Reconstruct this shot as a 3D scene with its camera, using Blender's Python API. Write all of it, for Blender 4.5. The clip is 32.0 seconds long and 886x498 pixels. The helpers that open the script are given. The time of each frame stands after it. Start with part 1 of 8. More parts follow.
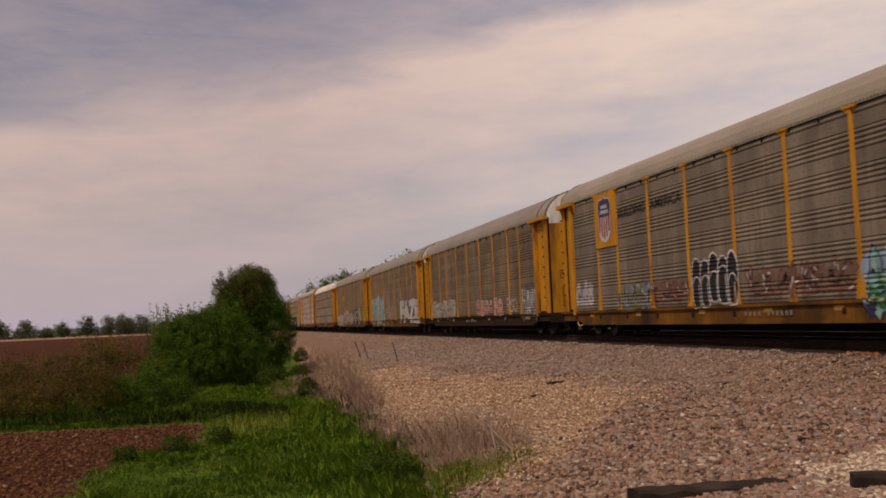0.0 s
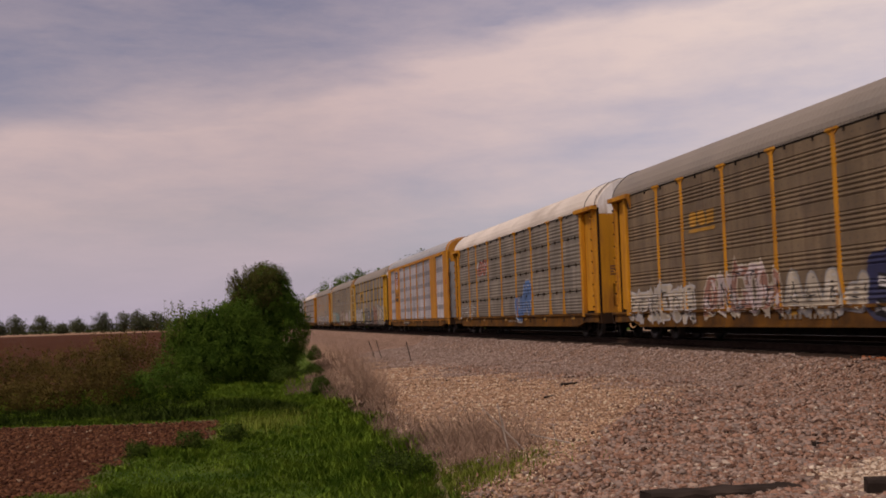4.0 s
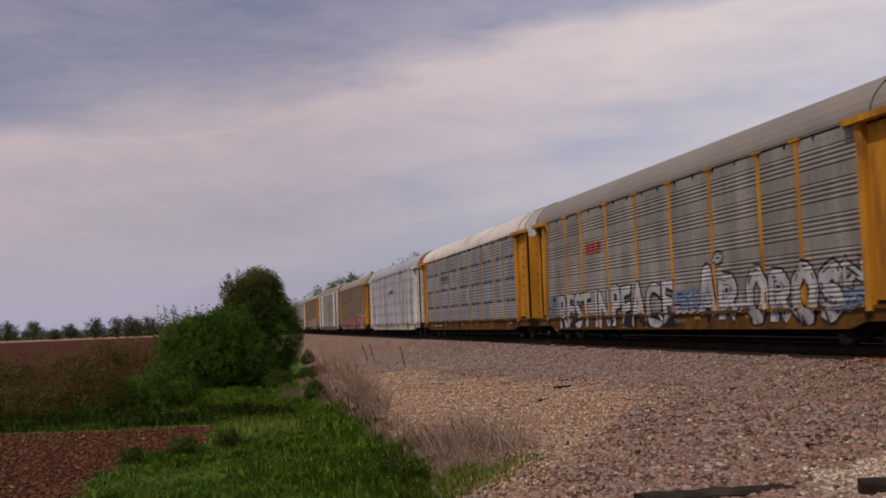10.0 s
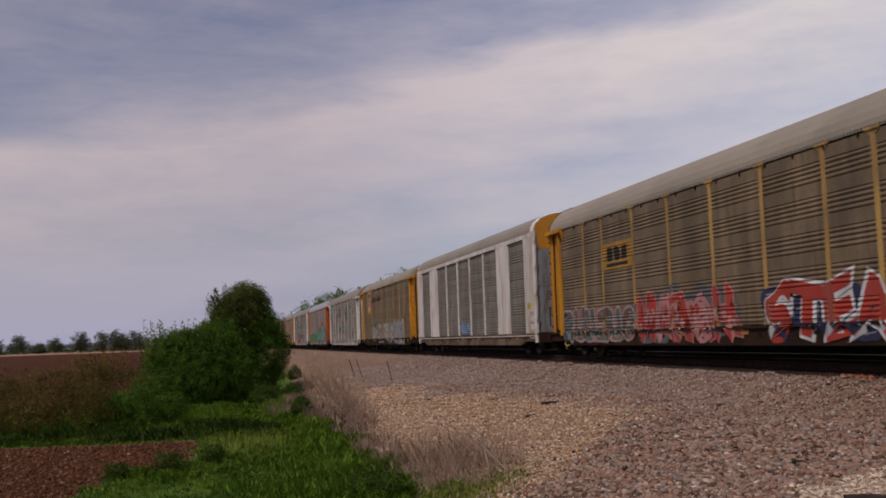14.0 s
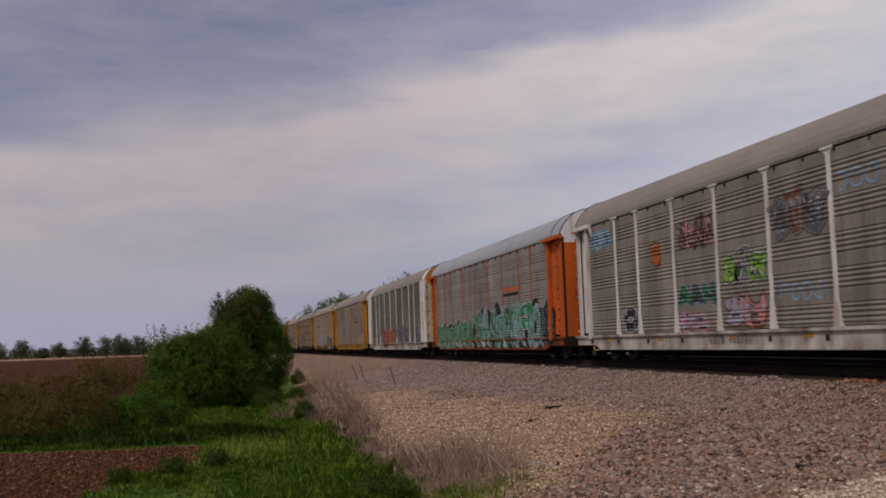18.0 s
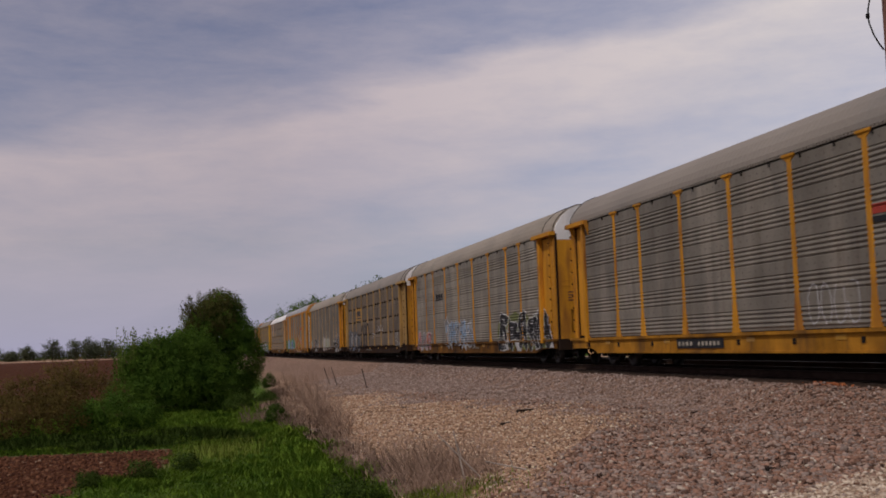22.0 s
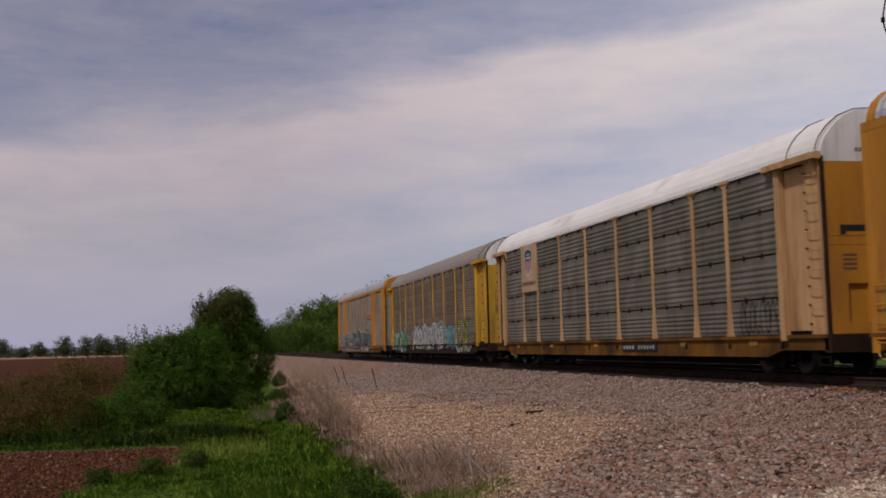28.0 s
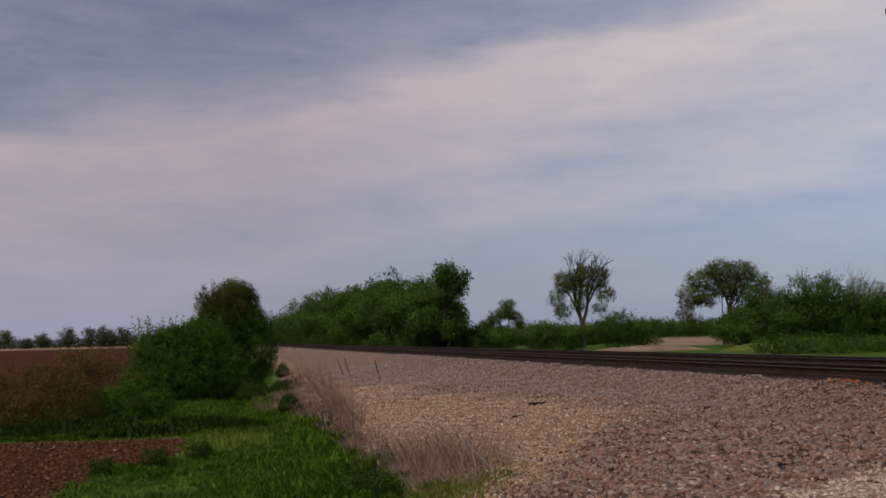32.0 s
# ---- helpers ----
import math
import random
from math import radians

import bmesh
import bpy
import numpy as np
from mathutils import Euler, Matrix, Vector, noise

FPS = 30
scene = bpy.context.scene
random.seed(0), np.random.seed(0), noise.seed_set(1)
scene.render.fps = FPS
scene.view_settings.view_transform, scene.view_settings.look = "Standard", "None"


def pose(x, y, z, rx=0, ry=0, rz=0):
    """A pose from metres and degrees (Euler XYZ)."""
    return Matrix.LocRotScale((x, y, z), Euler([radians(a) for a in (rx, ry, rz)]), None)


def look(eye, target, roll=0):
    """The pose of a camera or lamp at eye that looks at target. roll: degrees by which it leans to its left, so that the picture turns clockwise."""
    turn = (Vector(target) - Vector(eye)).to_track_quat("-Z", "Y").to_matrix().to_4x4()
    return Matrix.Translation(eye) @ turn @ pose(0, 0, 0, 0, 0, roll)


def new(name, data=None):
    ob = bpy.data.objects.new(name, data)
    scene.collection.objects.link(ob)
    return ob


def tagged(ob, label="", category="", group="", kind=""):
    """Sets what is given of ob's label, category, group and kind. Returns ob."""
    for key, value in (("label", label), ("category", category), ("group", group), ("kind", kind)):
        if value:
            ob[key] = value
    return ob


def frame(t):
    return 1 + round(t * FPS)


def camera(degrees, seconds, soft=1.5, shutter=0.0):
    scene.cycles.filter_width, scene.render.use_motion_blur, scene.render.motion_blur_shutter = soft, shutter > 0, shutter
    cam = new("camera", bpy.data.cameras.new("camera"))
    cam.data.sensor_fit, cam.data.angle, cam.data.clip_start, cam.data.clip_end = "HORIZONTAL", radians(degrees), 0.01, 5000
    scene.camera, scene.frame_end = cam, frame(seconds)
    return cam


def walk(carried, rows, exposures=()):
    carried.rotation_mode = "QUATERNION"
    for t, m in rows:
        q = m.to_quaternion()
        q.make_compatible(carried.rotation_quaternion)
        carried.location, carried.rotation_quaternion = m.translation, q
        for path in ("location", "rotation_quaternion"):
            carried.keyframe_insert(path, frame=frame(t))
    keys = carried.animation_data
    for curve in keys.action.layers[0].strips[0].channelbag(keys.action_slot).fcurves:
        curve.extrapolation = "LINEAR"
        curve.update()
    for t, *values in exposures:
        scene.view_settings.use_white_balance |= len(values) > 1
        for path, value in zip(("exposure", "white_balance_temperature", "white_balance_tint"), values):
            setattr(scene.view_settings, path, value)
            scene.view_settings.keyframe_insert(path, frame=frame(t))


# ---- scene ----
EYE = (0.0, 0.0, 0.925)          # metres; z = 0 is the top of the rails, y runs along the track
TRACK_X = 14.85                  # centre line of the near track
TRACK_2 = 19.15                  # centre line of the far track

cam = camera(44.0, 32.0, soft=1.75, shutter=0.12)
walk(cam, [(t, pose(*EYE, rx, ry, rz)) for t, rx, ry, rz in [
    (0, 93.602, 2.472, -11.526), (0.5, 93.631, 2.746, -11.501), (1, 93.562, 2.324, -11.219), (1.5, 93.630, 2.277, -10.914),
    (2, 93.708, 2.239, -10.688), (2.5, 93.748, 2.021, -10.635), (3, 93.742, 1.728, -10.726), (3.5, 93.671, 1.907, -10.803),
    (5.5, 93.578, 1.546, -10.855), (6, 93.631, 1.862, -10.708), (6.5, 93.671, 2.021, -10.802), (7, 93.757, 2.044, -10.808),
    (7.5, 93.821, 2.331, -10.815), (8, 93.740, 2.100, -10.931), (8.5, 93.747, 2.390, -11.062), (9, 93.740, 2.224, -11.116),
    (9.5, 93.802, 2.418, -11.129), (10, 93.805, 2.142, -11.151), (10.5, 93.827, 2.222, -11.170), (11, 93.856, 2.041, -11.070),
    (11.5, 93.999, 2.187, -10.896), (12, 94.110, 2.404, -10.857), (12.5, 94.231, 2.317, -10.983), (13, 94.330, 2.440, -11.443),
    (13.5, 94.524, 2.221, -11.645), (14, 94.582, 1.968, -11.811), (14.5, 94.585, 1.716, -12.043), (16.5, 94.682, 1.706, -11.677),
    (17, 94.740, 1.721, -11.635), (17.5, 94.798, 1.772, -11.625), (18, 94.818, 2.008, -11.652), (18.5, 94.858, 2.149, -11.748),
    (19, 94.869, 2.255, -11.941), (19.5, 94.894, 2.295, -12.076), (20, 94.898, 2.248, -12.259), (20.5, 94.978, 2.231, -12.529),
    (21, 94.981, 1.892, -12.888), (21.5, 94.976, 2.083, -12.999), (22, 94.940, 1.993, -13.102), (22.5, 94.940, 2.178, -12.942),
    (23, 94.895, 2.035, -12.928), (23.5, 94.972, 2.136, -12.808), (24, 94.941, 2.188, -12.754), (24.5, 94.958, 1.907, -12.759),
    (25, 95.005, 1.644, -12.924), (25.5, 95.023, 1.296, -13.065), (27.5, 94.999, 1.914, -12.544), (28, 94.978, 1.374, -12.569),
    (28.5, 94.883, 1.548, -12.506), (29, 94.842, 1.567, -12.605), (29.5, 94.840, 1.655, -12.642), (30, 94.807, 1.309, -12.678),
    (30.5, 94.744, 1.509, -12.427), (31, 94.675, 1.612, -12.280), (31.5, 94.619, 1.810, -12.257), (32, 94.546, 1.317, -12.414),
]],
     exposures=[(0.0, 0.06, 8300, 19), (3.5, 0.04, 7650, 23), (6.0, 0.02, 7080, 21), (9.0, 0.0, 6850, 17), (12.0, 0.0, 6550, 14), (14.5, -0.04, 6550, 14), (18.0, -0.10, 6550, 14), (26.0, -0.08, 6550, 14), (30.5, -0.05, 6550, 13), (32.0, -0.22, 6450, 12)])

# ---------------------------------------------------------------- world and sun
SUN_DIR = Vector((-0.50, -0.42, 0.86)).normalized()
world = bpy.data.worlds.new("sky")
scene.world = world
world.use_nodes = True
wn, wl = world.node_tree.nodes, world.node_tree.links
wn.clear()
w_out = wn.new("ShaderNodeOutputWorld")
w_bg = wn.new("ShaderNodeBackground")
w_sky = wn.new("ShaderNodeTexSky")
w_sky.sky_type = "NISHITA"
w_sky.sun_disc = False
w_sky.sun_elevation = math.asin(SUN_DIR.z)
w_sky.sun_rotation = math.atan2(SUN_DIR.x, SUN_DIR.y)
w_sky.dust_density = 0.8
w_sky.ozone_density = 2.0
w_tc = wn.new("ShaderNodeTexCoord")
w_sep = wn.new("ShaderNodeSeparateXYZ")
wl.new(w_tc.outputs["Generated"], w_sep.inputs[0])


def w_math(op, a, b):
    n = wn.new("ShaderNodeMath")
    n.operation = op
    for k, v in enumerate((a, b)):
        if isinstance(v, (int, float)):
            n.inputs[k].default_value = v
        else:
            wl.new(v, n.inputs[k])
    return n.outputs[0]


# long cloud streaks that climb slowly across the sky
def w_dot(v, k):
    n = wn.new("ShaderNodeVectorMath")
    n.operation = "DOT_PRODUCT"
    wl.new(v, n.inputs[0])
    n.inputs[1].default_value = k
    return n.outputs["Value"]


def w_noise(scale, stretch, detail, rough, shift=(0, 0, 0)):
    mp = wn.new("ShaderNodeMapping")
    mp.vector_type = "POINT"
    mp.inputs["Rotation"].default_value = (0, radians(9.5), radians(12.5))
    mp.inputs["Scale"].default_value = stretch
    mp.inputs["Location"].default_value = shift
    wl.new(w_tc.outputs["Generated"], mp.inputs[0])
    t = wn.new("ShaderNodeTexNoise")
    t.inputs["Scale"].default_value, t.inputs["Detail"].default_value, t.inputs["Roughness"].default_value = scale, detail, rough
    t.inputs["Distortion"].default_value = 0.25
    wl.new(mp.outputs[0], t.inputs["Vector"])
    return t.outputs[0]


w_lift = w_dot(w_tc.outputs["Generated"], (-0.166, 0.037, 1.0))
w_soft = w_math("MULTIPLY", w_math("SUBTRACT", w_noise(2.6, (1.0, 1.0, 3.4), 6, 0.55), 0.5), 0.13)
w_pos = w_math("MULTIPLY", w_math("ADD", w_math("ADD", w_lift, w_soft), 0.1), 1.6)
w_ramp = wn.new("ShaderNodeValToRGB")
stops = [(0.0, 0.15), (0.055, 0.20), (0.085, 0.62), (0.125, 0.58), (0.155, 0.74), (0.225, 0.96), (0.255, 0.46), (0.30, 0.32), (0.35, 0.42), (0.42, 0.66), (0.50, 0.6)]
while len(w_ramp.color_ramp.elements) < len(stops):
    w_ramp.color_ramp.elements.new(0.5)
for el, (w, c) in zip(w_ramp.color_ramp.elements, stops):
    el.position, el.color = (w + 0.1) * 1.6, (c, c, c, 1)
wl.new(w_pos, w_ramp.inputs[0])
w_fine = w_math("MULTIPLY", w_math("SUBTRACT", w_noise(5.0, (1.0, 1.0, 5.0), 8, 0.6, (3, 1, 2)), 0.5), 0.65)
# the haze low over the land
w_haze = w_math("MINIMUM", w_math("MAXIMUM", w_math("MULTIPLY", w_math("SUBTRACT", 0.10, w_sep.outputs[2]), 9.0), 0.0), 0.85)
w_wisp = w_math("MULTIPLY", w_math("SUBTRACT", w_noise(15.0, (1.0, 1.0, 3.2), 9, 0.68, (7, 2, 5)), 0.5), 0.34)
w_cover = w_math("MINIMUM", w_math("MAXIMUM", w_math("ADD", w_math("ADD", w_ramp.outputs[0], w_fine), w_wisp), 0.05), 1.0)
w_dim = wn.new("ShaderNodeMix")
w_dim.data_type, w_dim.blend_type = "RGBA", "MULTIPLY"
w_dim.inputs[0].default_value = 1.0
wl.new(w_sky.outputs[0], w_dim.inputs[6])
w_dim.inputs[7].default_value = (0.066, 0.063, 0.074, 1)
w_mix = wn.new("ShaderNodeMix")
w_mix.data_type = "RGBA"
wl.new(w_cover, w_mix.inputs[0])
wl.new(w_dim.outputs[2], w_mix.inputs[6])
w_right = wn.new("ShaderNodeMapRange")
w_right.inputs[1].default_value, w_right.inputs[2].default_value = 0.12, 0.50
wl.new(w_sep.outputs[0], w_right.inputs[0])
w_cloud = wn.new("ShaderNodeMix")
w_cloud.data_type = "RGBA"
wl.new(w_right.outputs[0], w_cloud.inputs[0])
w_cloud.inputs[6].default_value = (0.60, 0.53, 0.56, 1)
w_cloud.inputs[7].default_value = (0.585, 0.545, 0.535, 1)
wl.new(w_cloud.outputs[2], w_mix.inputs[7])
# brighter towards the sun's side
w_side = w_math("MINIMUM", w_math("MAXIMUM", w_math("ADD", w_math("MULTIPLY", w_sep.outputs[0], 0.80), 0.79), 0.84), 1.26)
w_far = wn.new("ShaderNodeMix")
w_far.data_type, w_far.blend_type = "RGBA", "MULTIPLY"
w_far.inputs[0].default_value = 1.0
wl.new(w_mix.outputs[2], w_far.inputs[6])
wl.new(w_side, w_far.inputs[7])
w_low = wn.new("ShaderNodeMix")
w_low.data_type = "RGBA"
wl.new(w_haze, w_low.inputs[0])
wl.new(w_far.outputs[2], w_low.inputs[6])
w_tone = wn.new("ShaderNodeMix")
w_tone.data_type = "RGBA"
wl.new(w_right.outputs[0], w_tone.inputs[0])
w_tone.inputs[6].default_value = (0.380, 0.385, 0.525, 1)
w_tone.inputs[7].default_value = (0.285, 0.375, 0.50, 1)
wl.new(w_tone.outputs[2], w_low.inputs[7])
wl.new(w_low.outputs[2], w_bg.inputs[0])
w_bg.inputs[1].default_value = 1.0
wl.new(w_bg.outputs[0], w_out.inputs[0])

sun = new("sun", bpy.data.lights.new("sun", "SUN"))
sun.data.energy = 2.0
sun.data.angle = radians(3.0)
sun.data.color = (1.0, 0.95, 0.88)
sun.matrix_world = look((0, 0, 60), Vector((0, 0, 60)) - SUN_DIR)


# ---------------------------------------------------------------- materials
def material(name, base, rough=0.7, metal=0.0, dark=0.72, light=1.2, scale=6.0, fine=60.0, stain=None, amount=0.35,
             stain_scale=1.2, stretch=(1, 1, 1), bump=0.15, bump_scale=None, tint=0.0, spec=None, runs=0.0, run_col=(0.05, 0.036, 0.026)):
    """A painted, weathered or natural surface: two scales of tone, stains of their own colour, fine relief."""
    m = bpy.data.materials.new(name)
    m.use_nodes = True
    n, l = m.node_tree.nodes, m.node_tree.links
    bsdf = n["Principled BSDF"]
    tc = n.new("ShaderNodeTexCoord")
    info = n.new("ShaderNodeObjectInfo")
    mul = n.new("ShaderNodeMath")
    mul.operation = "MULTIPLY"
    mul.inputs[1].default_value = 37.0
    l.new(info.outputs["Random"], mul.inputs[0])
    add = n.new("ShaderNodeVectorMath")
    add.operation = "ADD"
    l.new(tc.outputs["Object"], add.inputs[0])
    l.new(mul.outputs[0], add.inputs[1])
    mapn = n.new("ShaderNodeMapping")
    mapn.inputs["Scale"].default_value = stretch
    l.new(add.outputs[0], mapn.inputs[0])

    def noise_of(sc, vec, detail=4):
        t = n.new("ShaderNodeTexNoise")
        t.inputs["Scale"].default_value = sc
        t.inputs["Detail"].default_value = detail
        l.new(vec, t.inputs["Vector"])
        return t.outputs[0]

    def ramp(fac, p0, c0, p1, c1):
        r = n.new("ShaderNodeValToRGB")
        r.color_ramp.elements[0].position, r.color_ramp.elements[0].color = p0, (*c0, 1)
        r.color_ramp.elements[1].position, r.color_ramp.elements[1].color = p1, (*c1, 1)
        l.new(fac, r.inputs[0])
        return r.outputs[0]

    def mix(fac, a, b, blend="MIX"):
        x = n.new("ShaderNodeMix")
        x.data_type, x.blend_type = "RGBA", blend
        for k, v in ((0, fac), (6, a), (7, b)):
            if isinstance(v, (int, float)):
                x.inputs[k].default_value = v
            elif isinstance(v, tuple):
                x.inputs[k].default_value = (*v, 1)
            else:
                l.new(v, x.inputs[k])
        return x.outputs[2]

    coarse = noise_of(scale, mapn.outputs[0])
    small = noise_of(fine, add.outputs[0], 3)
    lo, hi = tuple(c * dark for c in base), tuple(min(1, c * light) for c in base)
    col = ramp(coarse, 0.3, lo, 0.7, hi)
    col = mix(0.5, col, ramp(small, 0.3, (0.62, 0.62, 0.62), 0.7, (1, 1, 1)), "MULTIPLY")
    if tint:
        r = ramp(info.outputs["Random"], 0.0, (1 - tint, 1 - tint, 1 - tint), 1.0, (1, 1, 1))
        col = mix(1.0, col, r, "MULTIPLY")
    if stain:
        s = ramp(noise_of(stain_scale, mapn.outputs[0], 6), 0.62 - amount * 0.35, (0, 0, 0), 0.74, (1, 1, 1))
        col = mix(s, col, stain)
    if runs:
        # dirt washed down in upright runs, broken along their length
        thin = n.new("ShaderNodeMapping")
        thin.inputs["Scale"].default_value = (5.0, 5.0, 0.30)
        l.new(add.outputs[0], thin.inputs[0])
        cut = ramp(noise_of(1.3, thin.outputs[0], 5), 0.50, (0, 0, 0), 0.72, (runs, runs, runs))
        gate = ramp(noise_of(0.8, add.outputs[0], 3), 0.35, (0.15, 0.15, 0.15), 0.65, (1, 1, 1))
        col = mix(mix(1.0, cut, gate, "MULTIPLY"), col, run_col)
    l.new(col, bsdf.inputs["Base Color"])
    bsdf.inputs["Roughness"].default_value = rough
    bsdf.inputs["Metallic"].default_value = metal
    if spec is not None:
        bsdf.inputs["Specular IOR Level"].default_value = spec
    if bump:
        b = n.new("ShaderNodeBump")
        b.inputs["Strength"].default_value = bump
        b.inputs["Distance"].default_value = 0.02
        l.new(noise_of(bump_scale or fine, add.outputs[0], 5), b.inputs["Height"])
        l.new(b.outputs[0], bsdf.inputs["Normal"])
    return m


GRIME = (0.075, 0.055, 0.04)


def paint(name, base, amount=0.45, stain=GRIME):
    return material(name, base, 0.72, 0, 0.70, 1.12, 1.1, 40, stain, amount, 2.2, (1, 1, 0.25), 0.06, spec=0.18, runs=0.55, run_col=stain)


def sheet_metal(name, base, amount=0.5, stain=GRIME, metal=0.15):
    return material(name, (base[0] * (1.07 if base[2] < base[0] else 1.02), base[1] * 0.99, base[2] * (0.86 if base[2] < base[0] else 1.03)), 0.65, metal, 0.66, 1.25, 0.9, 30, stain, amount, 1.3, (1, 1, 0.4), 0.08, tint=0.16, spec=0.25,
                    runs=0.6, run_col=(stain[0] * 0.62 + 0.012, stain[1] * 0.52 + 0.002, stain[2] * 0.45))


PAINTS = {
    "yellow": paint("yellow_paint", (0.64, 0.282, 0.020), 0.42, (0.19, 0.070, 0.02)),
    "lemon": paint("lemon_yellow_paint", (0.68, 0.39, 0.035), 0.42, (0.22, 0.11, 0.03)),
    "amber": paint("amber_paint", (0.57, 0.245, 0.024), 0.5, (0.29, 0.115, 0.026)),
    "tan": paint("faded_tan_yellow_paint", (0.60, 0.36, 0.17), 0.4, (0.24, 0.12, 0.05)),
    "orange": paint("orange_paint", (0.66, 0.125, 0.012), 0.45, (0.25, 0.07, 0.025)),
    "white": paint("white_paint", (0.78, 0.73, 0.68), 0.42, (0.33, 0.23, 0.16)),
    "clean": paint("clean_white_paint", (0.86, 0.83, 0.80), 0.15, (0.4, 0.3, 0.22)),
    "cream": paint("cream_paint", (0.66, 0.54, 0.36), 0.62, (0.24, 0.13, 0.05)),
    "ochre": paint("dulled_ochre_paint", (0.50, 0.305, 0.095), 0.55, (0.16, 0.095, 0.045)),
    "brick": paint("dulled_orange_paint", (0.46, 0.125, 0.035), 0.55, (0.20, 0.09, 0.05)),
    "grey": paint("grey_paint", (0.30, 0.30, 0.31), 0.4),
    "pink": paint("faded_pink_tan_paint", (0.58, 0.40, 0.245), 0.3, (0.3, 0.18, 0.1)),
    "rust": paint("rust_red_paint", (0.20, 0.06, 0.03), 0.4),
}
PANELS = {
    "brown": sheet_metal("brown_grimed_sheet", (0.215, 0.168, 0.116), 0.4, (0.105, 0.078, 0.054)),
    "umber": sheet_metal("umber_grimed_sheet", (0.170, 0.140, 0.108), 0.4, (0.082, 0.064, 0.048)),
    "dark": sheet_metal("dark_weathered_sheet", (0.228, 0.200, 0.172), 0.4, (0.130, 0.106, 0.084)),
    "moss": sheet_metal("greenish_grimed_sheet", (0.172, 0.166, 0.146), 0.4, (0.105, 0.094, 0.072)),
    "sage": sheet_metal("greenish_grey_sheet", (0.278, 0.268, 0.245), 0.4, (0.17, 0.155, 0.13)),
    "olive": sheet_metal("olive_grimed_sheet", (0.182, 0.160, 0.110), 0.4, (0.115, 0.092, 0.060)),
    "grey": sheet_metal("grey_weathered_sheet", (0.235, 0.225, 0.208), 0.4, (0.150, 0.135, 0.112)),
    "blue": sheet_metal("bluish_galvanised_sheet", (0.31, 0.305, 0.30), 0.4, (0.21, 0.20, 0.185)),
    "steel": sheet_metal("blue_grey_galvanised_sheet", (0.295, 0.300, 0.300), 0.5, (0.21, 0.205, 0.20)),
    "silver": sheet_metal("silver_galvanised_sheet", (0.50, 0.50, 0.505), 0.1, (0.3, 0.3, 0.3)),
}
ROOFS = {
    "grey": material("grey_roof_sheet", (0.264, 0.226, 0.184), 0.65, 0.1, 0.9, 1.07, 0.7, 25, (0.19, 0.17, 0.145), 0.3, 0.8, (1, 0.5, 1), 0.05),
    "beige": material("beige_grey_roof_sheet", (0.318, 0.268, 0.205), 0.65, 0.1, 0.9, 1.07, 0.7, 25, (0.21, 0.18, 0.14), 0.3, 0.8, (1, 0.5, 1), 0.05),
    "silver": material("silver_roof_sheet", (0.40, 0.40, 0.41), 0.5, 0.2, 0.85, 1.1, 0.8, 25, (0.2, 0.2, 0.2), 0.25, 0.8, (1, 0.5, 1), 0.05),
    "chalk": material("chalk_white_roof_paint", (0.82, 0.79, 0.75), 0.6, 0, 0.9, 1.05, 0.7, 25, (0.5, 0.44, 0.37), 0.2, 0.8, (1, 0.5, 1), 0.05),
    "white": material("white_roof_paint", (0.72, 0.65, 0.56), 0.6, 0, 0.85, 1.08, 0.7, 25, (0.4, 0.34, 0.27), 0.3, 0.8, (1, 0.5, 1), 0.05),
}
M_BLACK = material("black_grimy_steel", (0.014, 0.012, 0.011), 0.75, 0.2, 0.6, 1.5, 4, 60, (0.03, 0.02, 0.014), 0.4)
# near-black colour that stands in for the shade inside the wagons
M_CORE = material("painted_inside_shade", (0.02, 0.018, 0.016), 0.9, 0, 0.8, 1.2, 2, 20, bump=0)
M_WHEEL = material("worn_wheel_steel", (0.055, 0.045, 0.04), 0.5, 0.6, 0.7, 1.3, 5, 60)
M_SILL = material("grimy_yellow_sill", (0.25, 0.105, 0.014), 0.88, 0, 0.5, 1.2, 1.3, 40, (0.030, 0.019, 0.013), 1.0, 0.9, (1, 1, 0.8), 0.08, runs=0.8)
M_SILL_D = material("blackened_rusty_sill", (0.044, 0.021, 0.010), 0.9, 0, 0.5, 1.3, 1.3, 40, (0.020, 0.014, 0.011), 0.75, 0.7, (1, 1, 0.8), 0.08)
M_CLIP = material("pale_worn_bolt_steel", (0.45, 0.40, 0.34), 0.7, 0.2, 0.6, 1.2, 5, 40)
M_SILL_W = material("grimy_white_sill", (0.58, 0.52, 0.46), 0.85, 0, 0.65, 1.15, 1.3, 40, (0.13, 0.085, 0.058), 0.55, 1.0, (1, 1, 0.8), 0.08, runs=0.6)
M_SILL_Y = material("dirty_yellow_sill", (0.44, 0.195, 0.02), 0.85, 0, 0.6, 1.15, 1.3, 40, (0.10, 0.05, 0.02), 0.5, 0.9, (1, 1, 0.8), 0.08, runs=0.6)
M_SILL_T = material("grimy_tan_sill", (0.24, 0.165, 0.105), 0.88, 0, 0.55, 1.2, 1.3, 40, (0.05, 0.033, 0.022), 0.8, 0.9, (1, 1, 0.8), 0.08, runs=0.7)
M_SILL_O = material("grimy_orange_sill", (0.34, 0.08, 0.02), 0.88, 0, 0.5, 1.2, 1.3, 40, (0.04, 0.024, 0.018), 0.8, 1.0, (1, 1, 0.8), 0.08)
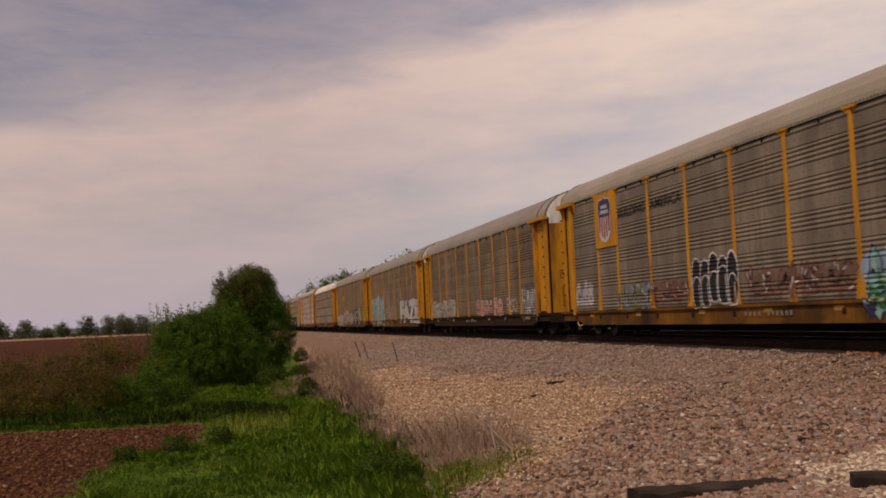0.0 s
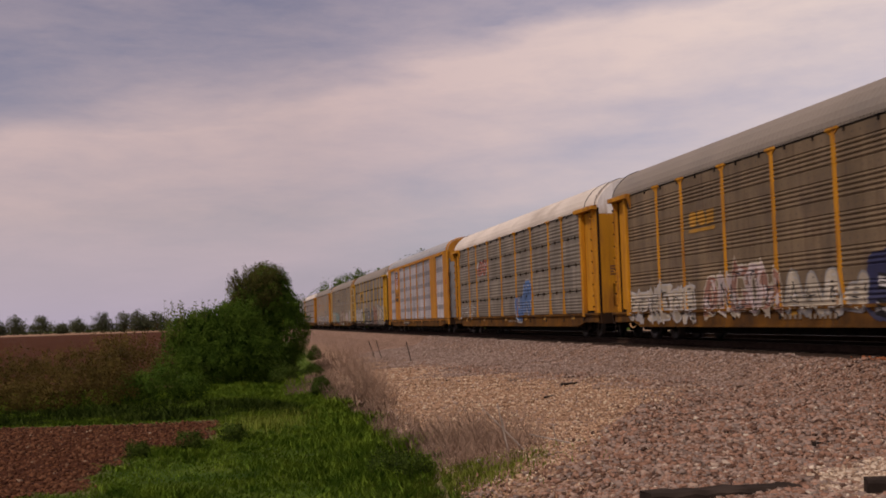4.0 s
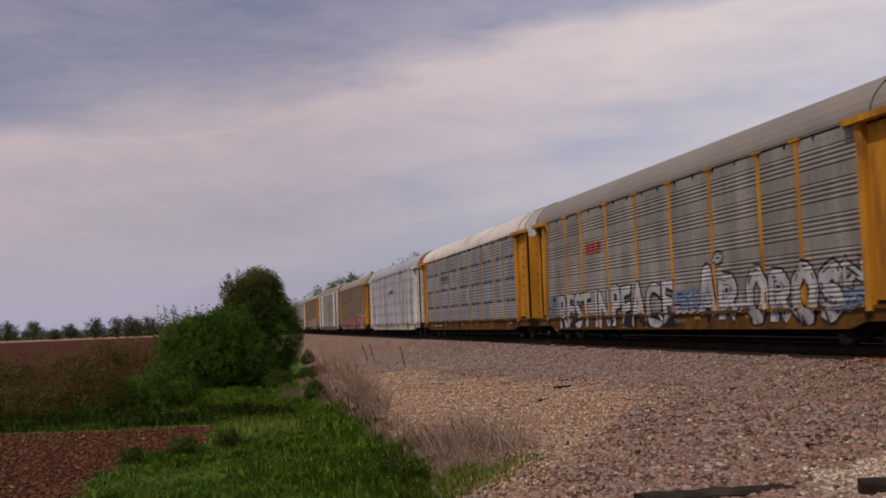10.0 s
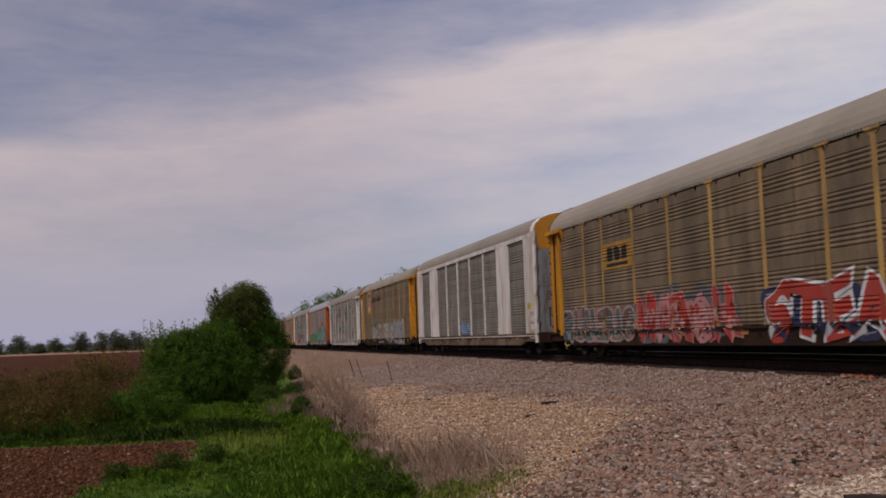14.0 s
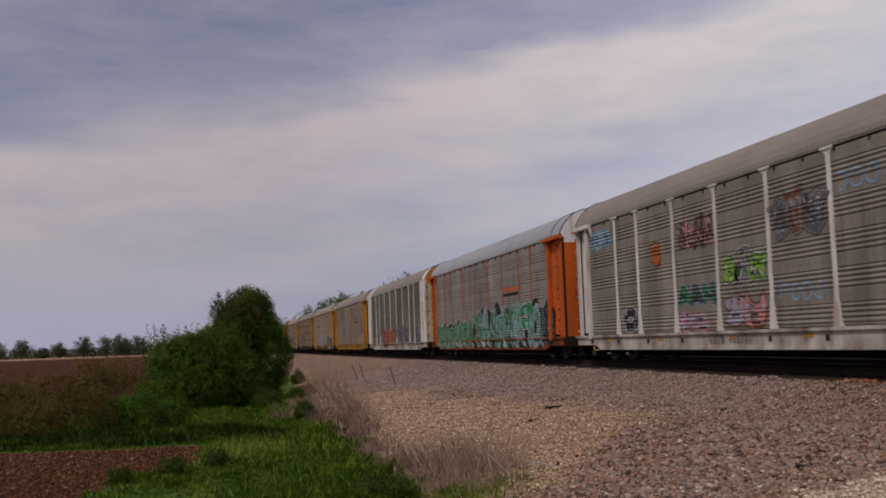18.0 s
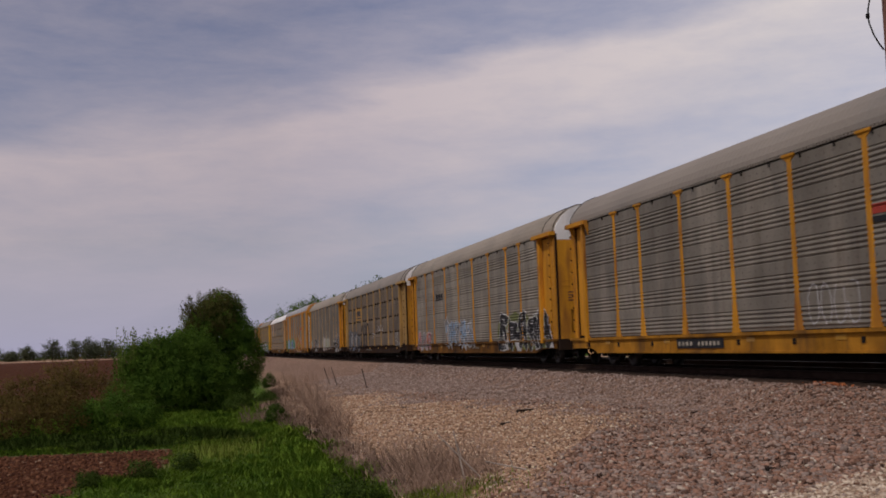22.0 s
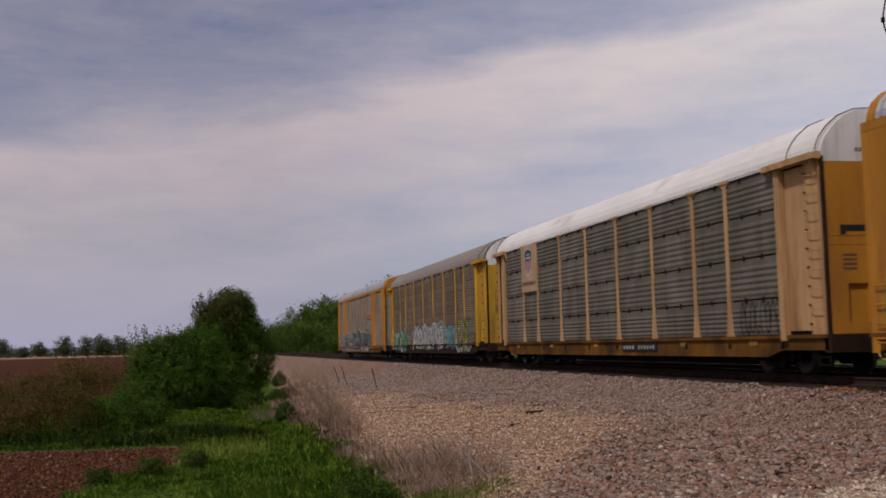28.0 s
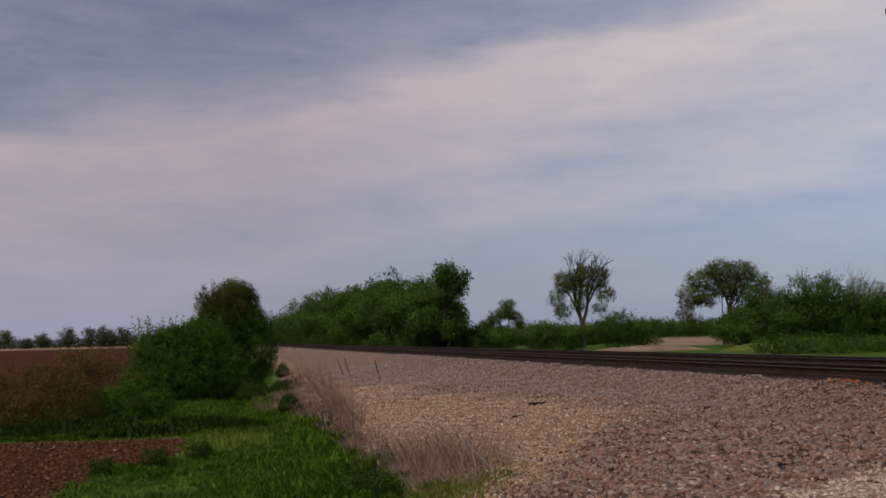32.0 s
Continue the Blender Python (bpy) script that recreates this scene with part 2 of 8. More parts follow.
for dull in (M_SILL, M_SILL_D, M_SILL_W, M_SILL_T, M_SILL_Y, M_SILL_O, M_BLACK, M_CORE):
    dull.node_tree.nodes["Principled BSDF"].inputs["Specular IOR Level"].default_value = 0.1


def spray(name, base):
    return material("spray_" + name, base, 0.65, 0, 0.70, 1.12, 1.6, 25, tuple(c * 0.45 + 0.05 * min(1.0, 6 * max(base)) for c in base), 0.45, 1.7, (1, 1, 0.4), 0.0, spec=0.2, runs=0.5,
                    run_col=tuple(c * 0.3 + 0.045 * min(1.0, 6 * max(base)) for c in base))


SPRAY = {k: spray(k, v) for k, v in {
    "white": (0.52, 0.51, 0.50), "lemon": (0.60, 0.33, 0.03), "black": (0.02, 0.02, 0.022), "red": (0.45, 0.05, 0.03), "pink": (0.55, 0.24, 0.22),
    "teal": (0.22, 0.42, 0.40), "green": (0.05, 0.28, 0.11), "lime": (0.20, 0.42, 0.04), "blue": (0.08, 0.19, 0.42),
    "sky": (0.28, 0.42, 0.58), "grey": (0.31, 0.305, 0.30), "mist": (0.40, 0.46, 0.44), "yellow": (0.55, 0.40, 0.04), "brown": (0.17, 0.07, 0.035),
    "orange": (0.58, 0.14, 0.035), "lilac": (0.42, 0.38, 0.45), "navy": (0.03, 0.035, 0.09), "cream": (0.52, 0.46, 0.36),
    "olive": (0.16, 0.18, 0.05), "amber": (0.46, 0.235, 0.03), "stencil": (0.26, 0.22, 0.17), "crest": (0.045, 0.043, 0.115), "slate": (0.12, 0.12, 0.118), "rust": (0.40, 0.098, 0.034), "haze": (0.17, 0.225, 0.33), "chalk": (0.74, 0.73, 0.71), "blush": (0.58, 0.48, 0.47), "celery": (0.40, 0.43, 0.32), "clay": (0.33, 0.16, 0.115), "stain": (0.20, 0.10, 0.07), "mustard": (0.42, 0.37, 0.06), "leaf": (0.12, 0.215, 0.055), "ink": (0.035, 0.042, 0.055), "crimson": (0.34, 0.04, 0.04)}.items()}


# ---------------------------------------------------------------- mesh helpers
class Build:
    """Collects vertices, faces and material numbers for one mesh."""

    def __init__(self):
        self.v, self.f, self.m = [], [], []

    def face(self, pts, mi=0):
        k = len(self.v)
        self.v += [tuple(p) for p in pts]
        self.f.append(tuple(range(k, k + len(pts))))
        self.m.append(mi)

    def box(self, x0, x1, y0, y1, z0, z1, mi=0, c=0.0):
        """A box with, if c is given, chamfered upright and long edges."""
        if c <= 0:
            k = len(self.v)
            self.v += [(x, y, z) for z in (z0, z1) for y in (y0, y1) for x in (x0, x1)]
            for q in ((0, 2, 3, 1), (4, 5, 7, 6), (0, 1, 5, 4), (2, 6, 7, 3), (0, 4, 6, 2), (1, 3, 7, 5)):
                self.f.append(tuple(k + i for i in q))
                self.m.append(mi)
        else:
            ring = [(x0 + c, y0), (x1 - c, y0), (x1, y0 + c), (x1, y1 - c), (x1 - c, y1), (x0 + c, y1), (x0, y1 - c), (x0, y0 + c)]
            self.prism([(x, y, z0) for x, y in ring], (0, 0, z1 - z0), mi)
        return self

    def prism(self, ring, d, mi=0):
        """A closed ring of points swept along d, with both ends."""
        k, n = len(self.v), len(ring)
        self.v += [tuple(p) for p in ring] + [(p[0] + d[0], p[1] + d[1], p[2] + d[2]) for p in ring]
        self.f += [tuple(k + i for i in reversed(range(n))), tuple(k + n + i for i in range(n))]
        self.f += [(k + i, k + (i + 1) % n, k + n + (i + 1) % n, k + n + i) for i in range(n)]
        self.m += [mi] * (n + 2)
        return self

    def rod(self, a, b, r0, r1=None, n=8, mi=0, caps=True):
        a, b = Vector(a), Vector(b)
        r1 = r0 if r1 is None else r1
        w = (b - a).normalized()
        s = w.orthogonal().normalized()
        t = w.cross(s)
        k = len(self.v)
        for p, r in ((a, r0), (b, r1)):
            self.v += [tuple(p + (s * math.cos(j * math.tau / n) + t * math.sin(j * math.tau / n)) * r) for j in range(n)]
        self.f += [(k + i, k + (i + 1) % n, k + n + (i + 1) % n, k + n + i) for i in range(n)]
        self.m += [mi] * n
        if caps:
            self.f += [tuple(k + i for i in reversed(range(n))), tuple(k + n + i for i in range(n))]
            self.m += [mi] * 2
        return self

    def mesh(self, name, mats, smooth=False):
        me = bpy.data.meshes.new(name)
        me.from_pydata(self.v, [], self.f)
        for mt in mats:
            me.materials.append(mt)
        if len(mats) > 1:
            me.polygons.foreach_set("material_index", self.m)
        if smooth:
            me.polygons.foreach_set("use_smooth", [True] * len(me.polygons))
        me.update()
        return me


def part(name, me, parent, label="", at=None):
    ob = new(name, me)
    ob.parent = parent
    if at is not None:
        ob.matrix_local = at
    if label:
        tagged(ob, label)
    return ob


MESHES = {}


def shared(key, make):
    if key not in MESHES:
        MESHES[key] = make()
    return MESHES[key]


TURN = Matrix.Rotation(math.pi, 4, "Z")

# ---------------------------------------------------------------- auto carrier wagons
HALF = 14.15                     # half of a wagon's body length
PITCH = 28.5                     # coupler to coupler
POSTS = (5.05, 7.0, 9.85, 12.7, 15.6, 18.45, 21.3, 23.25)
FACE, SHEET = 1.55, 1.485         # half widths over the posts and at the sheets
Z_SILL, Z_BASE = 0.46, 0.92      # underside and top of the side sill


def along(u):
    """u runs from a wagon's rear end to its front; the front looks to -y."""
    return HALF - u


def ribs(z0, z1, broad=False):
    """Profile of a pressed side sheet: three or four lapped ribs, then a broad flat band. (z, outward, is_band)"""
    out, z, k = [(z0, 0.0, 0)], z0 + 0.05, 0
    while z < z1 - 0.12:
        if broad and k % 5 != 4:
            out += [(z + 0.016, 0.030, 0), (z + 0.070, 0.026, 0), (z + 0.118, 0.0, 0)]
            z += 0.122
        elif k % 5 == 4:
            out += [(z + 0.012, 0.022, 1), (min(z + 0.30, z1 - 0.02), 0.022, 1), (min(z + 0.312, z1 - 0.01), 0.0, 0)]
            z += 0.325
        else:
            out += [(z + 0.014, 0.006, 0), (z + 0.034, 0.025, 0), (z + 0.052, 0.028, 0), (z + 0.078, 0.014, 0), (z + 0.104, 0.0, 0)]
            z += 0.112
        k += 1
    out.append((z1, 0.0, 0))
    return out


def tier_ribs(slots):
    """Profile of a side in tiers: five broad rounded ribs in each tier, a plain strip over them."""
    out = [(slots[0], 0.0, 0)]
    for za, zb in zip(slots, slots[1:]):
        z = za + 0.05
        pitch = (zb - za - 0.27) / 5
        for _ in range(5):
            out += [(z + pitch * k, d, 0) for k, d in ((0.12, 0.005), (0.34, 0.019), (0.52, 0.022), (0.76, 0.010), (0.98, 0.0))]
            z += pitch
        out.append((zb - 0.06, 0.0, 0))
    out.append((slots[-1], 0.0, 0))
    return out


def relief(z, prof):
    for (za, oa, _), (zb, ob, _) in zip(prof, prof[1:]):
        if za <= z <= zb:
            return oa + (ob - oa) * (z - za) / max(1e-6, zb - za)
    return 0.0


M_VENT = material("shaded_vent_slot", (0.085, 0.072, 0.060), 0.9, 0, 0.8, 1.2, 4, 40, bump=0)


def sheet_mesh(w, z0, z1, mats, full):
    """One side sheet w long; full: the ribs follow the pattern of the whole side, so that tiers join up."""
    def make():
        b = Build()
        prof = [p for p in full if z0 + 0.002 < p[0] < z1 - 0.002]
        prof = [(z0, relief(z0, full), 0)] + prof + [(z1, relief(z1, full), 0)]
        for (za, oa, ba), (zb, ob, bb) in zip(prof, prof[1:]):
            b.face([(-oa, w / 2, za), (-oa, -w / 2, za), (-ob, -w / 2, zb), (-ob, w / 2, zb)], 1 if ba and bb else 0)
            if ba and bb and zb - za > 0.2:
                # a row of small vent slots along the flat band, flat quads in their shade colour
                k = max(2, int(w / 0.30))
                for i in range(k):
                    y, z = -w / 2 + w * (i + 0.5) / k, (za + zb) / 2
                    b.face([(-oa - 0.002, y + 0.013, z - 0.028), (-oa - 0.002, y - 0.013, z - 0.028), (-oa - 0.002, y - 0.013, z + 0.028), (-oa - 0.002, y + 0.013, z + 0.028)], 2)
        b.face([(0.03, -w / 2, z0), (0.03, w / 2, z0), (0.03, w / 2, z1), (0.03, -w / 2, z1)])
        for s in (-1, 1):
            ring = [(0.03, s * w / 2, z0), (0.03, s * w / 2, z1)] + [(-o, s * w / 2, z) for z, o, _ in reversed(prof)]
            b.face(ring if s > 0 else ring[::-1])
        b.face([(0.03, w / 2, z1), (-prof[-1][1], w / 2, z1), (-prof[-1][1], -w / 2, z1), (0.03, -w / 2, z1)])
        b.face([(0.03, -w / 2, z0), (-prof[0][1], -w / 2, z0), (-prof[0][1], w / 2, z0), (0.03, w / 2, z0)])
        return b.mesh("side_sheet", [mats[0], mats[-1], M_VENT])
    return shared(("sheet", round(w, 3), round(z0, 3), round(z1, 3), mats[0].name, mats[-1].name, round(full[-1][0], 3), len(full)), make)


def post_mesh(z1, mat, bolts):
    """A side post with a flared foot and a T head."""
    def make():
        b = Build()
        w = 0.088
        b.box(-0.045, 0.05, -w, w, Z_BASE + 0.02, z1 - 0.05, c=0.010)
        for s in (-1, 1):
            b.prism([(-0.047, s * w, Z_BASE + 0.02), (-0.047, s * (w + 0.10), Z_BASE + 0.02), (-0.047, s * w, Z_BASE + 0.75)][::s],
                    (0.07, 0, 0))
            b.prism([(-0.05, s * w, z1 - 0.16), (-0.05, s * (w + 0.17), z1 - 0.05), (-0.05, s * w, z1 - 0.05)][::-s], (0.07, 0, 0))
        b.box(-0.075, 0.05, -w - 0.17, w + 0.17, z1 - 0.05, z1 + 0.01)
        if bolts:
            z = 1.35
            while z < z1 - 0.2:
                for s in (-1, 1):
                    b.box(-0.055, -0.03, s * 0.115 - 0.025, s * 0.115 + 0.025, z, z + 0.05, 1)
                z += 0.42
        return b.mesh("side_post", [mat, PAINTS["white"]])
    return shared(("post", round(z1, 3), mat.name, bolts), make)


def roof_mesh(profile, length, mat, rib, cap=None, cap_len=1.15):
    """A curved roof of cross-ribbed sheets; profile: half ring from eave to ridge."""
    def make():
        ring = [(-x, z) for x, z in profile] + [(x, z) for x, z in reversed(profile[:-1])]
        b = Build()
        n = 4 * int(length / 0.24)
        ys = [-length / 2 + length * i / n for i in range(n + 1)]
        for i, y in enumerate(ys):
            d = rib if i % 4 in (2, 3) and i != n else 0.0
            b.v += [(x * (1 + d / 1.5), y, z + d) for x, z in ring]
        k = len(ring)
        for i in range(n):
            for j in range(k - 1):
                b.f.append((i * k + j, i * k + j + 1, (i + 1) * k + j + 1, (i + 1) * k + j))
                b.m.append(1 if cap and (ys[i] < -length / 2 + cap_len or ys[i] > length / 2 - cap_len) else 0)
        for i in (0, n):
            q = [i * k + j for j in range(k)]
            b.f.append(tuple(q if i == 0 else q[::-1]))
            b.m.append(0)
        return b.mesh("roof", [mat, cap or mat])
    return shared(("roof", tuple(profile), length, mat.name, rib, cap.name if cap else "", cap_len), make)


def ladder_mesh(z1, mat, w=0.30):
    """A slim ladder rail, folded, that the rungs are bolted to."""
    def make():
        b = Build()
        b.box(-0.035, 0.03, -w, 0.035 - w, Z_BASE - 0.02, z1 - 0.05, c=0.006)
        b.box(-0.012, 0.03, w - 0.038, w, Z_BASE - 0.02, z1 - 0.05, c=0.006)
        b.box(-0.05, 0.03, -w - 0.01, w + 0.01, z1 - 0.05, z1)
        return b.mesh("ladder", [mat])
    return shared(("ladder", round(z1, 3), mat.name, w), make)


def rung_mesh(mat, w=0.30):
    """A drop rung: a bar that sags between its two bolted ends."""
    def make():
        b = Build()
        pts = [(-0.03, w - 0.03, 0.03), (-0.075, w - 0.06, 0.0), (-0.085, 0.0, -0.035), (-0.075, 0.06 - w, -0.045), (-0.03, 0.03 - w, -0.02)]
        for p, q in zip(pts, pts[1:]):
            b.rod(p, q, 0.011, n=5)
        b.box(-0.045, 0.0, w - 0.055, w - 0.005, 0.0, 0.06, 1)
        return b.mesh("rung", [mat, M_SILL_D])
    return shared(("rung", mat.name, w), make)


def wheel_mesh():
    def make():
        b = Build()
        n = 28
        for sgn in (-1, 1):
            x = sgn * 0.755
            prof = [(0.0, 0.10), (0.07, 0.13), (0.07, 0.34), (0.07, 0.42), (-0.04, 0.425), (-0.06, 0.455), (-0.07, 0.45), (-0.07, 0.34), (-0.05, 0.13), (-0.05, 0.10)]
            k = len(b.v)
            for j in range(n):
                a = j * math.tau / n
                b.v += [(x + sgn * dx, r * math.cos(a), r * math.sin(a)) for dx, r in prof]
            p = len(prof)
            for j in range(n):
                for i in range(p - 1):
                    q = (k + j * p + i, k + j * p + i + 1, k + ((j + 1) % n) * p + i + 1, k + ((j + 1) % n) * p + i)
                    b.f.append(q if sgn > 0 else q[::-1])
                    b.m.append(0)
        b.rod((-1.0, 0, 0), (1.0, 0, 0), 0.085, n=12)
        return b.mesh("wheelset", [M_WHEEL], True)
    return shared("wheelset", make)


def truck_parts(car, y):
    """A three-piece freight truck at y: two side frames, a bolster, springs and two wheelsets."""
    def frame_mesh():
        b = Build()
        ring = [(-1.15, 0.36), (-1.12, 0.56), (-0.75, 0.62), (-0.40, 0.74), (0.40, 0.74), (0.75, 0.62), (1.12, 0.56), (1.15, 0.36), (0.90, 0.36), (0.62, 0.42), (0.36, 0.20), (-0.36, 0.20), (-0.62, 0.42), (-0.90, 0.36)]
        b.prism([(-0.09, yy, z) for yy, z in ring], (0.18, 0, 0))
        for s in (-0.875, 0.875):
            b.rod((-0.16, s, 0.44), (0.05, s, 0.44), 0.12, n=12)
        for s in (-0.16, 0.0, 0.16):
            b.rod((-0.13, s, 0.30), (-0.13, s, 0.58), 0.06, n=8)
        return b.mesh("truck_side_frame", [M_BLACK])

    def bolster_mesh():
        b = Build().box(-1.2, 1.2, -0.22, 0.22, 0.52, 0.74, c=0.04)
        for s in (-0.5, 0.5):
            b.box(-0.9, 0.9, s - 0.05, s + 0.05, 0.36, 0.46)
        return b.mesh("truck_bolster", [M_BLACK])
    for s in (-1, 1):
        part("truck_side_frame", shared("truck_frame", frame_mesh), car, at=Matrix.Translation((s * 1.0, y, 0)) @ (Matrix.Identity(4) if s < 0 else TURN))
    part("truck_bolster", shared("truck_bolster", bolster_mesh), car, at=Matrix.Translation((0, y, 0)))
    for s in (-0.875, 0.875):
        part("wheelset", wheel_mesh(), car, at=Matrix.Translation((0, y + s, 0.42)))


def end_gear(car, u, sgn, mat):
    """Coupler, draft box, end sill, stirrup steps and hose at one end; sgn: +1 for the front."""
    y = along(u)

    def coupler():
        b = Build().box(-0.14, 0.14, -0.02, 0.95, 0.72, 1.0, c=0.03)
        b.prism([(-0.17, -0.20, 0.70), (0.10, -0.24, 0.70), (0.19, -0.10, 0.70), (0.15, 0.06, 0.70), (-0.15, 0.06, 0.70)], (0, 0, 0.30))
        b.rod((0.0, 0.0, 0.86), (0.55, 0.02, 0.72), 0.02, n=6)
        return b.mesh("coupler", [M_BLACK])

    def end_sill():
        b = Build().box(-1.5, 1.5, 0.0, 0.25, 0.55, 0.95, c=0.03)
        b.box(-1.2, 1.2, 0.25, 2.6, 0.74, 0.92)
        return b.mesh("end_sill", [M_SILL_D])

    def stirrup():
        b = Build()
        for dy in (0.0, 0.42):
            b.rod((0, dy, 0.62), (0, dy, 0.28), 0.018, n=6)
        b.box(-0.05, 0.05, -0.02, 0.44, 0.265, 0.29)
        b.rod((0.0, 0.0, 0.45), (0.0, 0.42, 0.45), 0.012, n=6)
        return b.mesh("stirrup_step", [M_BLACK])

    def hose():
        b = Build()
        pts = [(-0.35, 0.1, 0.78), (-0.40, -0.05, 0.62), (-0.42, -0.18, 0.42), (-0.38, -0.30, 0.36), (-0.30, -0.38, 0.42)]
        for p, q in zip(pts, pts[1:]):
            b.rod(p, q, 0.025, n=6)
        return b.mesh("brake_hose", [PAINTS["tan"]])
    turn = Matrix.Identity(4) if sgn > 0 else TURN
    at = Matrix.Translation((0, y, 0)) @ turn
    part("coupler", shared("coupler", coupler), car, at=at)
    part("end_sill", shared("end_sill", end_sill), car, at=at)
    part("brake_hose", shared("hose", hose), car, at=at)
    for x in (-1.45, 1.45):
        part("stirrup_step", shared(("stirrup", mat.name), stirrup), car, at=at @ Matrix.Translation((x, 0.10, 0)))


def underframe(car, ends, sill_mat):
    def make():
        b = Build().box(-0.35, 0.35, -HALF + 0.9, HALF - 0.9, 0.52, 0.95)
        b.prism([(-0.30, -11.0, 0.5), (-0.30, -10.2, 0.20), (-0.30, 10.2, 0.20), (-0.30, 11.0, 0.5)][::-1], (0.6, 0, 0))
        b.box(-1.38, 1.38, -HALF + 0.7, HALF - 0.7, 0.80, 0.98)
        for i in range(9):
            y = -10.8 + i * 2.7
            b.box(-1.40, 1.40, y - 0.09, y + 0.09, 0.56, 0.82)
        b.box(-1.1, -0.5, -1.6, 0.1, 0.40, 0.78, c=0.05)
        b.rod((0.8, 1.0, 0.55), (0.8, 2.4, 0.55), 0.2, n=12)
        for x in (-1.15, 1.0):
            b.rod((x, -9.5, 0.60), (x, 9.5, 0.60), 0.03, n=6)
        return b.mesh("underframe", [M_BLACK])
    part("underframe", shared("underframe", make), car, "black grimy steel underframe")

    def side_sill():
        b = Build()
        # the sill hangs deeper between the trucks
        ring = [(-HALF + 0.6, 0.60), (-11.6, 0.60), (-11.0, Z_SILL), (11.0, Z_SILL), (11.6, 0.60), (HALF - 0.6, 0.60), (HALF - 0.6, Z_BASE), (-HALF + 0.6, Z_BASE)]
        b.prism([(-1.50, y, z) for y, z in ring][::-1], (0.12, 0, 0))
        b.box(-1.56, -1.38, -HALF + 0.6, HALF - 0.6, Z_BASE - 0.05, Z_BASE + 0.03)
        b.box(-1.54, -1.38, -11.0, 11.0, Z_SILL - 0.02, Z_SILL + 0.04)
        for i in range(10):
            y = -11.7 + i * 2.6
            b.box(-1.515, -1.5, y, y + 0.14, 0.64, 0.78, 1)
        return b.mesh("side_sill", [sill_mat, M_BLACK])
    me = shared(("sill", sill_mat.name), side_sill)
    part("side_sill", me, car)
    part("side_sill", me, car, at=TURN)


def flat_part(car, name, x, u0, u1, z0, z1, mat, label="", thick=0.02, both=False, c=0.0):
    """A plate on the near side (and the far side) from u0 to u1."""
    y0, y1 = along(u1), along(u0)

    def make():
        return Build().box(-x - thick, -x + 0.03, -(y1 - y0) / 2, (y1 - y0) / 2, z0, z1, c=c).mesh(name, [mat])
    me = shared((name, round(x, 3), round(y1 - y0, 3), round(z0, 3), round(z1, 3), mat.name, thick, c), make)
    at = Matrix.Translation((0, (y0 + y1) / 2, 0))
    part(name, me, car, label, at)
    if both:
        part(name, me, car, label, TURN @ at)


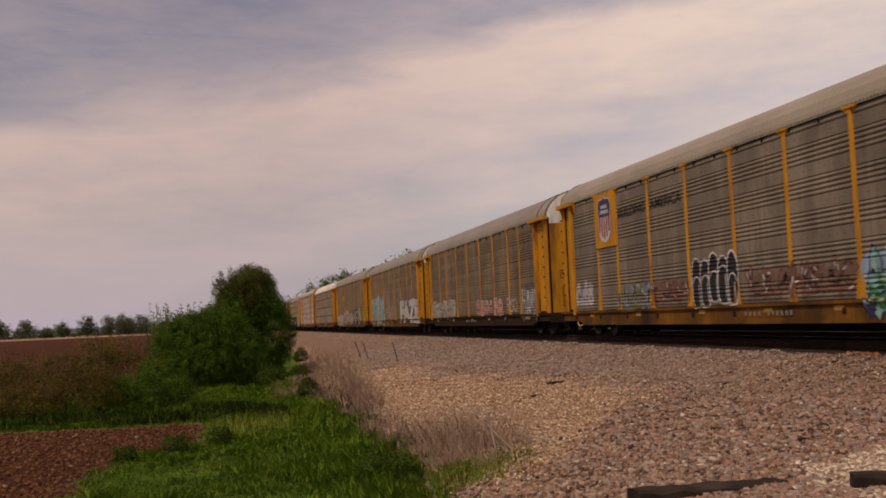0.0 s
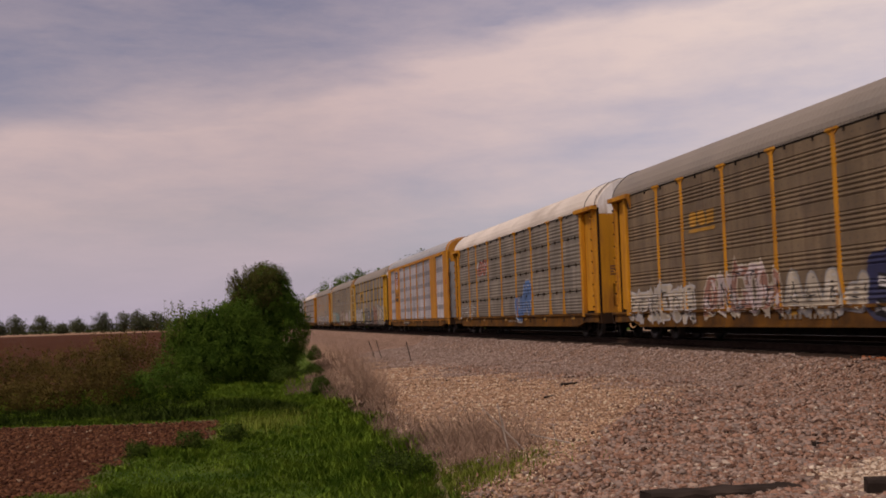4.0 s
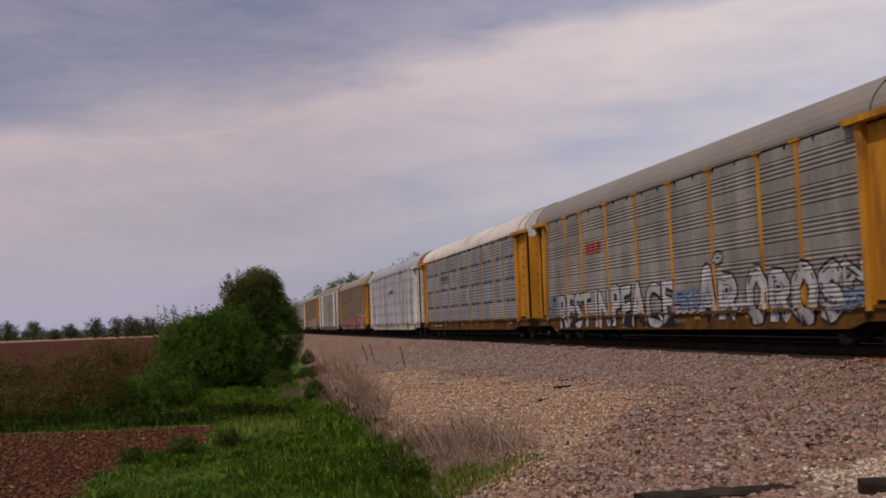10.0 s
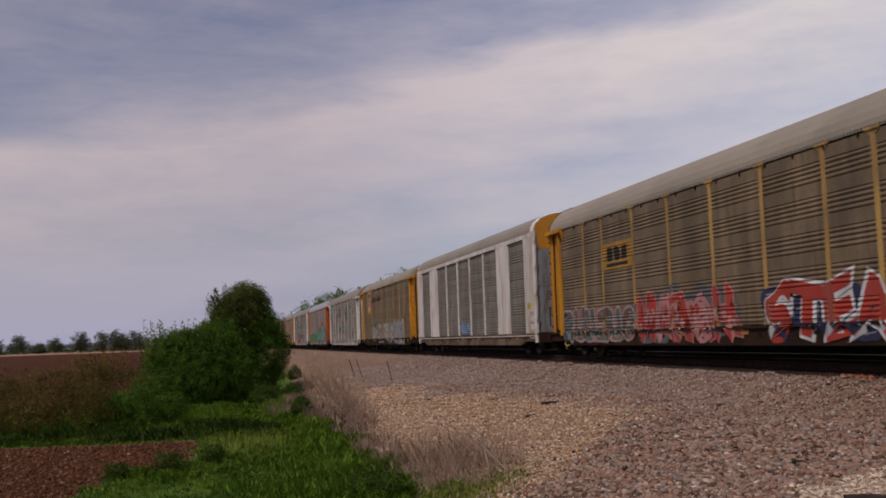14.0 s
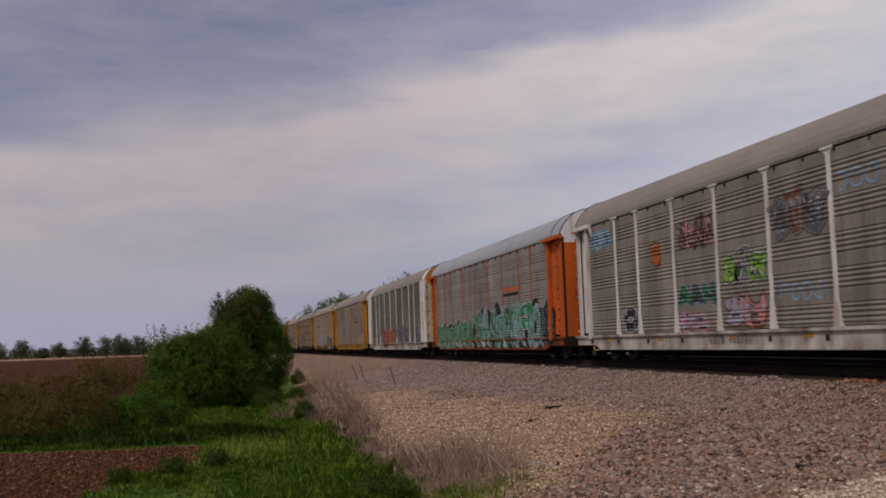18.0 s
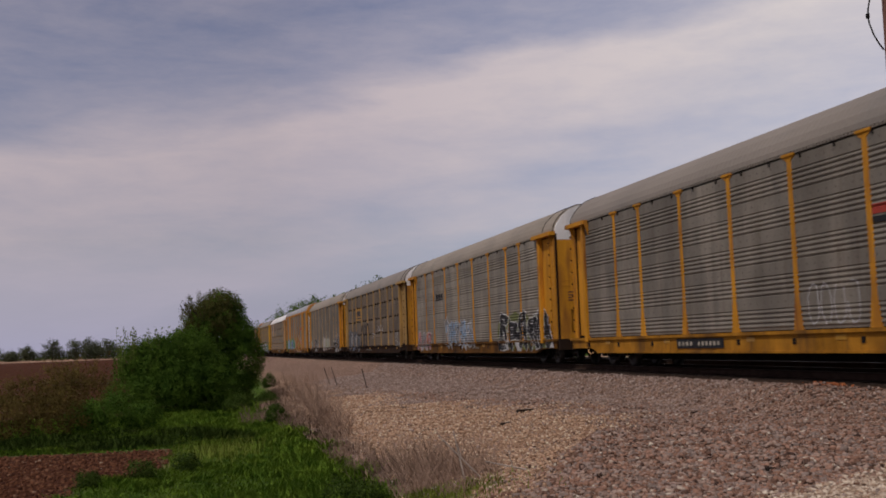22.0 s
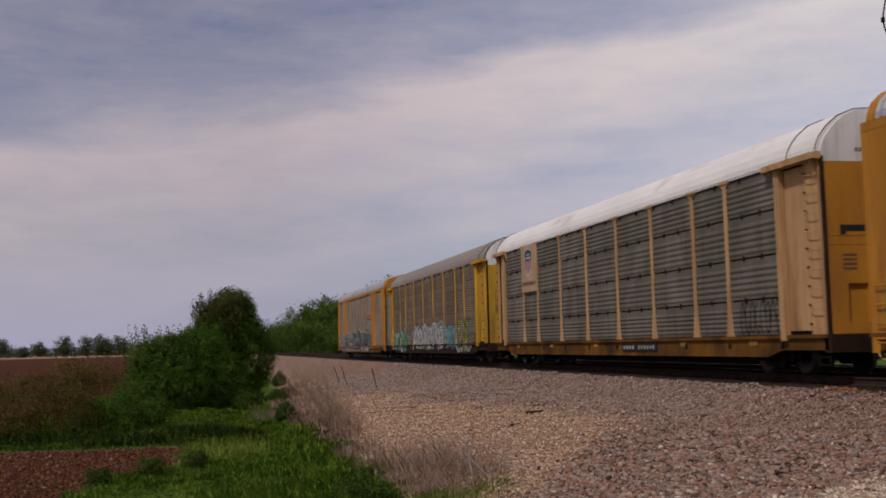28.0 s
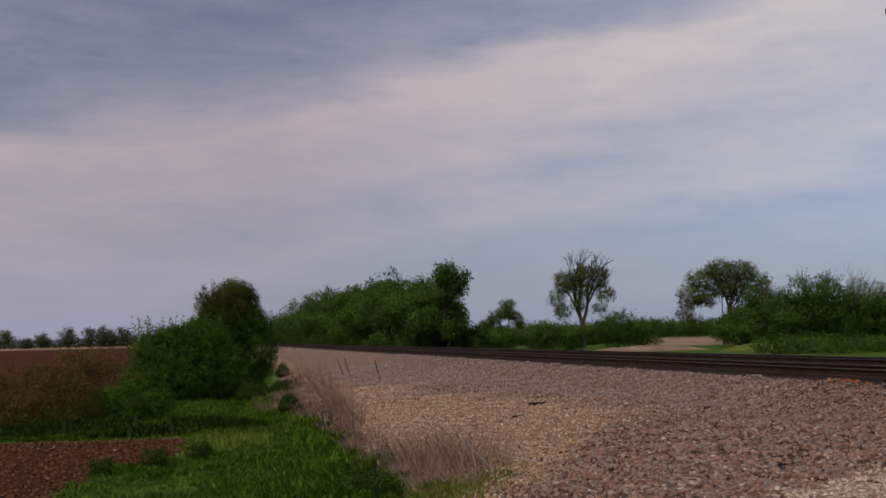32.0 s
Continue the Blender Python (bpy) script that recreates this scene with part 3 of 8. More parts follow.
def door_parts(car, u, sgn, top, lower, upper, split, z_roof, extra=""):
    """End doors: two lower leaves with ribs and hinges, an upper panel that follows the roof."""
    at = Matrix.Translation((0, along(u), 0)) @ (Matrix.Identity(4) if sgn > 0 else TURN)

    def leaf():
        # a leaf with a sunk hand pocket low down
        b = Build()
        for x0, x1, z0, z1 in ((-1.40, -0.95, 0.95, split), (-0.45, -0.01, 0.95, split), (-0.95, -0.45, 0.95, 1.20), (-0.95, -0.45, 2.05, split)):
            b.box(x0, x1, 0.0, 0.10, z0, z1)
        b.box(-0.95, -0.45, 0.07, 0.10, 1.20, 2.05)
        for z in (2.9, 3.1):
            b.box(-1.40, -0.05, -0.006, 0.0, z, z + 0.012)
        return b.mesh("door_leaf", [lower])

    def leaf_r():
        b = Build().box(0.01, 1.40, 0.0, 0.10, 0.95, split, c=0.02)
        b.rod((0.08, -0.03, 1.0), (0.08, -0.03, split - 0.1), 0.025, n=6)
        return b.mesh("door_leaf", [lower])

    def upper_panel():
        b = Build()
        ring = [(-1.46, split), (1.46, split), (1.46, top)] + [(x * 0.97, z - 0.03) for x, z in z_roof[1:]]
        ring += [(-x * 0.97, z - 0.03) for x, z in reversed(z_roof[1:-1])] + [(-1.46, top)]
        b.prism([(x, -0.005, z) for x, z in ring], (0, 0.11, 0))
        return b.mesh("upper_end_panel", [upper])
    k = (lower.name, upper.name, split, top, z_roof[-1])
    part("door_leaf", shared(("leaf", k), leaf), car, at=at)
    part("door_leaf", shared(("leaf_r", k), leaf_r), car, at=at)
    part("upper_end_panel", shared(("upper", k), upper_panel), car, at=at)
    if sgn > 0:
        bars(car, [(along(u) - 0.012, -0.62 + i * 0.10, 0.07, split + 0.24, split + 0.31) for i in range(5)], "M", axis="end", mat=SPRAY["stencil"])
        bars(car, [(along(u) - 0.001, -1.05, 0.34, 2.35 + i * 0.10, 2.40 + i * 0.10) for i in range(4)], "M", axis="end", mat=SPRAY["brown"])
        if extra == "slot":
            bars(car, [(along(u) - 0.002, -1.08, 0.62, 3.2, 3.34), (along(u) - 0.003, -1.08, 0.14, 3.12, 3.22)], "M", axis="end")
        if extra == "plated":
            part("locking_bar", shared("locking_bar", lambda: Build().box(-0.06, 0.06, -0.09, 0.0, 1.0, top - 0.1, c=0.01).mesh("locking_bar", [M_SILL_D])), car, "dark brown upright locking bar",
                 at @ Matrix.Translation((-0.42, 0, 0)))
            for z in (1.35, 2.15, 2.95, 3.75, 4.55):
                part("hinge", shared(("hinge", lower.name), lambda: Build().box(-0.09, 0.10, -0.05, 0.06, 0, 0.13, c=0.015).rod((-0.09, -0.05, -0.02), (-0.09, -0.05, 0.15), 0.03, n=8).mesh("hinge", [lower])), car,
                     at=at @ Matrix.Translation((-1.44, 0, z)))
        if extra == "rust":
            part("rust_patch", shared("rust_patch", lambda: blob_mesh(0.5, 0.45, PAINTS["rust"])), car, at=at @ Matrix.Translation((-0.7, -0.02, 2.6)))


def blob_mesh(w, h, mat):
    b = Build()
    pts = []
    for j in range(18):
        a = j * math.tau / 18
        r = 0.75 + 0.35 * noise.noise((math.cos(a) * 1.7, math.sin(a) * 1.7, 3.1))
        pts.append((w * r * math.cos(a), 0, h * r * math.sin(a)))
    b.prism(pts, (0, 0.012, 0))
    return b.mesh("rust_patch", [mat])


def bars(car, rows, kind="M", axis="side", mat=None):
    """Writing that cannot be read: plain bars, each a part. Side rows: (u, width, z0, z1, x)."""
    mt = mat or SPRAY["black"]
    for r in rows:
        if axis == "end":
            y, x, w, z0, z1 = r
            h = z1 - z0
            me = shared(("bar_end", round(w, 3), round(h, 3), mt.name), lambda: Build().box(0, w, -0.004, 0, 0, h).mesh("letter_bar", [mt]))
            part("letter_bar", me, car, at=Matrix.Translation((x, y, z0)))
        else:
            u, w, z0, z1, x = r
            h = z1 - z0
            me = shared(("bar", round(w, 3), round(h, 3), mt.name), lambda: Build().box(-0.006, 0, 0, w, 0, h).mesh("letter_bar", [mt]))
            part("letter_bar", me, car, at=Matrix.Translation((-x, along(u + w), z0)))


# ---------------------------------------------------------------- painted writing on the sides
def side_paint(car, tris, mats, prof, posts, x_sheet, x_post, name, label, wide=()):
    """tris: (layer, material, [(u, z), ...]) laid onto the pressed sheets and over the posts."""
    bm = bmesh.new()
    lo, hi = 9.0, -9.0
    for layer, mi, pts in tris:
        pts = [(u, max(z, 0.50 if 3.2 < u < 25.1 else 0.63)) for u, z in pts]
        vs = [bm.verts.new((layer * 0.003, u, z)) for u, z in pts]
        lo, hi = min([lo] + [z for _, z in pts]), max([hi] + [z for _, z in pts])
        try:
            bm.faces.new(vs).material_index = mi
        except ValueError:
            pass

    def cut(co, no):
        bmesh.ops.bisect_plane(bm, geom=bm.verts[:] + bm.edges[:] + bm.faces[:], dist=1e-5, plane_co=co, plane_no=no)
    us = [u for _, _, pts in tris for u, _ in pts]
    for z, _, _ in prof:
        if lo < z < hi:
            cut((0, 0, z), (0, 0, 1))
    for a, c in [(p - 0.086, p + 0.086) for p in posts] + list(wide):
        for e in (a, a + 0.002, c - 0.002, c):
            if min(us) < e < max(us):
                cut((0, e, 0), (0, 1, 0))
    for v in bm.verts:
        layer, u, z = v.co
        on_post = any(a + 0.001 < u < c - 0.001 for a, c in [(p - 0.086, p + 0.086) for p in posts] + list(wide))
        if z < Z_BASE + 0.035:
            x = 1.565 if z > Z_BASE - 0.055 else 1.503
        else:
            x = x_post if on_post else x_sheet + relief(z, prof)
        v.co = (-x - 0.004 - layer, along(u), z)
    me = bpy.data.meshes.new(name)
    bm.normal_update()
    bm.to_mesh(me)
    bm.free()
    for mt in mats:
        me.materials.append(SPRAY[mt])
    part(name, me, car, label)


def star(rng, cu, cz, w, h, style, grow=1.0, seed=0):
    """The outline of one letter-like shape round (cu, cz): soft bubbles, sharp shards or plain blocks."""
    n = {"bubble": 20, "sharp": 16, "block": 20, "scrawl": 14}[style]
    pts = []
    r2 = random.Random(seed)
    ph = r2.uniform(0, 6.3)
    lean = r2.uniform(-0.12, 0.12)
    jag = [r2.uniform(0.62, 1.12) for _ in range(n)]
    for j in range(n):
        a = j * math.tau / n
        c, s = math.cos(a), math.sin(a)
        if style == "bubble":
            r = 1.0 + 0.10 * math.sin(3 * a + ph) + 0.06 * math.sin(5 * a + 2 * ph)
            p = (abs(c) ** 0.8 * math.copysign(1, c) * r, abs(s) ** 0.8 * math.copysign(1, s) * r)
        elif style == "block":
            r = 1.0 + 0.05 * math.sin(4 * a + ph)
            p = (abs(c) ** 0.35 * math.copysign(1, c) * r, abs(s) ** 0.35 * math.copysign(1, s) * r * (0.93 + 0.07 * jag[j]))
        else:
            q = 0.5 if style == "sharp" else 0.7
            r = jag[j] if j % 2 else min(1.18, jag[j] + 0.28)
            p = (abs(c) ** q * math.copysign(1, c) * r, abs(s) ** q * math.copysign(1, s) * r)
        pts.append((cu + (p[0] * w * 0.5 + lean * p[1] * h) * grow, cz + p[1] * h * 0.5 * grow))
    return pts


def fan(layer, mi, pts, cu, cz):
    return [(layer, mi, [(cu, cz), pts[j], pts[(j + 1) % len(pts)]]) for j in range(len(pts))]


def stroke(layer, mi, pts, w):
    out = []
    for (ua, za), (ub, zb) in zip(pts, pts[1:]):
        d = math.hypot(ub - ua, zb - za) or 1
        nu, nz = -(zb - za) / d * w / 2, (ub - ua) / d * w / 2
        out.append((layer, mi, [(ua + nu, za + nz), (ua - nu, za - nz), (ub - nu, zb - nz), (ub + nu, zb + nz)]))
    return out


def skeleton(r, form=None, mirror=True):
    """Bones of one made-up sign in the unit square: a stem with arms, a bowl, a loop, a snake or a peak; some are mirrored."""
    stem = [(0.10, 0.0), (0.06, 0.5), (0.12, 1.0)]
    form = r.randrange(6) if form is None else form
    if form == 0:
        arms = [[(0.12, 0.97), (0.92, 0.90)], [(0.08, 0.50), (0.74, 0.55)], [(0.10, 0.04), (0.95, 0.10)]]
        arms.pop(r.randrange(3))
        out = [stem] + arms
    elif form == 1:
        out = [stem, [(0.12, 0.98), (0.72, 0.95), (0.90, 0.72), (0.62, 0.50), (0.10, 0.46)], [(0.50, 0.48), (0.96, 0.0)]]
    elif form == 2:
        out = [stem, [(0.92, 0.0), (0.88, 1.0)], r.choice([[(0.12, 0.98), (0.90, 0.04)], [(0.08, 0.5), (0.9, 0.5)], [(0.10, 0.06), (0.5, 0.0), (0.92, 0.06)]])]
    elif form == 3:
        out = [[(0.5 + 0.46 * math.cos(0.785 * j + 1.9), 0.5 + 0.5 * math.sin(0.785 * j + 1.9)) for j in range(9)]]
    elif form == 4:
        out = [[(0.92, 0.82), (0.52, 1.0), (0.12, 0.80), (0.30, 0.56), (0.74, 0.44), (0.90, 0.20), (0.48, 0.0), (0.06, 0.16)]]
    else:
        out = [[(0.02, 0.0), (0.42, 1.0), (0.60, 1.0), (0.98, 0.0)], [(0.22, 0.34), (0.80, 0.30)]]
    flip = r.random() < 0.5 and mirror
    return [[((1 - x if flip else x) + r.uniform(-0.06, 0.06), y + r.uniform(-0.05, 0.05)) for x, y in ln] for ln in out]


def ribbon(layer, mi, pts, w, style, lift):
    """A broad stroke with joints: round ends for bubbles, spikes for sharp styles, square ends for blocks."""
    out, d = [], 0
    for k, q in enumerate(stroke(layer, mi, pts, w)):
        out.append((layer + lift + 0.02 * d, mi, q[2]))
        d += 1
    sides = 9 if style == "bubble" else 6
    for k, (u, z) in enumerate(pts):
        end = k in (0, len(pts) - 1)
        if end and style == "sharp":
            pu, pz = pts[1] if k == 0 else pts[-2]
            ln = math.hypot(u - pu, z - pz) or 1
            du, dz = (u - pu) / ln, (z - pz) / ln
            out.append((layer + lift + 0.02 * d, mi, [(u - dz * w * 0.62, z + du * w * 0.62), (u + dz * w * 0.5, z - du * w * 0.5), (u + du * w * 0.75 - dz * w * 0.35, z + dz * w * 0.75 + du * w * 0.35)]))
        elif not (end and style == "block"):
            out.append((layer + lift + 0.02 * d, mi, [(u + 0.5 * w * math.cos(a * math.tau / sides + 0.3), z + 0.5 * w * math.sin(a * math.tau / sides + 0.3)) for a in range(sides)]))
        d += 1
    return out


def tag(u0, u1, z0, z1, n, fill, line, style="sharp", back=None, fill2=None, seed=1, glow=None, fat=1.0, rim=0.055, forms=()):
    """A row of n letter-like signs drawn with broad strokes: a cloud behind, rims, fills, thin highlights. Returns (tris, colour names)."""
    rng = random.Random(seed)
    cols = [fill, line, back or line, fill2 or fill, glow or line, "black" if fill not in ("black", "ink", "slate", "navy") else "grey", "white"]
    tris, step, high = [], (u1 - u0) / n, z1 - z0
    if back:
        m = max(3, n + 1)
        for i in range(m):
            cu = u0 + (i + 0.5) * (u1 - u0) / m
            cz = z0 + high * rng.uniform(0.42, 0.62)
            tris += [(-0.02 * i, mi, p) for _, mi, p in fan(0, 2, star(rng, cu, cz, (u1 - u0) / m * 1.5, high * rng.uniform(0.85, 1.15), "bubble", 1.0, seed * 31 + i), cu, cz)]
    for i in range(n):
        t = step * {"bubble": 0.40, "block": 0.38, "sharp": 0.31, "scrawl": 0.0}[style] * fat
        t = min(t, high * 0.36)
        wide = step * rng.uniform(1.0, 1.16) - t
        k = rng.uniform(0.86, 1.08)
        lo = z0 + t * 0.5 + rng.uniform(-0.04, 0.06) * high
        hi = lo + high * k - t
        lean = rng.uniform(-0.10, 0.16) * step
        lift = 0.30 * (i % 3)

        def put(p):
            return (u0 + i * step + t * 0.5 + p[0] * wide + lean * (p[1] - 0.5), lo + p[1] * (hi - lo))
        bones = [[put(p) for p in ln] for ln in (skeleton(rng, forms[i], False) if forms else skeleton(rng))]
        if style == "sharp" and not forms:
            # horns that run into the neighbours
            for _ in range(2):
                a, e = rng.choice(((0.0, -0.25), (1.0, 1.25), (0.5, 0.9), (0.4, 0.0))), rng.choice((0.05, 0.95))
                bones.append([put((a[0], 0.5 + rng.uniform(-0.2, 0.2))), put((a[1], e))])
        for ln in bones:
            if style == "scrawl":
                tris += ribbon(3, 1, ln, 0.055, "bubble", lift)
                continue
            if glow:
                tris += ribbon(1, 4, ln, t + 4 * rim, style, lift)
            tris += ribbon(2, 1, ln, t + 2 * rim, style, lift)
            tris += ribbon(3, 3 if (fill2 and i % 2) else 0, ln, t, style, lift)
            # a thin shine along one edge of the stroke and a shade of the second colour low down
            a, e = ln[0], ln[1]
            sh = [(a[0] * 0.8 + e[0] * 0.2 - t * 0.22, a[1] * 0.8 + e[1] * 0.2), (a[0] * 0.25 + e[0] * 0.75 - t * 0.22, a[1] * 0.25 + e[1] * 0.75)]
            tris += [(4.2 + lift, mi, p) for _, mi, p in stroke(4, 1, sh, 0.030)]
            # a dark inner line along the other edge and short pale glints
            for p, q in zip(ln, ln[1:]):
                run = math.hypot(q[0] - p[0], q[1] - p[1]) or 1
                nu, nz = (q[1] - p[1]) / run * t * 0.27, -(q[0] - p[0]) / run * t * 0.27
                a1, a2 = rng.uniform(0.05, 0.3), rng.uniform(0.6, 0.95)
                dark = [(p[0] + (q[0] - p[0]) * k + nu, p[1] + (q[1] - p[1]) * k + nz) for k in (a1, a2)]
                tris += [(4.3 + lift, mi, g) for _, mi, g in stroke(4, 5, dark, rng.uniform(0.025, 0.055))]
                if rng.random() < 0.4:
                    k = rng.uniform(0.3, 0.7)
                    m = (p[0] + (q[0] - p[0]) * k - nu * 0.5, p[1] + (q[1] - p[1]) * k - nz * 0.5)
                    tris += [(4.4 + lift, mi, g) for _, mi, g in stroke(4, 6, [m, (m[0] + (q[0] - p[0]) / run * 0.16, m[1] + (q[1] - p[1]) / run * 0.16)], 0.05)]
            if fill2 and style != "block":
                m = ((a[0] + e[0]) / 2, (a[1] + e[1]) / 2)
                tris += [(3.9 + lift, mi, p) for _, mi, p in fan(4, 0 if i % 2 else 3, star(rng, m[0], m[1], t * 0.7, high * 0.22, "bubble", 1, seed + i), *m)]
    return tris, cols


def loops(u0, u1, z0, z1, n, fill, line, seed=1, rim=0.05, fill2=None, spike=0.0, drip=True):
    """A row of tall, round-headed shapes that overlap, each with a thin bright rim, some with a tail or a spike."""
    rng = random.Random(seed)
    tris, step, high = [], (u1 - u0) / n, z1 - z0
    for i in range(n):
        w = step * rng.uniform(1.0, 1.2)
        cu = u0 + (i + 0.5) * step
        low, top = z0 + rng.uniform(-0.02, 0.10) * high, z0 + high * rng.uniform(0.86, 1.0)
        lift = 0.05 * i

        def outline(g):
            r = w * 0.5 + g
            pts = [(cu + r * math.cos(a * math.pi / 10), top - w * 0.75 + (w * 0.75 + g) * math.sin(a * math.pi / 10)) for a in range(11)]
            if spike and i % 2 == 0:
                pts[5] = (cu + 0.06 * w, top + spike + g)
            return pts + [(cu - r * 0.9, low + w * 0.25), (cu - r * 0.5, low - g), (cu + r * 0.5, low - g), (cu + r * 0.9, low + w * 0.25)]
        mid = (cu, (low + top) / 2)
        tris += [(2 + lift, 1, g) for _, _, g in fan(2, 1, outline(rim), *mid)]
        tris += [(2.03 + lift, 2 if i % 2 else 0, g) for _, _, g in fan(2, 0, outline(0.0), *mid)]
        # inner turns of the letter and a tail
        z = low + high * rng.uniform(0.40, 0.55)
        arc = [(cu + w * 0.42 * math.cos(a * 0.5 + rng.uniform(-0.1, 0.1)), z + 0.16 * high * math.sin(a * 0.5)) for a in range(7)]
        tris += [(3.5 + lift, 1, g) for _, _, g in stroke(3, 1, arc, rim * 0.8)]
        if drip:
            tris += [(3.6 + lift, 1, g) for _, _, g in stroke(3, 1, [(cu + w * 0.2, z), (cu + w * 0.26, low + 0.1 * high), (cu + w * 0.45, low - 0.04 * high)], rim * 0.7)]
    return tris, [fill, line, fill2 or fill]


def scrawl(u0, u1, z0, z1, n, col, seed=1, w=0.06):
    """Thin looping handwriting of no readable word."""
    rng = random.Random(seed)
    tris, step = [], (u1 - u0) / n
    for i in range(n):
        cu = u0 + (i + 0.5) * step
        a0, turns = rng.uniform(0, 6.3), rng.uniform(0.6, 1.2)
        pts = [(cu + 0.42 * step * math.cos(a0 + turns * j * 0.7), (z0 + z1) / 2 + 0.5 * (z1 - z0) * math.sin(a0 + turns * j * 0.7 + rng.uniform(-0.3, 0.3))) for j in range(9)]
        tris += stroke(2, 0, pts, w)
    return tris, [col]


def words(body, u0, u1, z0, z1, col, line=None, bold=0.0, lift=0, rim=0.065, wild=0.0):
    """Readable words in the built-in font, fitted into a box on the side."""
    out = []
    cols = [col, line or col]
    for layer, mi, off in (((2, 1, bold + rim), (3, 0, bold)) if line else ((2, 0, bold),)):
        cu = bpy.data.curves.new("words", "FONT")
        cu.body = body
        cu.offset = off
        ob = bpy.data.objects.new("words", cu)
        scene.collection.objects.link(ob)
        bpy.context.view_layer.update()
        me = bpy.data.meshes.new_from_object(ob.evaluated_get(bpy.context.evaluated_depsgraph_get()))
        co = [v.co.copy() for v in me.vertices]
        x0, x1, y0, y1 = min(c.x for c in co), max(c.x for c in co), min(c.y for c in co), max(c.y for c in co)
        g = 0.03 * (z1 - z0) if off > bold else 0.0
        for p in me.polygons:
            pts = [(u0 - g + (co[i].x - x0) / (x1 - x0) * (u1 - u0 + 2 * g), z0 - g + (co[i].y - y0) / (y1 - y0) * (z1 - z0 + 2 * g)) for i in p.vertices]
            if wild:
                # hand-sprayed letters lean and jump
                pts = [(u + wild * 0.10 * math.sin(3.1 * z + 1.7 * u), z + wild * (z1 - z0) * (0.10 * math.sin(2.6 * u) + 0.06 * math.sin(5.9 * u + 1))) for u, z in pts]
            out.append((layer + lift, mi, pts))
        bpy.data.objects.remove(ob)
        bpy.data.curves.remove(cu)
        bpy.data.meshes.remove(me)
    return out, cols


def shield(cu, z0, z1, faded=False):
    """A shield badge: white rim, blue head, red and white stripes; no lettering."""
    cols = ["chalk", "crest", "crimson", "chalk", "pink"] if not faded else ["cream", "lilac", "pink", "cream", "pink"]
    h = z1 - z0
    w = h * 0.40

    def half(k):
        s = [(0.0, 0.0), (0.55, 0.06), (0.86, 0.20), (0.92, 0.42), (0.86, 0.62), (1.0, 0.80), (0.80, 0.92), (0.45, 0.95), (0.22, 0.93), (0, 1.0)]
        return [(cu + x * w * k, (z0 + z1) / 2 + (z - 0.5) * h * k) for x, z in s] + [(cu - x * w * k, (z0 + z1) / 2 + (z - 0.5) * h * k) for x, z in reversed(s[1:-1])]
    c = (cu, (z0 + z1) / 2)
    tris = fan(2, 0, half(1.0), *c)
    zb = z0 + 0.55 * h
    tris += fan(3, 1, half(0.955), *c)
    low_half = [(0.0, 0.025), (0.53, 0.08), (0.82, 0.210), (0.875, 0.43), (0.84, 0.55)]
    tris += fan(4, 0, [(cu + x * w, z0 + z * h) for x, z in low_half] + [(cu - x * w, z0 + z * h) for x, z in reversed(low_half[1:])], cu, z0 + 0.3 * h)
    for i in range(5):
        x = (-0.80 + i * 0.345) * w
        low = z0 + (0.075 + 0.16 * abs((i - 2) / 2.0) ** 1.6) * h
        tris += [(5, 2, [(cu + x, low), (cu + x + 0.22 * w, low), (cu + x + 0.22 * w, zb), (cu + x, zb)])]
    for z, m in ((0.62, 7), (0.73, 5)):
        for i in range(m):
            x = (i - (m - 1) / 2) * 0.19 * w
            tris += [(4, 0, [(cu + x - w * 0.06, z0 + z * h), (cu + x + w * 0.06, z0 + z * h), (cu + x + w * 0.06, z0 + (z + 0.07) * h), (cu + x - w * 0.06, z0 + (z + 0.07) * h)])]
    return tris, cols


def badge(u0, u1, z0, z1, ground, mark, n=3):
    """A square road badge: a coloured ground with plain dark shapes and a bar."""
    tris = [(2, 0, [(u0, z0), (u1, z0), (u1, z1), (u0, z1)])] if ground else []
    w = (u1 - u0) / (n + 1)
    for i in range(n):
        a = u0 + (i + 0.55) * w
        tris += fan(3, 1, star(None, a + w * 0.45, z0 + (z1 - z0) * 0.58, w * 0.8, (z1 - z0) * 0.5, "block", 1, i + 3), a + w * 0.45, z0 + (z1 - z0) * 0.58)
    tris += [(3, 1, [(u0 + w * 0.5, z0 + 0.12 * (z1 - z0)), (u1 - w * 0.5, z0 + 0.12 * (z1 - z0)), (u1 - w * 0.5, z0 + 0.24 * (z1 - z0)), (u0 + w * 0.5, z0 + 0.24 * (z1 - z0))])]
    return tris, [ground or mark, mark]


# ---------------------------------------------------------------- whole wagons
ROOF_A = ((1.50, 4.97), (1.48, 5.11), (1.39, 5.31), (1.18, 5.57), (0.90, 5.80), (0.52, 5.95), (0.0, 6.00))
ROOF_H = ((1.50, 5.12), (1.48, 5.24), (1.40, 5.44), (1.18, 5.68), (0.86, 5.88), (0.48, 5.99), (0.0, 6.03))
ROOF_B = ((1.50, 5.22), (1.48, 5.38), (1.38, 5.60), (1.16, 5.80), (0.84, 5.95), (0.42, 6.03), (0.0, 6.06))


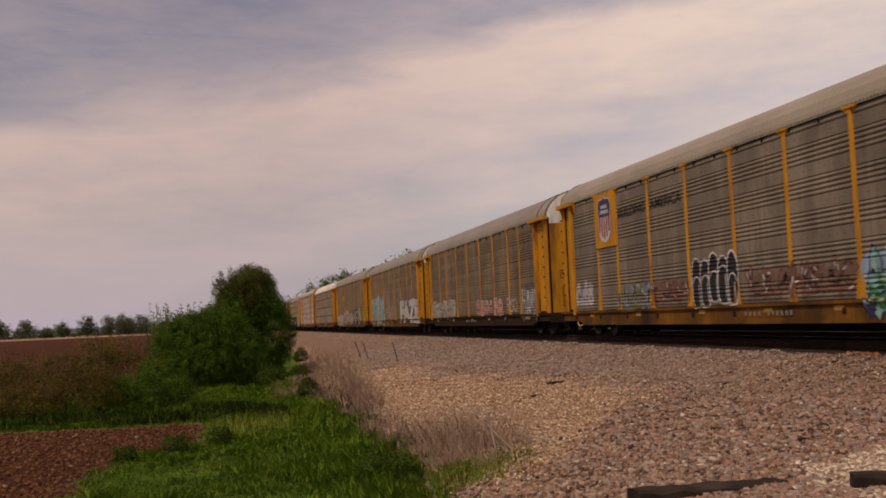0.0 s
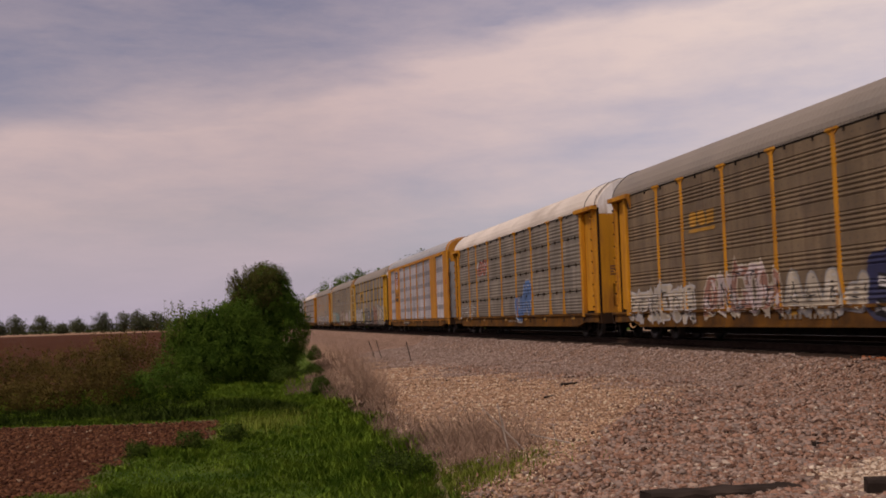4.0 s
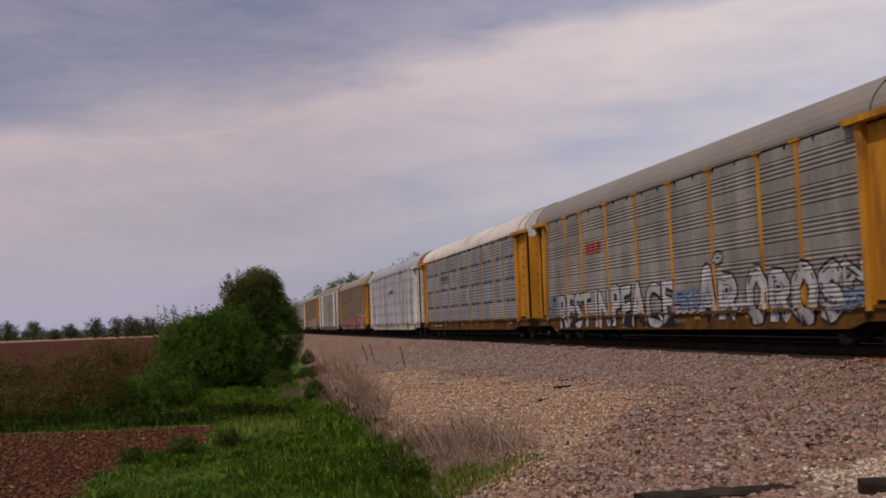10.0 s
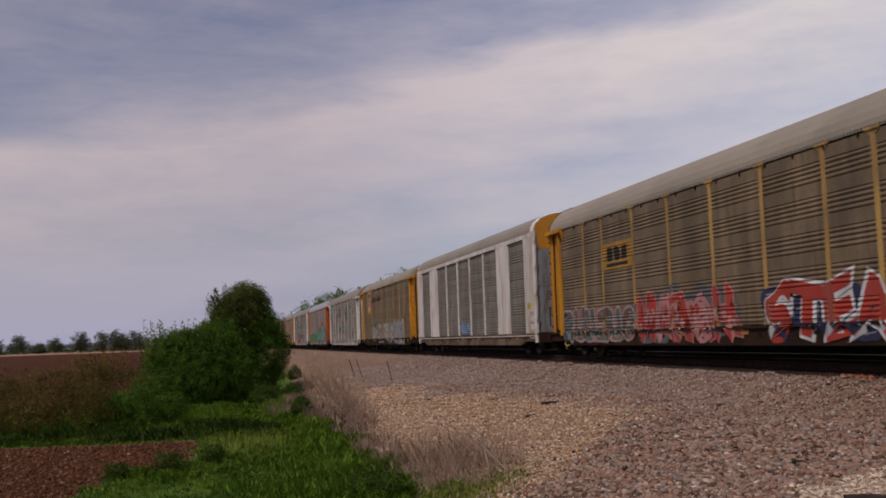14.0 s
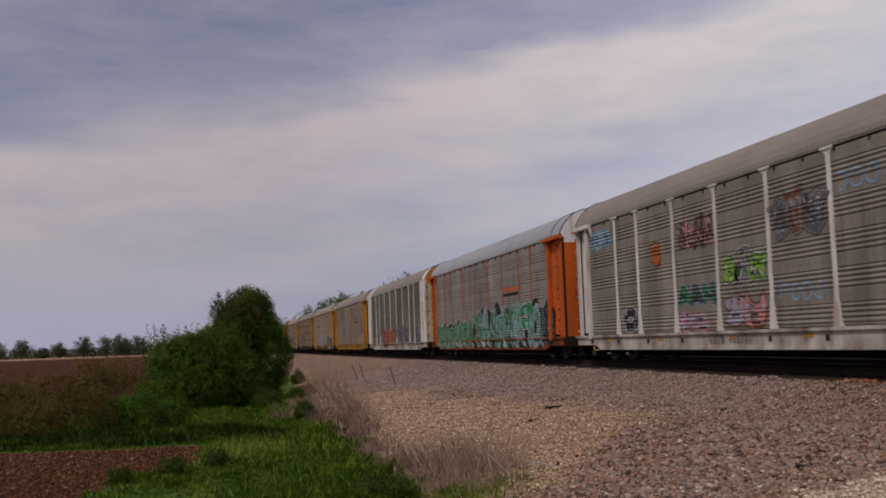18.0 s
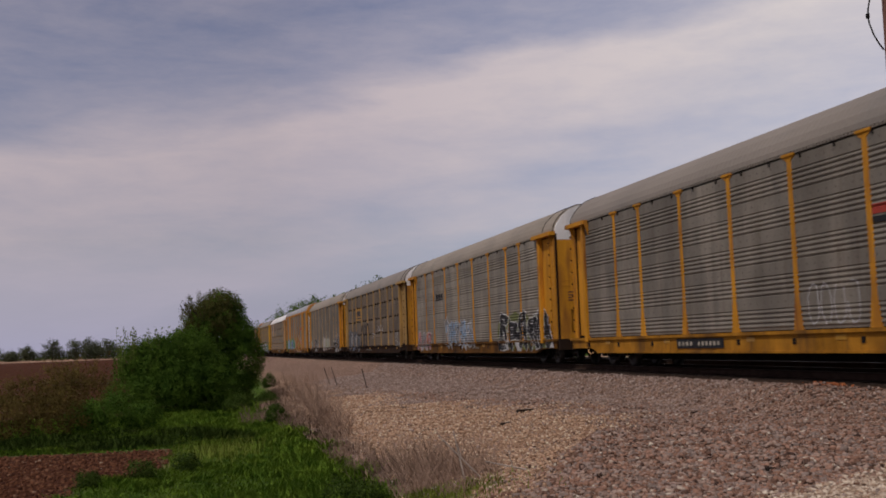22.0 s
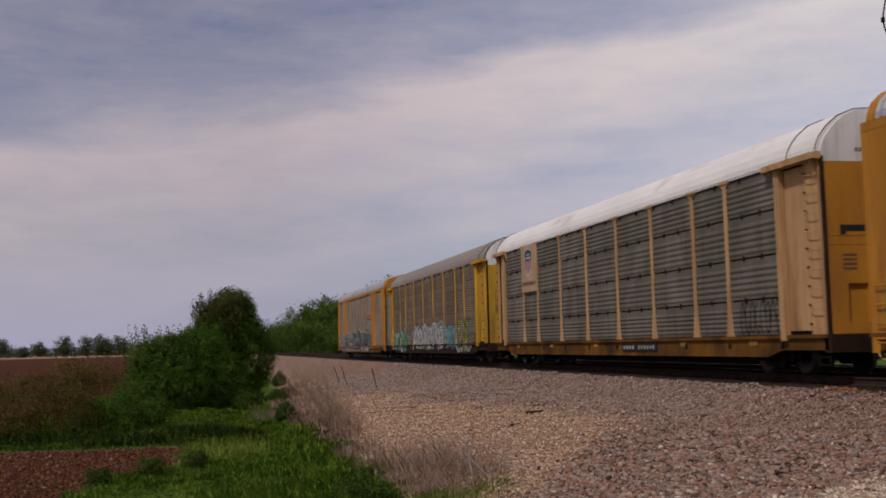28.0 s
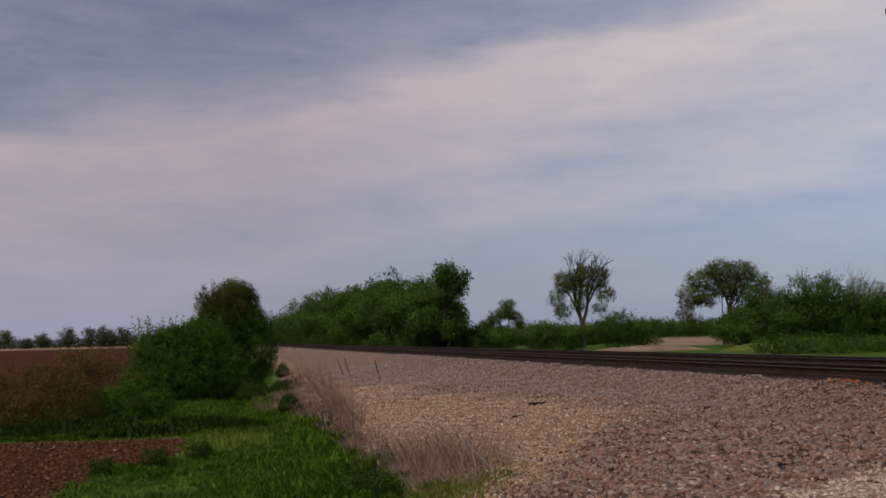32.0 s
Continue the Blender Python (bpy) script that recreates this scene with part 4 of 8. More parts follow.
# added block and backing sheets, coloured as the unlit space behind slots and gaps
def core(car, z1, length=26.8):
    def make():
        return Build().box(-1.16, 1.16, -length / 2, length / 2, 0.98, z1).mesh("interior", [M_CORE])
    part("interior", shared(("core", z1, length), make), car, "near-black block painted for the unlit inside of the wagon")
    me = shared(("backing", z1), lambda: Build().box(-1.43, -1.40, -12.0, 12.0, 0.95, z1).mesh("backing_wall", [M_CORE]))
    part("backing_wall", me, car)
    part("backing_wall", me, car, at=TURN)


def posted_wagon(k, frame_c, panel, roof, end_low, end_top, tiers=False, band=None, high=False, flush=False, bolts=False,
                 rib=0.004, cap=None, sill=None, label="", split=4.64, extra="", post=None):
    """A carrier with outside posts. tiers: four rows of sheets with dark slots between; flush: plain plated ends with no ladder bay."""
    car = new("auto_carrier_wagon")
    tagged(car, label, "freight wagon", "wagons of the passing train")
    prof_r = ROOF_H if high else ROOF_A
    top = prof_r[0][1]
    fm, pm = PAINTS[frame_c], PANELS[panel]
    sill_m = sill or {"white": M_SILL_W, "orange": M_SILL_O}.get(frame_c, M_SILL)
    underframe(car, None, sill_m)
    core(car, top - 0.05)
    edges = [2.4] + list(POSTS) + [25.9]
    slots = [Z_BASE + 0.05, 1.86, 2.90, 3.96, top - 0.03] if tiers else [Z_BASE + 0.05, top - 0.03]
    full = tier_ribs(slots) if tiers else ribs(Z_BASE + 0.05, top - 0.03, panel == "silver")
    mats = [pm, band or pm]
    for a, c in zip(edges, edges[1:]):
        y = along((a + c) / 2)
        for za, zb in zip(slots, slots[1:]):
            zb2 = zb - (0.045 if tiers and zb < top - 0.1 else 0)
            me = sheet_mesh(c - a - 0.02, za, zb2, mats, full)
            at = Matrix.Translation((-SHEET, y, 0))
            part("side_sheet", me, car, at=at)
            if not tiers:
                part("side_sheet", me, car, at=TURN @ at)
        if tiers:
            part("side_sheet", sheet_mesh(c - a - 0.02, slots[0], slots[-1], mats, full), car, at=TURN @ Matrix.Translation((-SHEET, y, 0)))
    for u in POSTS:
        at = Matrix.Translation((-SHEET + 0.01, along(u), 0))
        me = post_mesh(top - 0.04, PAINTS[post] if post else fm, bolts)
        part("side_post", me, car, at=at)
        part("side_post", me, car, at=TURN @ at)
    # a black strip stands in for the shaded slot under the eave, with the turned-down ends of the roof corrugations
    # before it
    def eave():
        b = Build().box(-1.515, -1.40, -13.5, 13.5, top - 0.085, top + 0.012)
        for i in range(206):
            y = -13.38 + i * 0.13
            b.box(-1.535, -1.51, y, y + 0.062, top - 0.062, top + 0.010, 1)
        for i in range(20):
            y = -12.6 + i * 1.33
            b.box(-1.545, -1.50, y, y + 0.035, top - 0.19, top - 0.06)
        return b.mesh("eave_rail", [M_BLACK, ROOFS[roof]])
    me = shared(("eave", top, roof), eave)
    part("eave_rail", me, car)
    part("eave_rail", me, car, at=TURN)
    if tiers:
        def clips():
            b = Build()
            for a, c in zip(edges, edges[1:]):
                for z in slots[1:-1]:
                    for k in ((0.5,) if c - a < 2.3 else (0.33, 0.67)):
                        y = along(a + (c - a) * k)
                        b.box(-SHEET - 0.045, -SHEET, y - 0.02, y + 0.02, z - 0.09, z + 0.04)
            return b.mesh("slot_clips", [M_SILL_D])
        part("slot_clips", shared(("clips", top), clips), car, "small dark clips across the slots")
    part("roof", roof_mesh(prof_r, 26.6, ROOFS[roof], rib, PAINTS[cap] if cap else None), car,
         {"grey": "dull grey curved sheet roof", "beige": "beige-grey curved sheet roof", "silver": "silver ribbed sheet roof", "chalk": "chalk-white painted sheet roof", "white": "cream-white painted sheet roof"}[roof],
         Matrix.Translation((0, along(14.28), 0)))
    # roof seams near the ends
    def seam():
        b = Build()
        for (xa, za), (xb, zb) in zip(prof_r, prof_r[1:]):
            for s in (-1, 1):
                b.rod((s * xa * 1.004, 0, za + 0.012), (s * xb * 1.004, 0, zb + 0.012), 0.013, n=5)
        return b.mesh("roof_seam", [M_BLACK])
    for u in (26.35, 1.0, 27.56):
        part("roof_seam", shared(("seam", prof_r), seam), car, at=Matrix.Translation((0, along(u), 0)))
    for sgn in (1, -1):
        o = (lambda u: u) if sgn > 0 else (lambda u: 2 * HALF - u)
        # the bay at the rear end is shorter
        cut = 0.0 if sgn > 0 or flush else 0.38
        for side in (Matrix.Identity(4), TURN):
            def put(name, me, u, dx=0.0, lab=""):
                return part(name, me, car, lab, side @ Matrix.Translation((dx, along(o(u)) if side is not TURN else -along(o(u)), 0)))
            if flush:
                if side is not TURN and sgn > 0:
                    bars(car, [(26.3, 0.05, 3.0, 3.55, SHEET + 0.102), (26.85, 0.05, 3.0, 3.55, SHEET + 0.102), (26.35, 0.5, 3.5, 3.55, SHEET + 0.102), (26.35, 0.5, 3.0, 3.05, SHEET + 0.102),
                               (26.3, 0.5, 4.0, 4.04, SHEET + 0.102), (26.3, 0.5, 4.1, 4.14, SHEET + 0.102)], mat=SPRAY["stencil"])
                for u, w in ((26.5, 1.14), (27.4, 0.62)):
                    put("end_plate", shared(("eplate", w, top, fm.name), lambda: Build().box(-0.10, 0.05, -w / 2, w / 2, Z_BASE, top - 0.02, c=0.025).mesh("end_plate", [fm])), u, -SHEET)
            else:
                put("bay_post", shared(("bpost", top, fm.name), lambda: Build().box(-0.12, 0.05, -0.11, 0.11, Z_BASE - 0.1, top - 0.06, c=0.02).mesh("bay_post", [fm])), 25.98, -SHEET)
                ext, lw, lu = (0.28, 0.19, 27.11) if cut else (0.0, 0.29, 27.36)
                put("bay_plate", shared(("bplate", top, fm.name, cut), lambda: Build().box(-0.01, 0.02, -0.46 + cut / 2, 0.46 - cut / 2 + ext, Z_BASE + 0.12, top - 0.2).mesh("bay_plate", [fm])), 26.52 - cut / 2, -SHEET + 0.06)
                # added near-black plate: the shade in the gap beside the ladder, as colour
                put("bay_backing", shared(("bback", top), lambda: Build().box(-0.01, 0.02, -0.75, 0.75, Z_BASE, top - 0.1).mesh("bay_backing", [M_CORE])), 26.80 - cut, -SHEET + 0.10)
                put("corner_seam", shared(("seamstrip", top), lambda: Build().box(-0.02, 0.05, -0.035, 0.035, Z_BASE - 0.05, top - 0.1).mesh("corner_seam", [M_SILL_D])), 27.70 if not cut else 26.90, -SHEET + 0.03)
                put("corner_plate", shared(("cplate", top, fm.name, cut), lambda: Build().box(-0.02, 0.03, -lw, lw, Z_BASE - 0.02, top - 0.2, c=0.008).mesh("corner_plate", [fm])), lu, -SHEET + 0.03)
                lad = put("ladder", ladder_mesh(top - 0.14, fm, lw + 0.01), lu, -SHEET)
                for i in range(9):
                    part("rung", rung_mesh(fm, lw + 0.01), lad, at=Matrix.Translation((-0.02, 0, 1.15 + i * 0.42)))

                def bracket():
                    b = Build().box(-0.20, 0.05, -1.12 + cut / 2, 1.12 - cut / 2, top - 0.16, top - 0.02, c=0.02)
                    b.prism([(-0.16, -0.95, top - 0.16), (-0.02, -0.95, top - 0.16), (-0.02, -0.95, top - 0.55)], (0, 0.06, 0))
                    b.prism([(-0.16, 0.55, top - 0.16), (-0.02, 0.55, top - 0.16), (-0.02, 0.55, top - 0.55)], (0, 0.06, 0))
                    return b.mesh("top_bracket", [fm])
                put("top_bracket", shared(("bracket", top, fm.name, cut), bracket), 26.62 - cut / 2, -SHEET - 0.02)
        door_parts(car, 27.72 if sgn > 0 else 0.60 + cut, sgn, top, PAINTS[end_low], PAINTS["clean" if end_top == "white" else end_top], split, prof_r, extra)
        end_gear(car, 27.78 if sgn > 0 else 0.52, sgn, fm)
        truck_parts(car, along(o(24.7)))
    info = dict(prof=full, posts=POSTS, xs=SHEET, xp=FACE - 0.027, wide=[(25.87, 26.09), (2.21, 2.43)])
    if flush:
        info["wide"] = [(25.93, 27.07), (27.09, 27.71), (1.23, 2.37), (0.59, 1.21)]
    return car, info


def framed_wagon(k, frame_c, panel, roof, end_low, end_top, band=None, label="", sill=None):
    """A carrier with a smooth frame: sheets let into openings between broad and slim posts."""
    car = new("auto_carrier_wagon")
    tagged(car, label, "freight wagon", "wagons of the passing train")
    fm, pm = PAINTS[frame_c], PANELS[panel]
    top = ROOF_B[0][1]
    z0, z1 = 0.98, 5.02
    full = ribs(z0, z1, panel == "silver")
    mats = [pm, band or pm]
    underframe(car, None, sill or {"white": M_SILL_W}.get(frame_c, M_SILL))
    core(car, top - 0.05, 26.2)
    opens = [(2.2, 4.75), (7.05, 9.63), (9.79, 12.57), (12.73, 15.52), (15.68, 18.52), (18.68, 21.25), (23.4, 26.0)]
    wides = [(0.75, 2.2), (4.75, 7.05), (21.25, 23.4), (26.0, 27.55)]
    slims = [9.71, 12.65, 15.6, 18.6]
    for a, c in opens:
        me = sheet_mesh(c - a + 0.06, z0 - 0.02, z1 + 0.02, mats, full)
        at = Matrix.Translation((-1.47, along((a + c) / 2), 0))
        part("side_sheet", me, car, at=at)
        part("side_sheet", me, car, at=TURN @ at)
    for a, c in wides:
        def plate():
            w = c - a
            b = Build().box(-0.06, 0.06, -w / 2, w / 2, 0.90, 5.04, c=0.02)
            for z in (1.6, 2.5, 3.4, 4.3):
                for y in (-w / 2 + 0.12, 0.0, w / 2 - 0.12):
                    b.box(-0.066, -0.05, y - 0.015, y + 0.015, z, z + 0.03)
            return b.mesh("broad_post", [fm])
        me = shared(("wide", round(c - a, 2), fm.name), plate)
        at = Matrix.Translation((-1.49, along((a + c) / 2), 0))
        part("broad_post", me, car, at=at)
        part("broad_post", me, car, at=TURN @ at)
    def slim():
        b = Build().box(-0.06, 0.05, -0.085, 0.085, 0.90, 5.04, c=0.015)
        for j in range(9):
            for y in (-0.11, 0.11):
                b.box(-0.05, 0.03, y - 0.03, y + 0.03, 1.15 + j * 0.44, 1.22 + j * 0.44, 1)
        return b.mesh("slim_post", [fm, M_CLIP])

    for u in slims:
        me = shared(("slim", fm.name), slim)
        at = Matrix.Translation((-1.49, along(u), 0))
        part("slim_post", me, car, at=at)
        part("slim_post", me, car, at=TURN @ at)
    me = shared(("toprail", fm.name), lambda: Build().box(-1.555, -1.40, -13.42, 13.42, 5.04, 5.225, c=0.02).mesh("top_rail", [fm]))
    part("top_rail", me, car)
    part("top_rail", me, car, at=TURN)
    me = shared(("lowrail", fm.name), lambda: Build().box(-1.553, -1.40, -13.42, 13.42, 0.82, 0.90).mesh("bottom_rail", [fm]))
    part("bottom_rail", me, car)
    part("bottom_rail", me, car, at=TURN)
    part("roof", roof_mesh(ROOF_B, 26.7, ROOFS[roof], 0.03, PAINTS[frame_c], 0.38), car, "silver cross-ribbed roof with painted end caps")
    for sgn in (1, -1):
        o = (lambda u: u) if sgn > 0 else (lambda u: 2 * HALF - u)
        for side in (-1, 1):
            def corner():
                b = Build().box(-0.10, 0.06, -0.12, 0.12, 0.55, 5.24, c=0.05)
                for z in (1.5, 2.6, 3.7, 4.8):
                    b.rod((-0.06, -0.14, z), (-0.06, -0.14, z + 0.16), 0.045, n=8)
                return b.mesh("corner_post", [fm])
            part("corner_post", shared(("corner", fm.name), corner), car,
                 at=Matrix.Translation((side * 1.49, along(o(27.56)), 0)) @ (Matrix.Identity(4) if sgn > 0 else TURN))
        door_parts(car, 27.58 if sgn > 0 else 0.72, sgn, top, PAINTS[end_low], PAINTS[end_top], 4.5, ROOF_B, "plated")
        end_gear(car, 27.8 if sgn > 0 else 0.5, sgn, fm)
        truck_parts(car, along(o(24.6)))
        # low grab irons by the corner
        def grab():
            b = Build().rod((-0.07, -0.25, 0), (-0.07, 0.25, 0), 0.016, n=6)
            for s in (-0.25, 0.25):
                b.rod((-0.07, s, 0), (0, s, 0), 0.016, n=6)
            return b.mesh("grab_iron", [fm])
        for i in range(4):
            part("grab_iron", shared(("grab", fm.name), grab), car, at=Matrix.Translation((-1.55, along(o(27.1)), 0.75 + i * 0.38)))
    return car, dict(prof=full, posts=slims, xs=1.47, xp=1.553, wide=wides)


BAND = sheet_metal("dull_grey_band", (0.33, 0.33, 0.335), 0.35, (0.19, 0.19, 0.19))
BAND_L = sheet_metal("pale_grey_band", (0.45, 0.45, 0.45), 0.5, (0.24, 0.235, 0.22))
TRAIN = {}


def dress(car, info, pieces):
    """Writing and badges on a wagon's near side."""
    for (tris, cols), name, label in pieces:
        side_paint(car, tris, cols, info["prof"], info["posts"], info["xs"], info["xp"], name, label, info["wide"])


def marks(car, info, u, plate=False):
    """Small stencils: reporting marks on the sill and notices on the end bay, all unreadable."""
    rows = [(u + i * 0.24, 0.11, 0.64, 0.75, 1.522) for i in range(4)] + [(u + 1.2 + i * 0.22, 0.10, 0.64, 0.75, 1.522) for i in range(6)]
    bars(car, rows, mat=SPRAY["cream" if plate else "stencil"])
    if plate:
        bars(car, [(u - 0.12, 2.75, 0.57, 0.83, 1.516)])
    for uu in (4.1, 8.6, 13.4, 17.2, 20.4, 24.4):
        part("reflector", shared("reflector", lambda: Build().box(-0.006, 0, -0.20, 0.20, 0, 0.11).mesh("reflector", [SPRAY["amber"]])), car, at=Matrix.Translation((-1.506, along(uu), 0.72)))
    bars(car, [(26.3, 0.42, 3.0 - i * 0.10, 3.05 - i * 0.10, 1.42) for i in range(3)] + [(26.28, 0.46, 2.15, 2.19, 1.42), (26.28, 0.46, 2.40, 2.44, 1.42)], mat=SPRAY["brown"])
    bars(car, [(26.3, 0.40, 1.72, 1.98, 1.42)], mat=SPRAY["lemon"])


G = "graffiti"


def wagon_25():
    c, i = posted_wagon(25, "yellow", "dark", "beige", "yellow", "white", high=True, label="grey-sided auto carrier wagon with yellow posts and a shield badge")
    flat_part(c, "badge_plate", 1.53, 5.0, 7.05, 3.15, 5.04, PAINTS["yellow"], "yellow badge plate")
    i2 = dict(i, posts=(), wide=[(4.99, 7.06)])
    i2["xp"] = 1.552
    dress(c, i2, [(shield(6.02, 3.3, 4.95), "shield_badge", "red white and blue shield")])
    dress(c, i, [(words("BUILDING", 7.25, 9.6, 4.02, 4.36, "black", None, 0.015), "lettering", "dark faded word"),
                 (words("AMERICA", 10.05, 12.4, 4.02, 4.36, "black", None, 0.015), "lettering", "dark faded word"),
                 (tag(2.4, 4.4, 1.15, 2.0, 3, "white", "lilac", "bubble", seed=3), G, "pale spray-painted shapes"),
                 (loops(12.9, 15.7, 0.95, 2.4, 5, "black", "chalk", 4, 0.055), G, "black and white spray-painted shapes"),
                 (tag(6.9, 9.6, 0.95, 1.8, 4, "olive", "stencil", "sharp", None, "haze", seed=8, rim=0.03), G, "faded green and blue spray paint"),
                 (tag(9.9, 12.6, 1.1, 1.8, 4, "stain", "brown", "sharp", seed=9, rim=0.025), G, "faded brown-red spray paint"),
                 (tag(16.3, 21.2, 1.1, 1.85, 7, "stain", "brown", "sharp", seed=6, rim=0.025), G, "faded brown-red spray paint"),
                 (tag(21.6, 25.6, 0.6, 2.1, 4, "teal", "navy", "sharp", "sky", "green", seed=7, fat=1.2), G, "turquoise spray-painted shapes")])
    marks(c, i, 16.0)
    return c


def wagon_24():
    c, i = posted_wagon(24, "yellow", "brown", "grey", "yellow", "white", sill=M_SILL_D, label="brown-grimed auto carrier wagon with yellow posts and pale graffiti")
    dress(c, i, [(tag(14.5, 20.0, 0.95, 1.75, 6, "pink", "cream", "block", seed=11), G, "salmon and white faded shapes"),
                 (tag(2.4, 9.3, 0.95, 1.9, 6, "grey", "cream", "sharp", None, "cream", seed=12), G, "faded grey and cream peaked shapes"),
                 (tag(20.8, 22.6, 1.1, 1.7, 3, "grey", "white", "scrawl", seed=13), G, "thin white scrawl"),
                 (tag(23.5, 26.0, 0.75, 2.2, 4, "white", "slate", "block", "slate", seed=14, fat=0.8), G, "white block shapes on dark grey")])
    marks(c, i, 12.0)
    return c


def wagon_23():
    c, i = posted_wagon(23, "yellow", "brown", "grey", "yellow", "white", label="brown-grimed auto carrier wagon with large white block graffiti")
    dress(c, i, [(badge(7.2, 9.6, 3.1, 3.8, None, "amber"), "badge", "small worn orange badge"),
                 (tag(2.5, 9.6, 0.66, 2.85, 5, "mist", "slate", "sharp", "mist", "teal", seed=21, glow="white", rim=0.045, fat=1.1), G, "tall pale teal spray-painted shapes"),
                 (tag(10.2, 15.0, 1.1, 2.0, 5, "grey", "white", "scrawl", seed=22), G, "thin white scrawl"),
                 (words("FAZE", 18.0, 26.1, 0.66, 2.35, "white", "black", 0.075, 3, 0.035, 0.2), G, "large white block letters")])
    marks(c, i, 10.0)
    return c


def wagon_22():
    c, i = posted_wagon(22, "yellow", "brown", "grey", "yellow", "white", label="brown-grimed auto carrier wagon with a long row of coloured graffiti")
    dress(c, i, [(badge(7.2, 9.6, 3.1, 3.95, None, "amber"), "badge", "worn orange badge"),
                 (tag(2.3, 7.6, 0.6, 1.7, 6, "cream", "white", "sharp", seed=31), G, "pale faded shapes"),
                 (tag(8.4, 12.8, 0.75, 2.0, 5, "clay", "cream", "sharp", None, "blush", seed=32), G, "faded brown-red shapes"),
                 (tag(13.0, 16.6, 0.75, 1.75, 4, "cream", "grey", "bubble", seed=33), G, "cream shapes"),
                 (tag(16.8, 21.4, 0.6, 2.05, 5, "white", "black", "block", "navy", seed=34, fat=0.6, rim=0.07, glow="navy"), G, "white and black shapes on dark blue"),
                 (loops(21.5, 24.0, 0.6, 2.4, 2, "lemon", "black", 35, 0.07, "slate"), G, "yellow and grey bubble shapes"),
                 (loops(24.0, 26.0, 0.6, 2.5, 2, "lime", "black", 36, 0.07, "slate"), G, "green and grey bubble shapes")])
    marks(c, i, 13.0)
    return c


def wagon_21():
    c, i = posted_wagon(21, "yellow", "grey", "white", "yellow", "white", tiers=True, label="grey tiered auto carrier wagon with a white roof")
    dress(c, i, [(tag(7.4, 9.5, 3.25, 3.95, 2, "clay", "red", "bubble", "mist", seed=77, fat=0.6, rim=0.05, forms=(4, 3)), "badge", "red curling badge on a pale patch"),
                 (tag(2.4, 6.6, 0.9, 1.6, 4, "cream", "white", "scrawl", seed=41), G, "pale faded shapes"),
                 (tag(15.2, 18.3, 0.65, 2.4, 2, "blue", "white", "block", seed=42, fat=1.1, forms=(2, 1)), G, "two large blue block shapes")])
    bars(c, [(26.2, 0.12, 2.4, 2.9, 1.42), (26.5, 0.12, 2.4, 2.9, 1.42), (26.15, 0.2, 1.7, 2.2, 1.42), (26.5, 0.2, 1.7, 2.2, 1.42)])
    marks(c, i, 14.0)
    return c


def wagon_20():
    c, i = framed_wagon(20, "amber", "silver", "silver", "grey", "amber", BAND, label="amber-framed auto carrier wagon with bright silver sheets")
    dress(c, i, [(shield(5.9, 3.4, 4.98), "shield_badge", "red white and blue shield"),
                 (words("BUILDING", 5.0, 6.8, 2.85, 3.17, "black", None, 0.012), "lettering", "dark faded word"),
                 (words("AMERICA", 5.05, 6.75, 2.42, 2.74, "black", None, 0.012), "lettering", "dark faded word")])
    bars(c, [(26.9, 0.2, 3.1, 3.4, 1.556)], mat=SPRAY["red"])
    marks(c, i, 9.0, True)
    return c


def wagon_19():
    c, i = posted_wagon(19, "lemon", "grey", "grey", "lemon", "white", tiers=True, extra="rust", sill=M_SILL_D, label="grey tiered auto carrier wagon with lemon posts and low graffiti")
    dress(c, i, [(badge(7.1, 9.75, 3.0, 3.92, "lemon", "black"), "badge", "lemon painted badge with plain dark shapes")])
    dress(c, i, [(words("NUEVO", 2.5, 9.0, 0.75, 2.2, "white", "black", 0.06, 0, 0.04, 0.7), G, "white block letters with dark rims"),
                 (tag(9.0, 10.6, 0.75, 1.75, 2, "mustard", "olive", "sharp", seed=55, rim=0.02), G, "mustard-yellow sprayed ground"),
                 (scrawl(9.6, 11.6, 2.25, 2.65, 4, "white", 56, 0.06), G, "thin white scrawl"),
                 (tag(10.2, 17.8, 0.62, 2.2, 5, "slate", "black", "bubble", seed=52, glow="white", rim=0.04, fat=0.85), G, "dark grey swollen shapes with pale rims"),
                 (tag(18.0, 20.6, 0.6, 2.2, 2, "clay", "brown", "sharp", "stencil", seed=53), G, "faded brown shapes"),
                 (tag(20.8, 26.0, 0.55, 2.3, 5, "white", "slate", "sharp", "stencil", "cream", seed=54), G, "white and cream shapes with dark rims")])
    marks(c, i, 12.5, True)
    return c


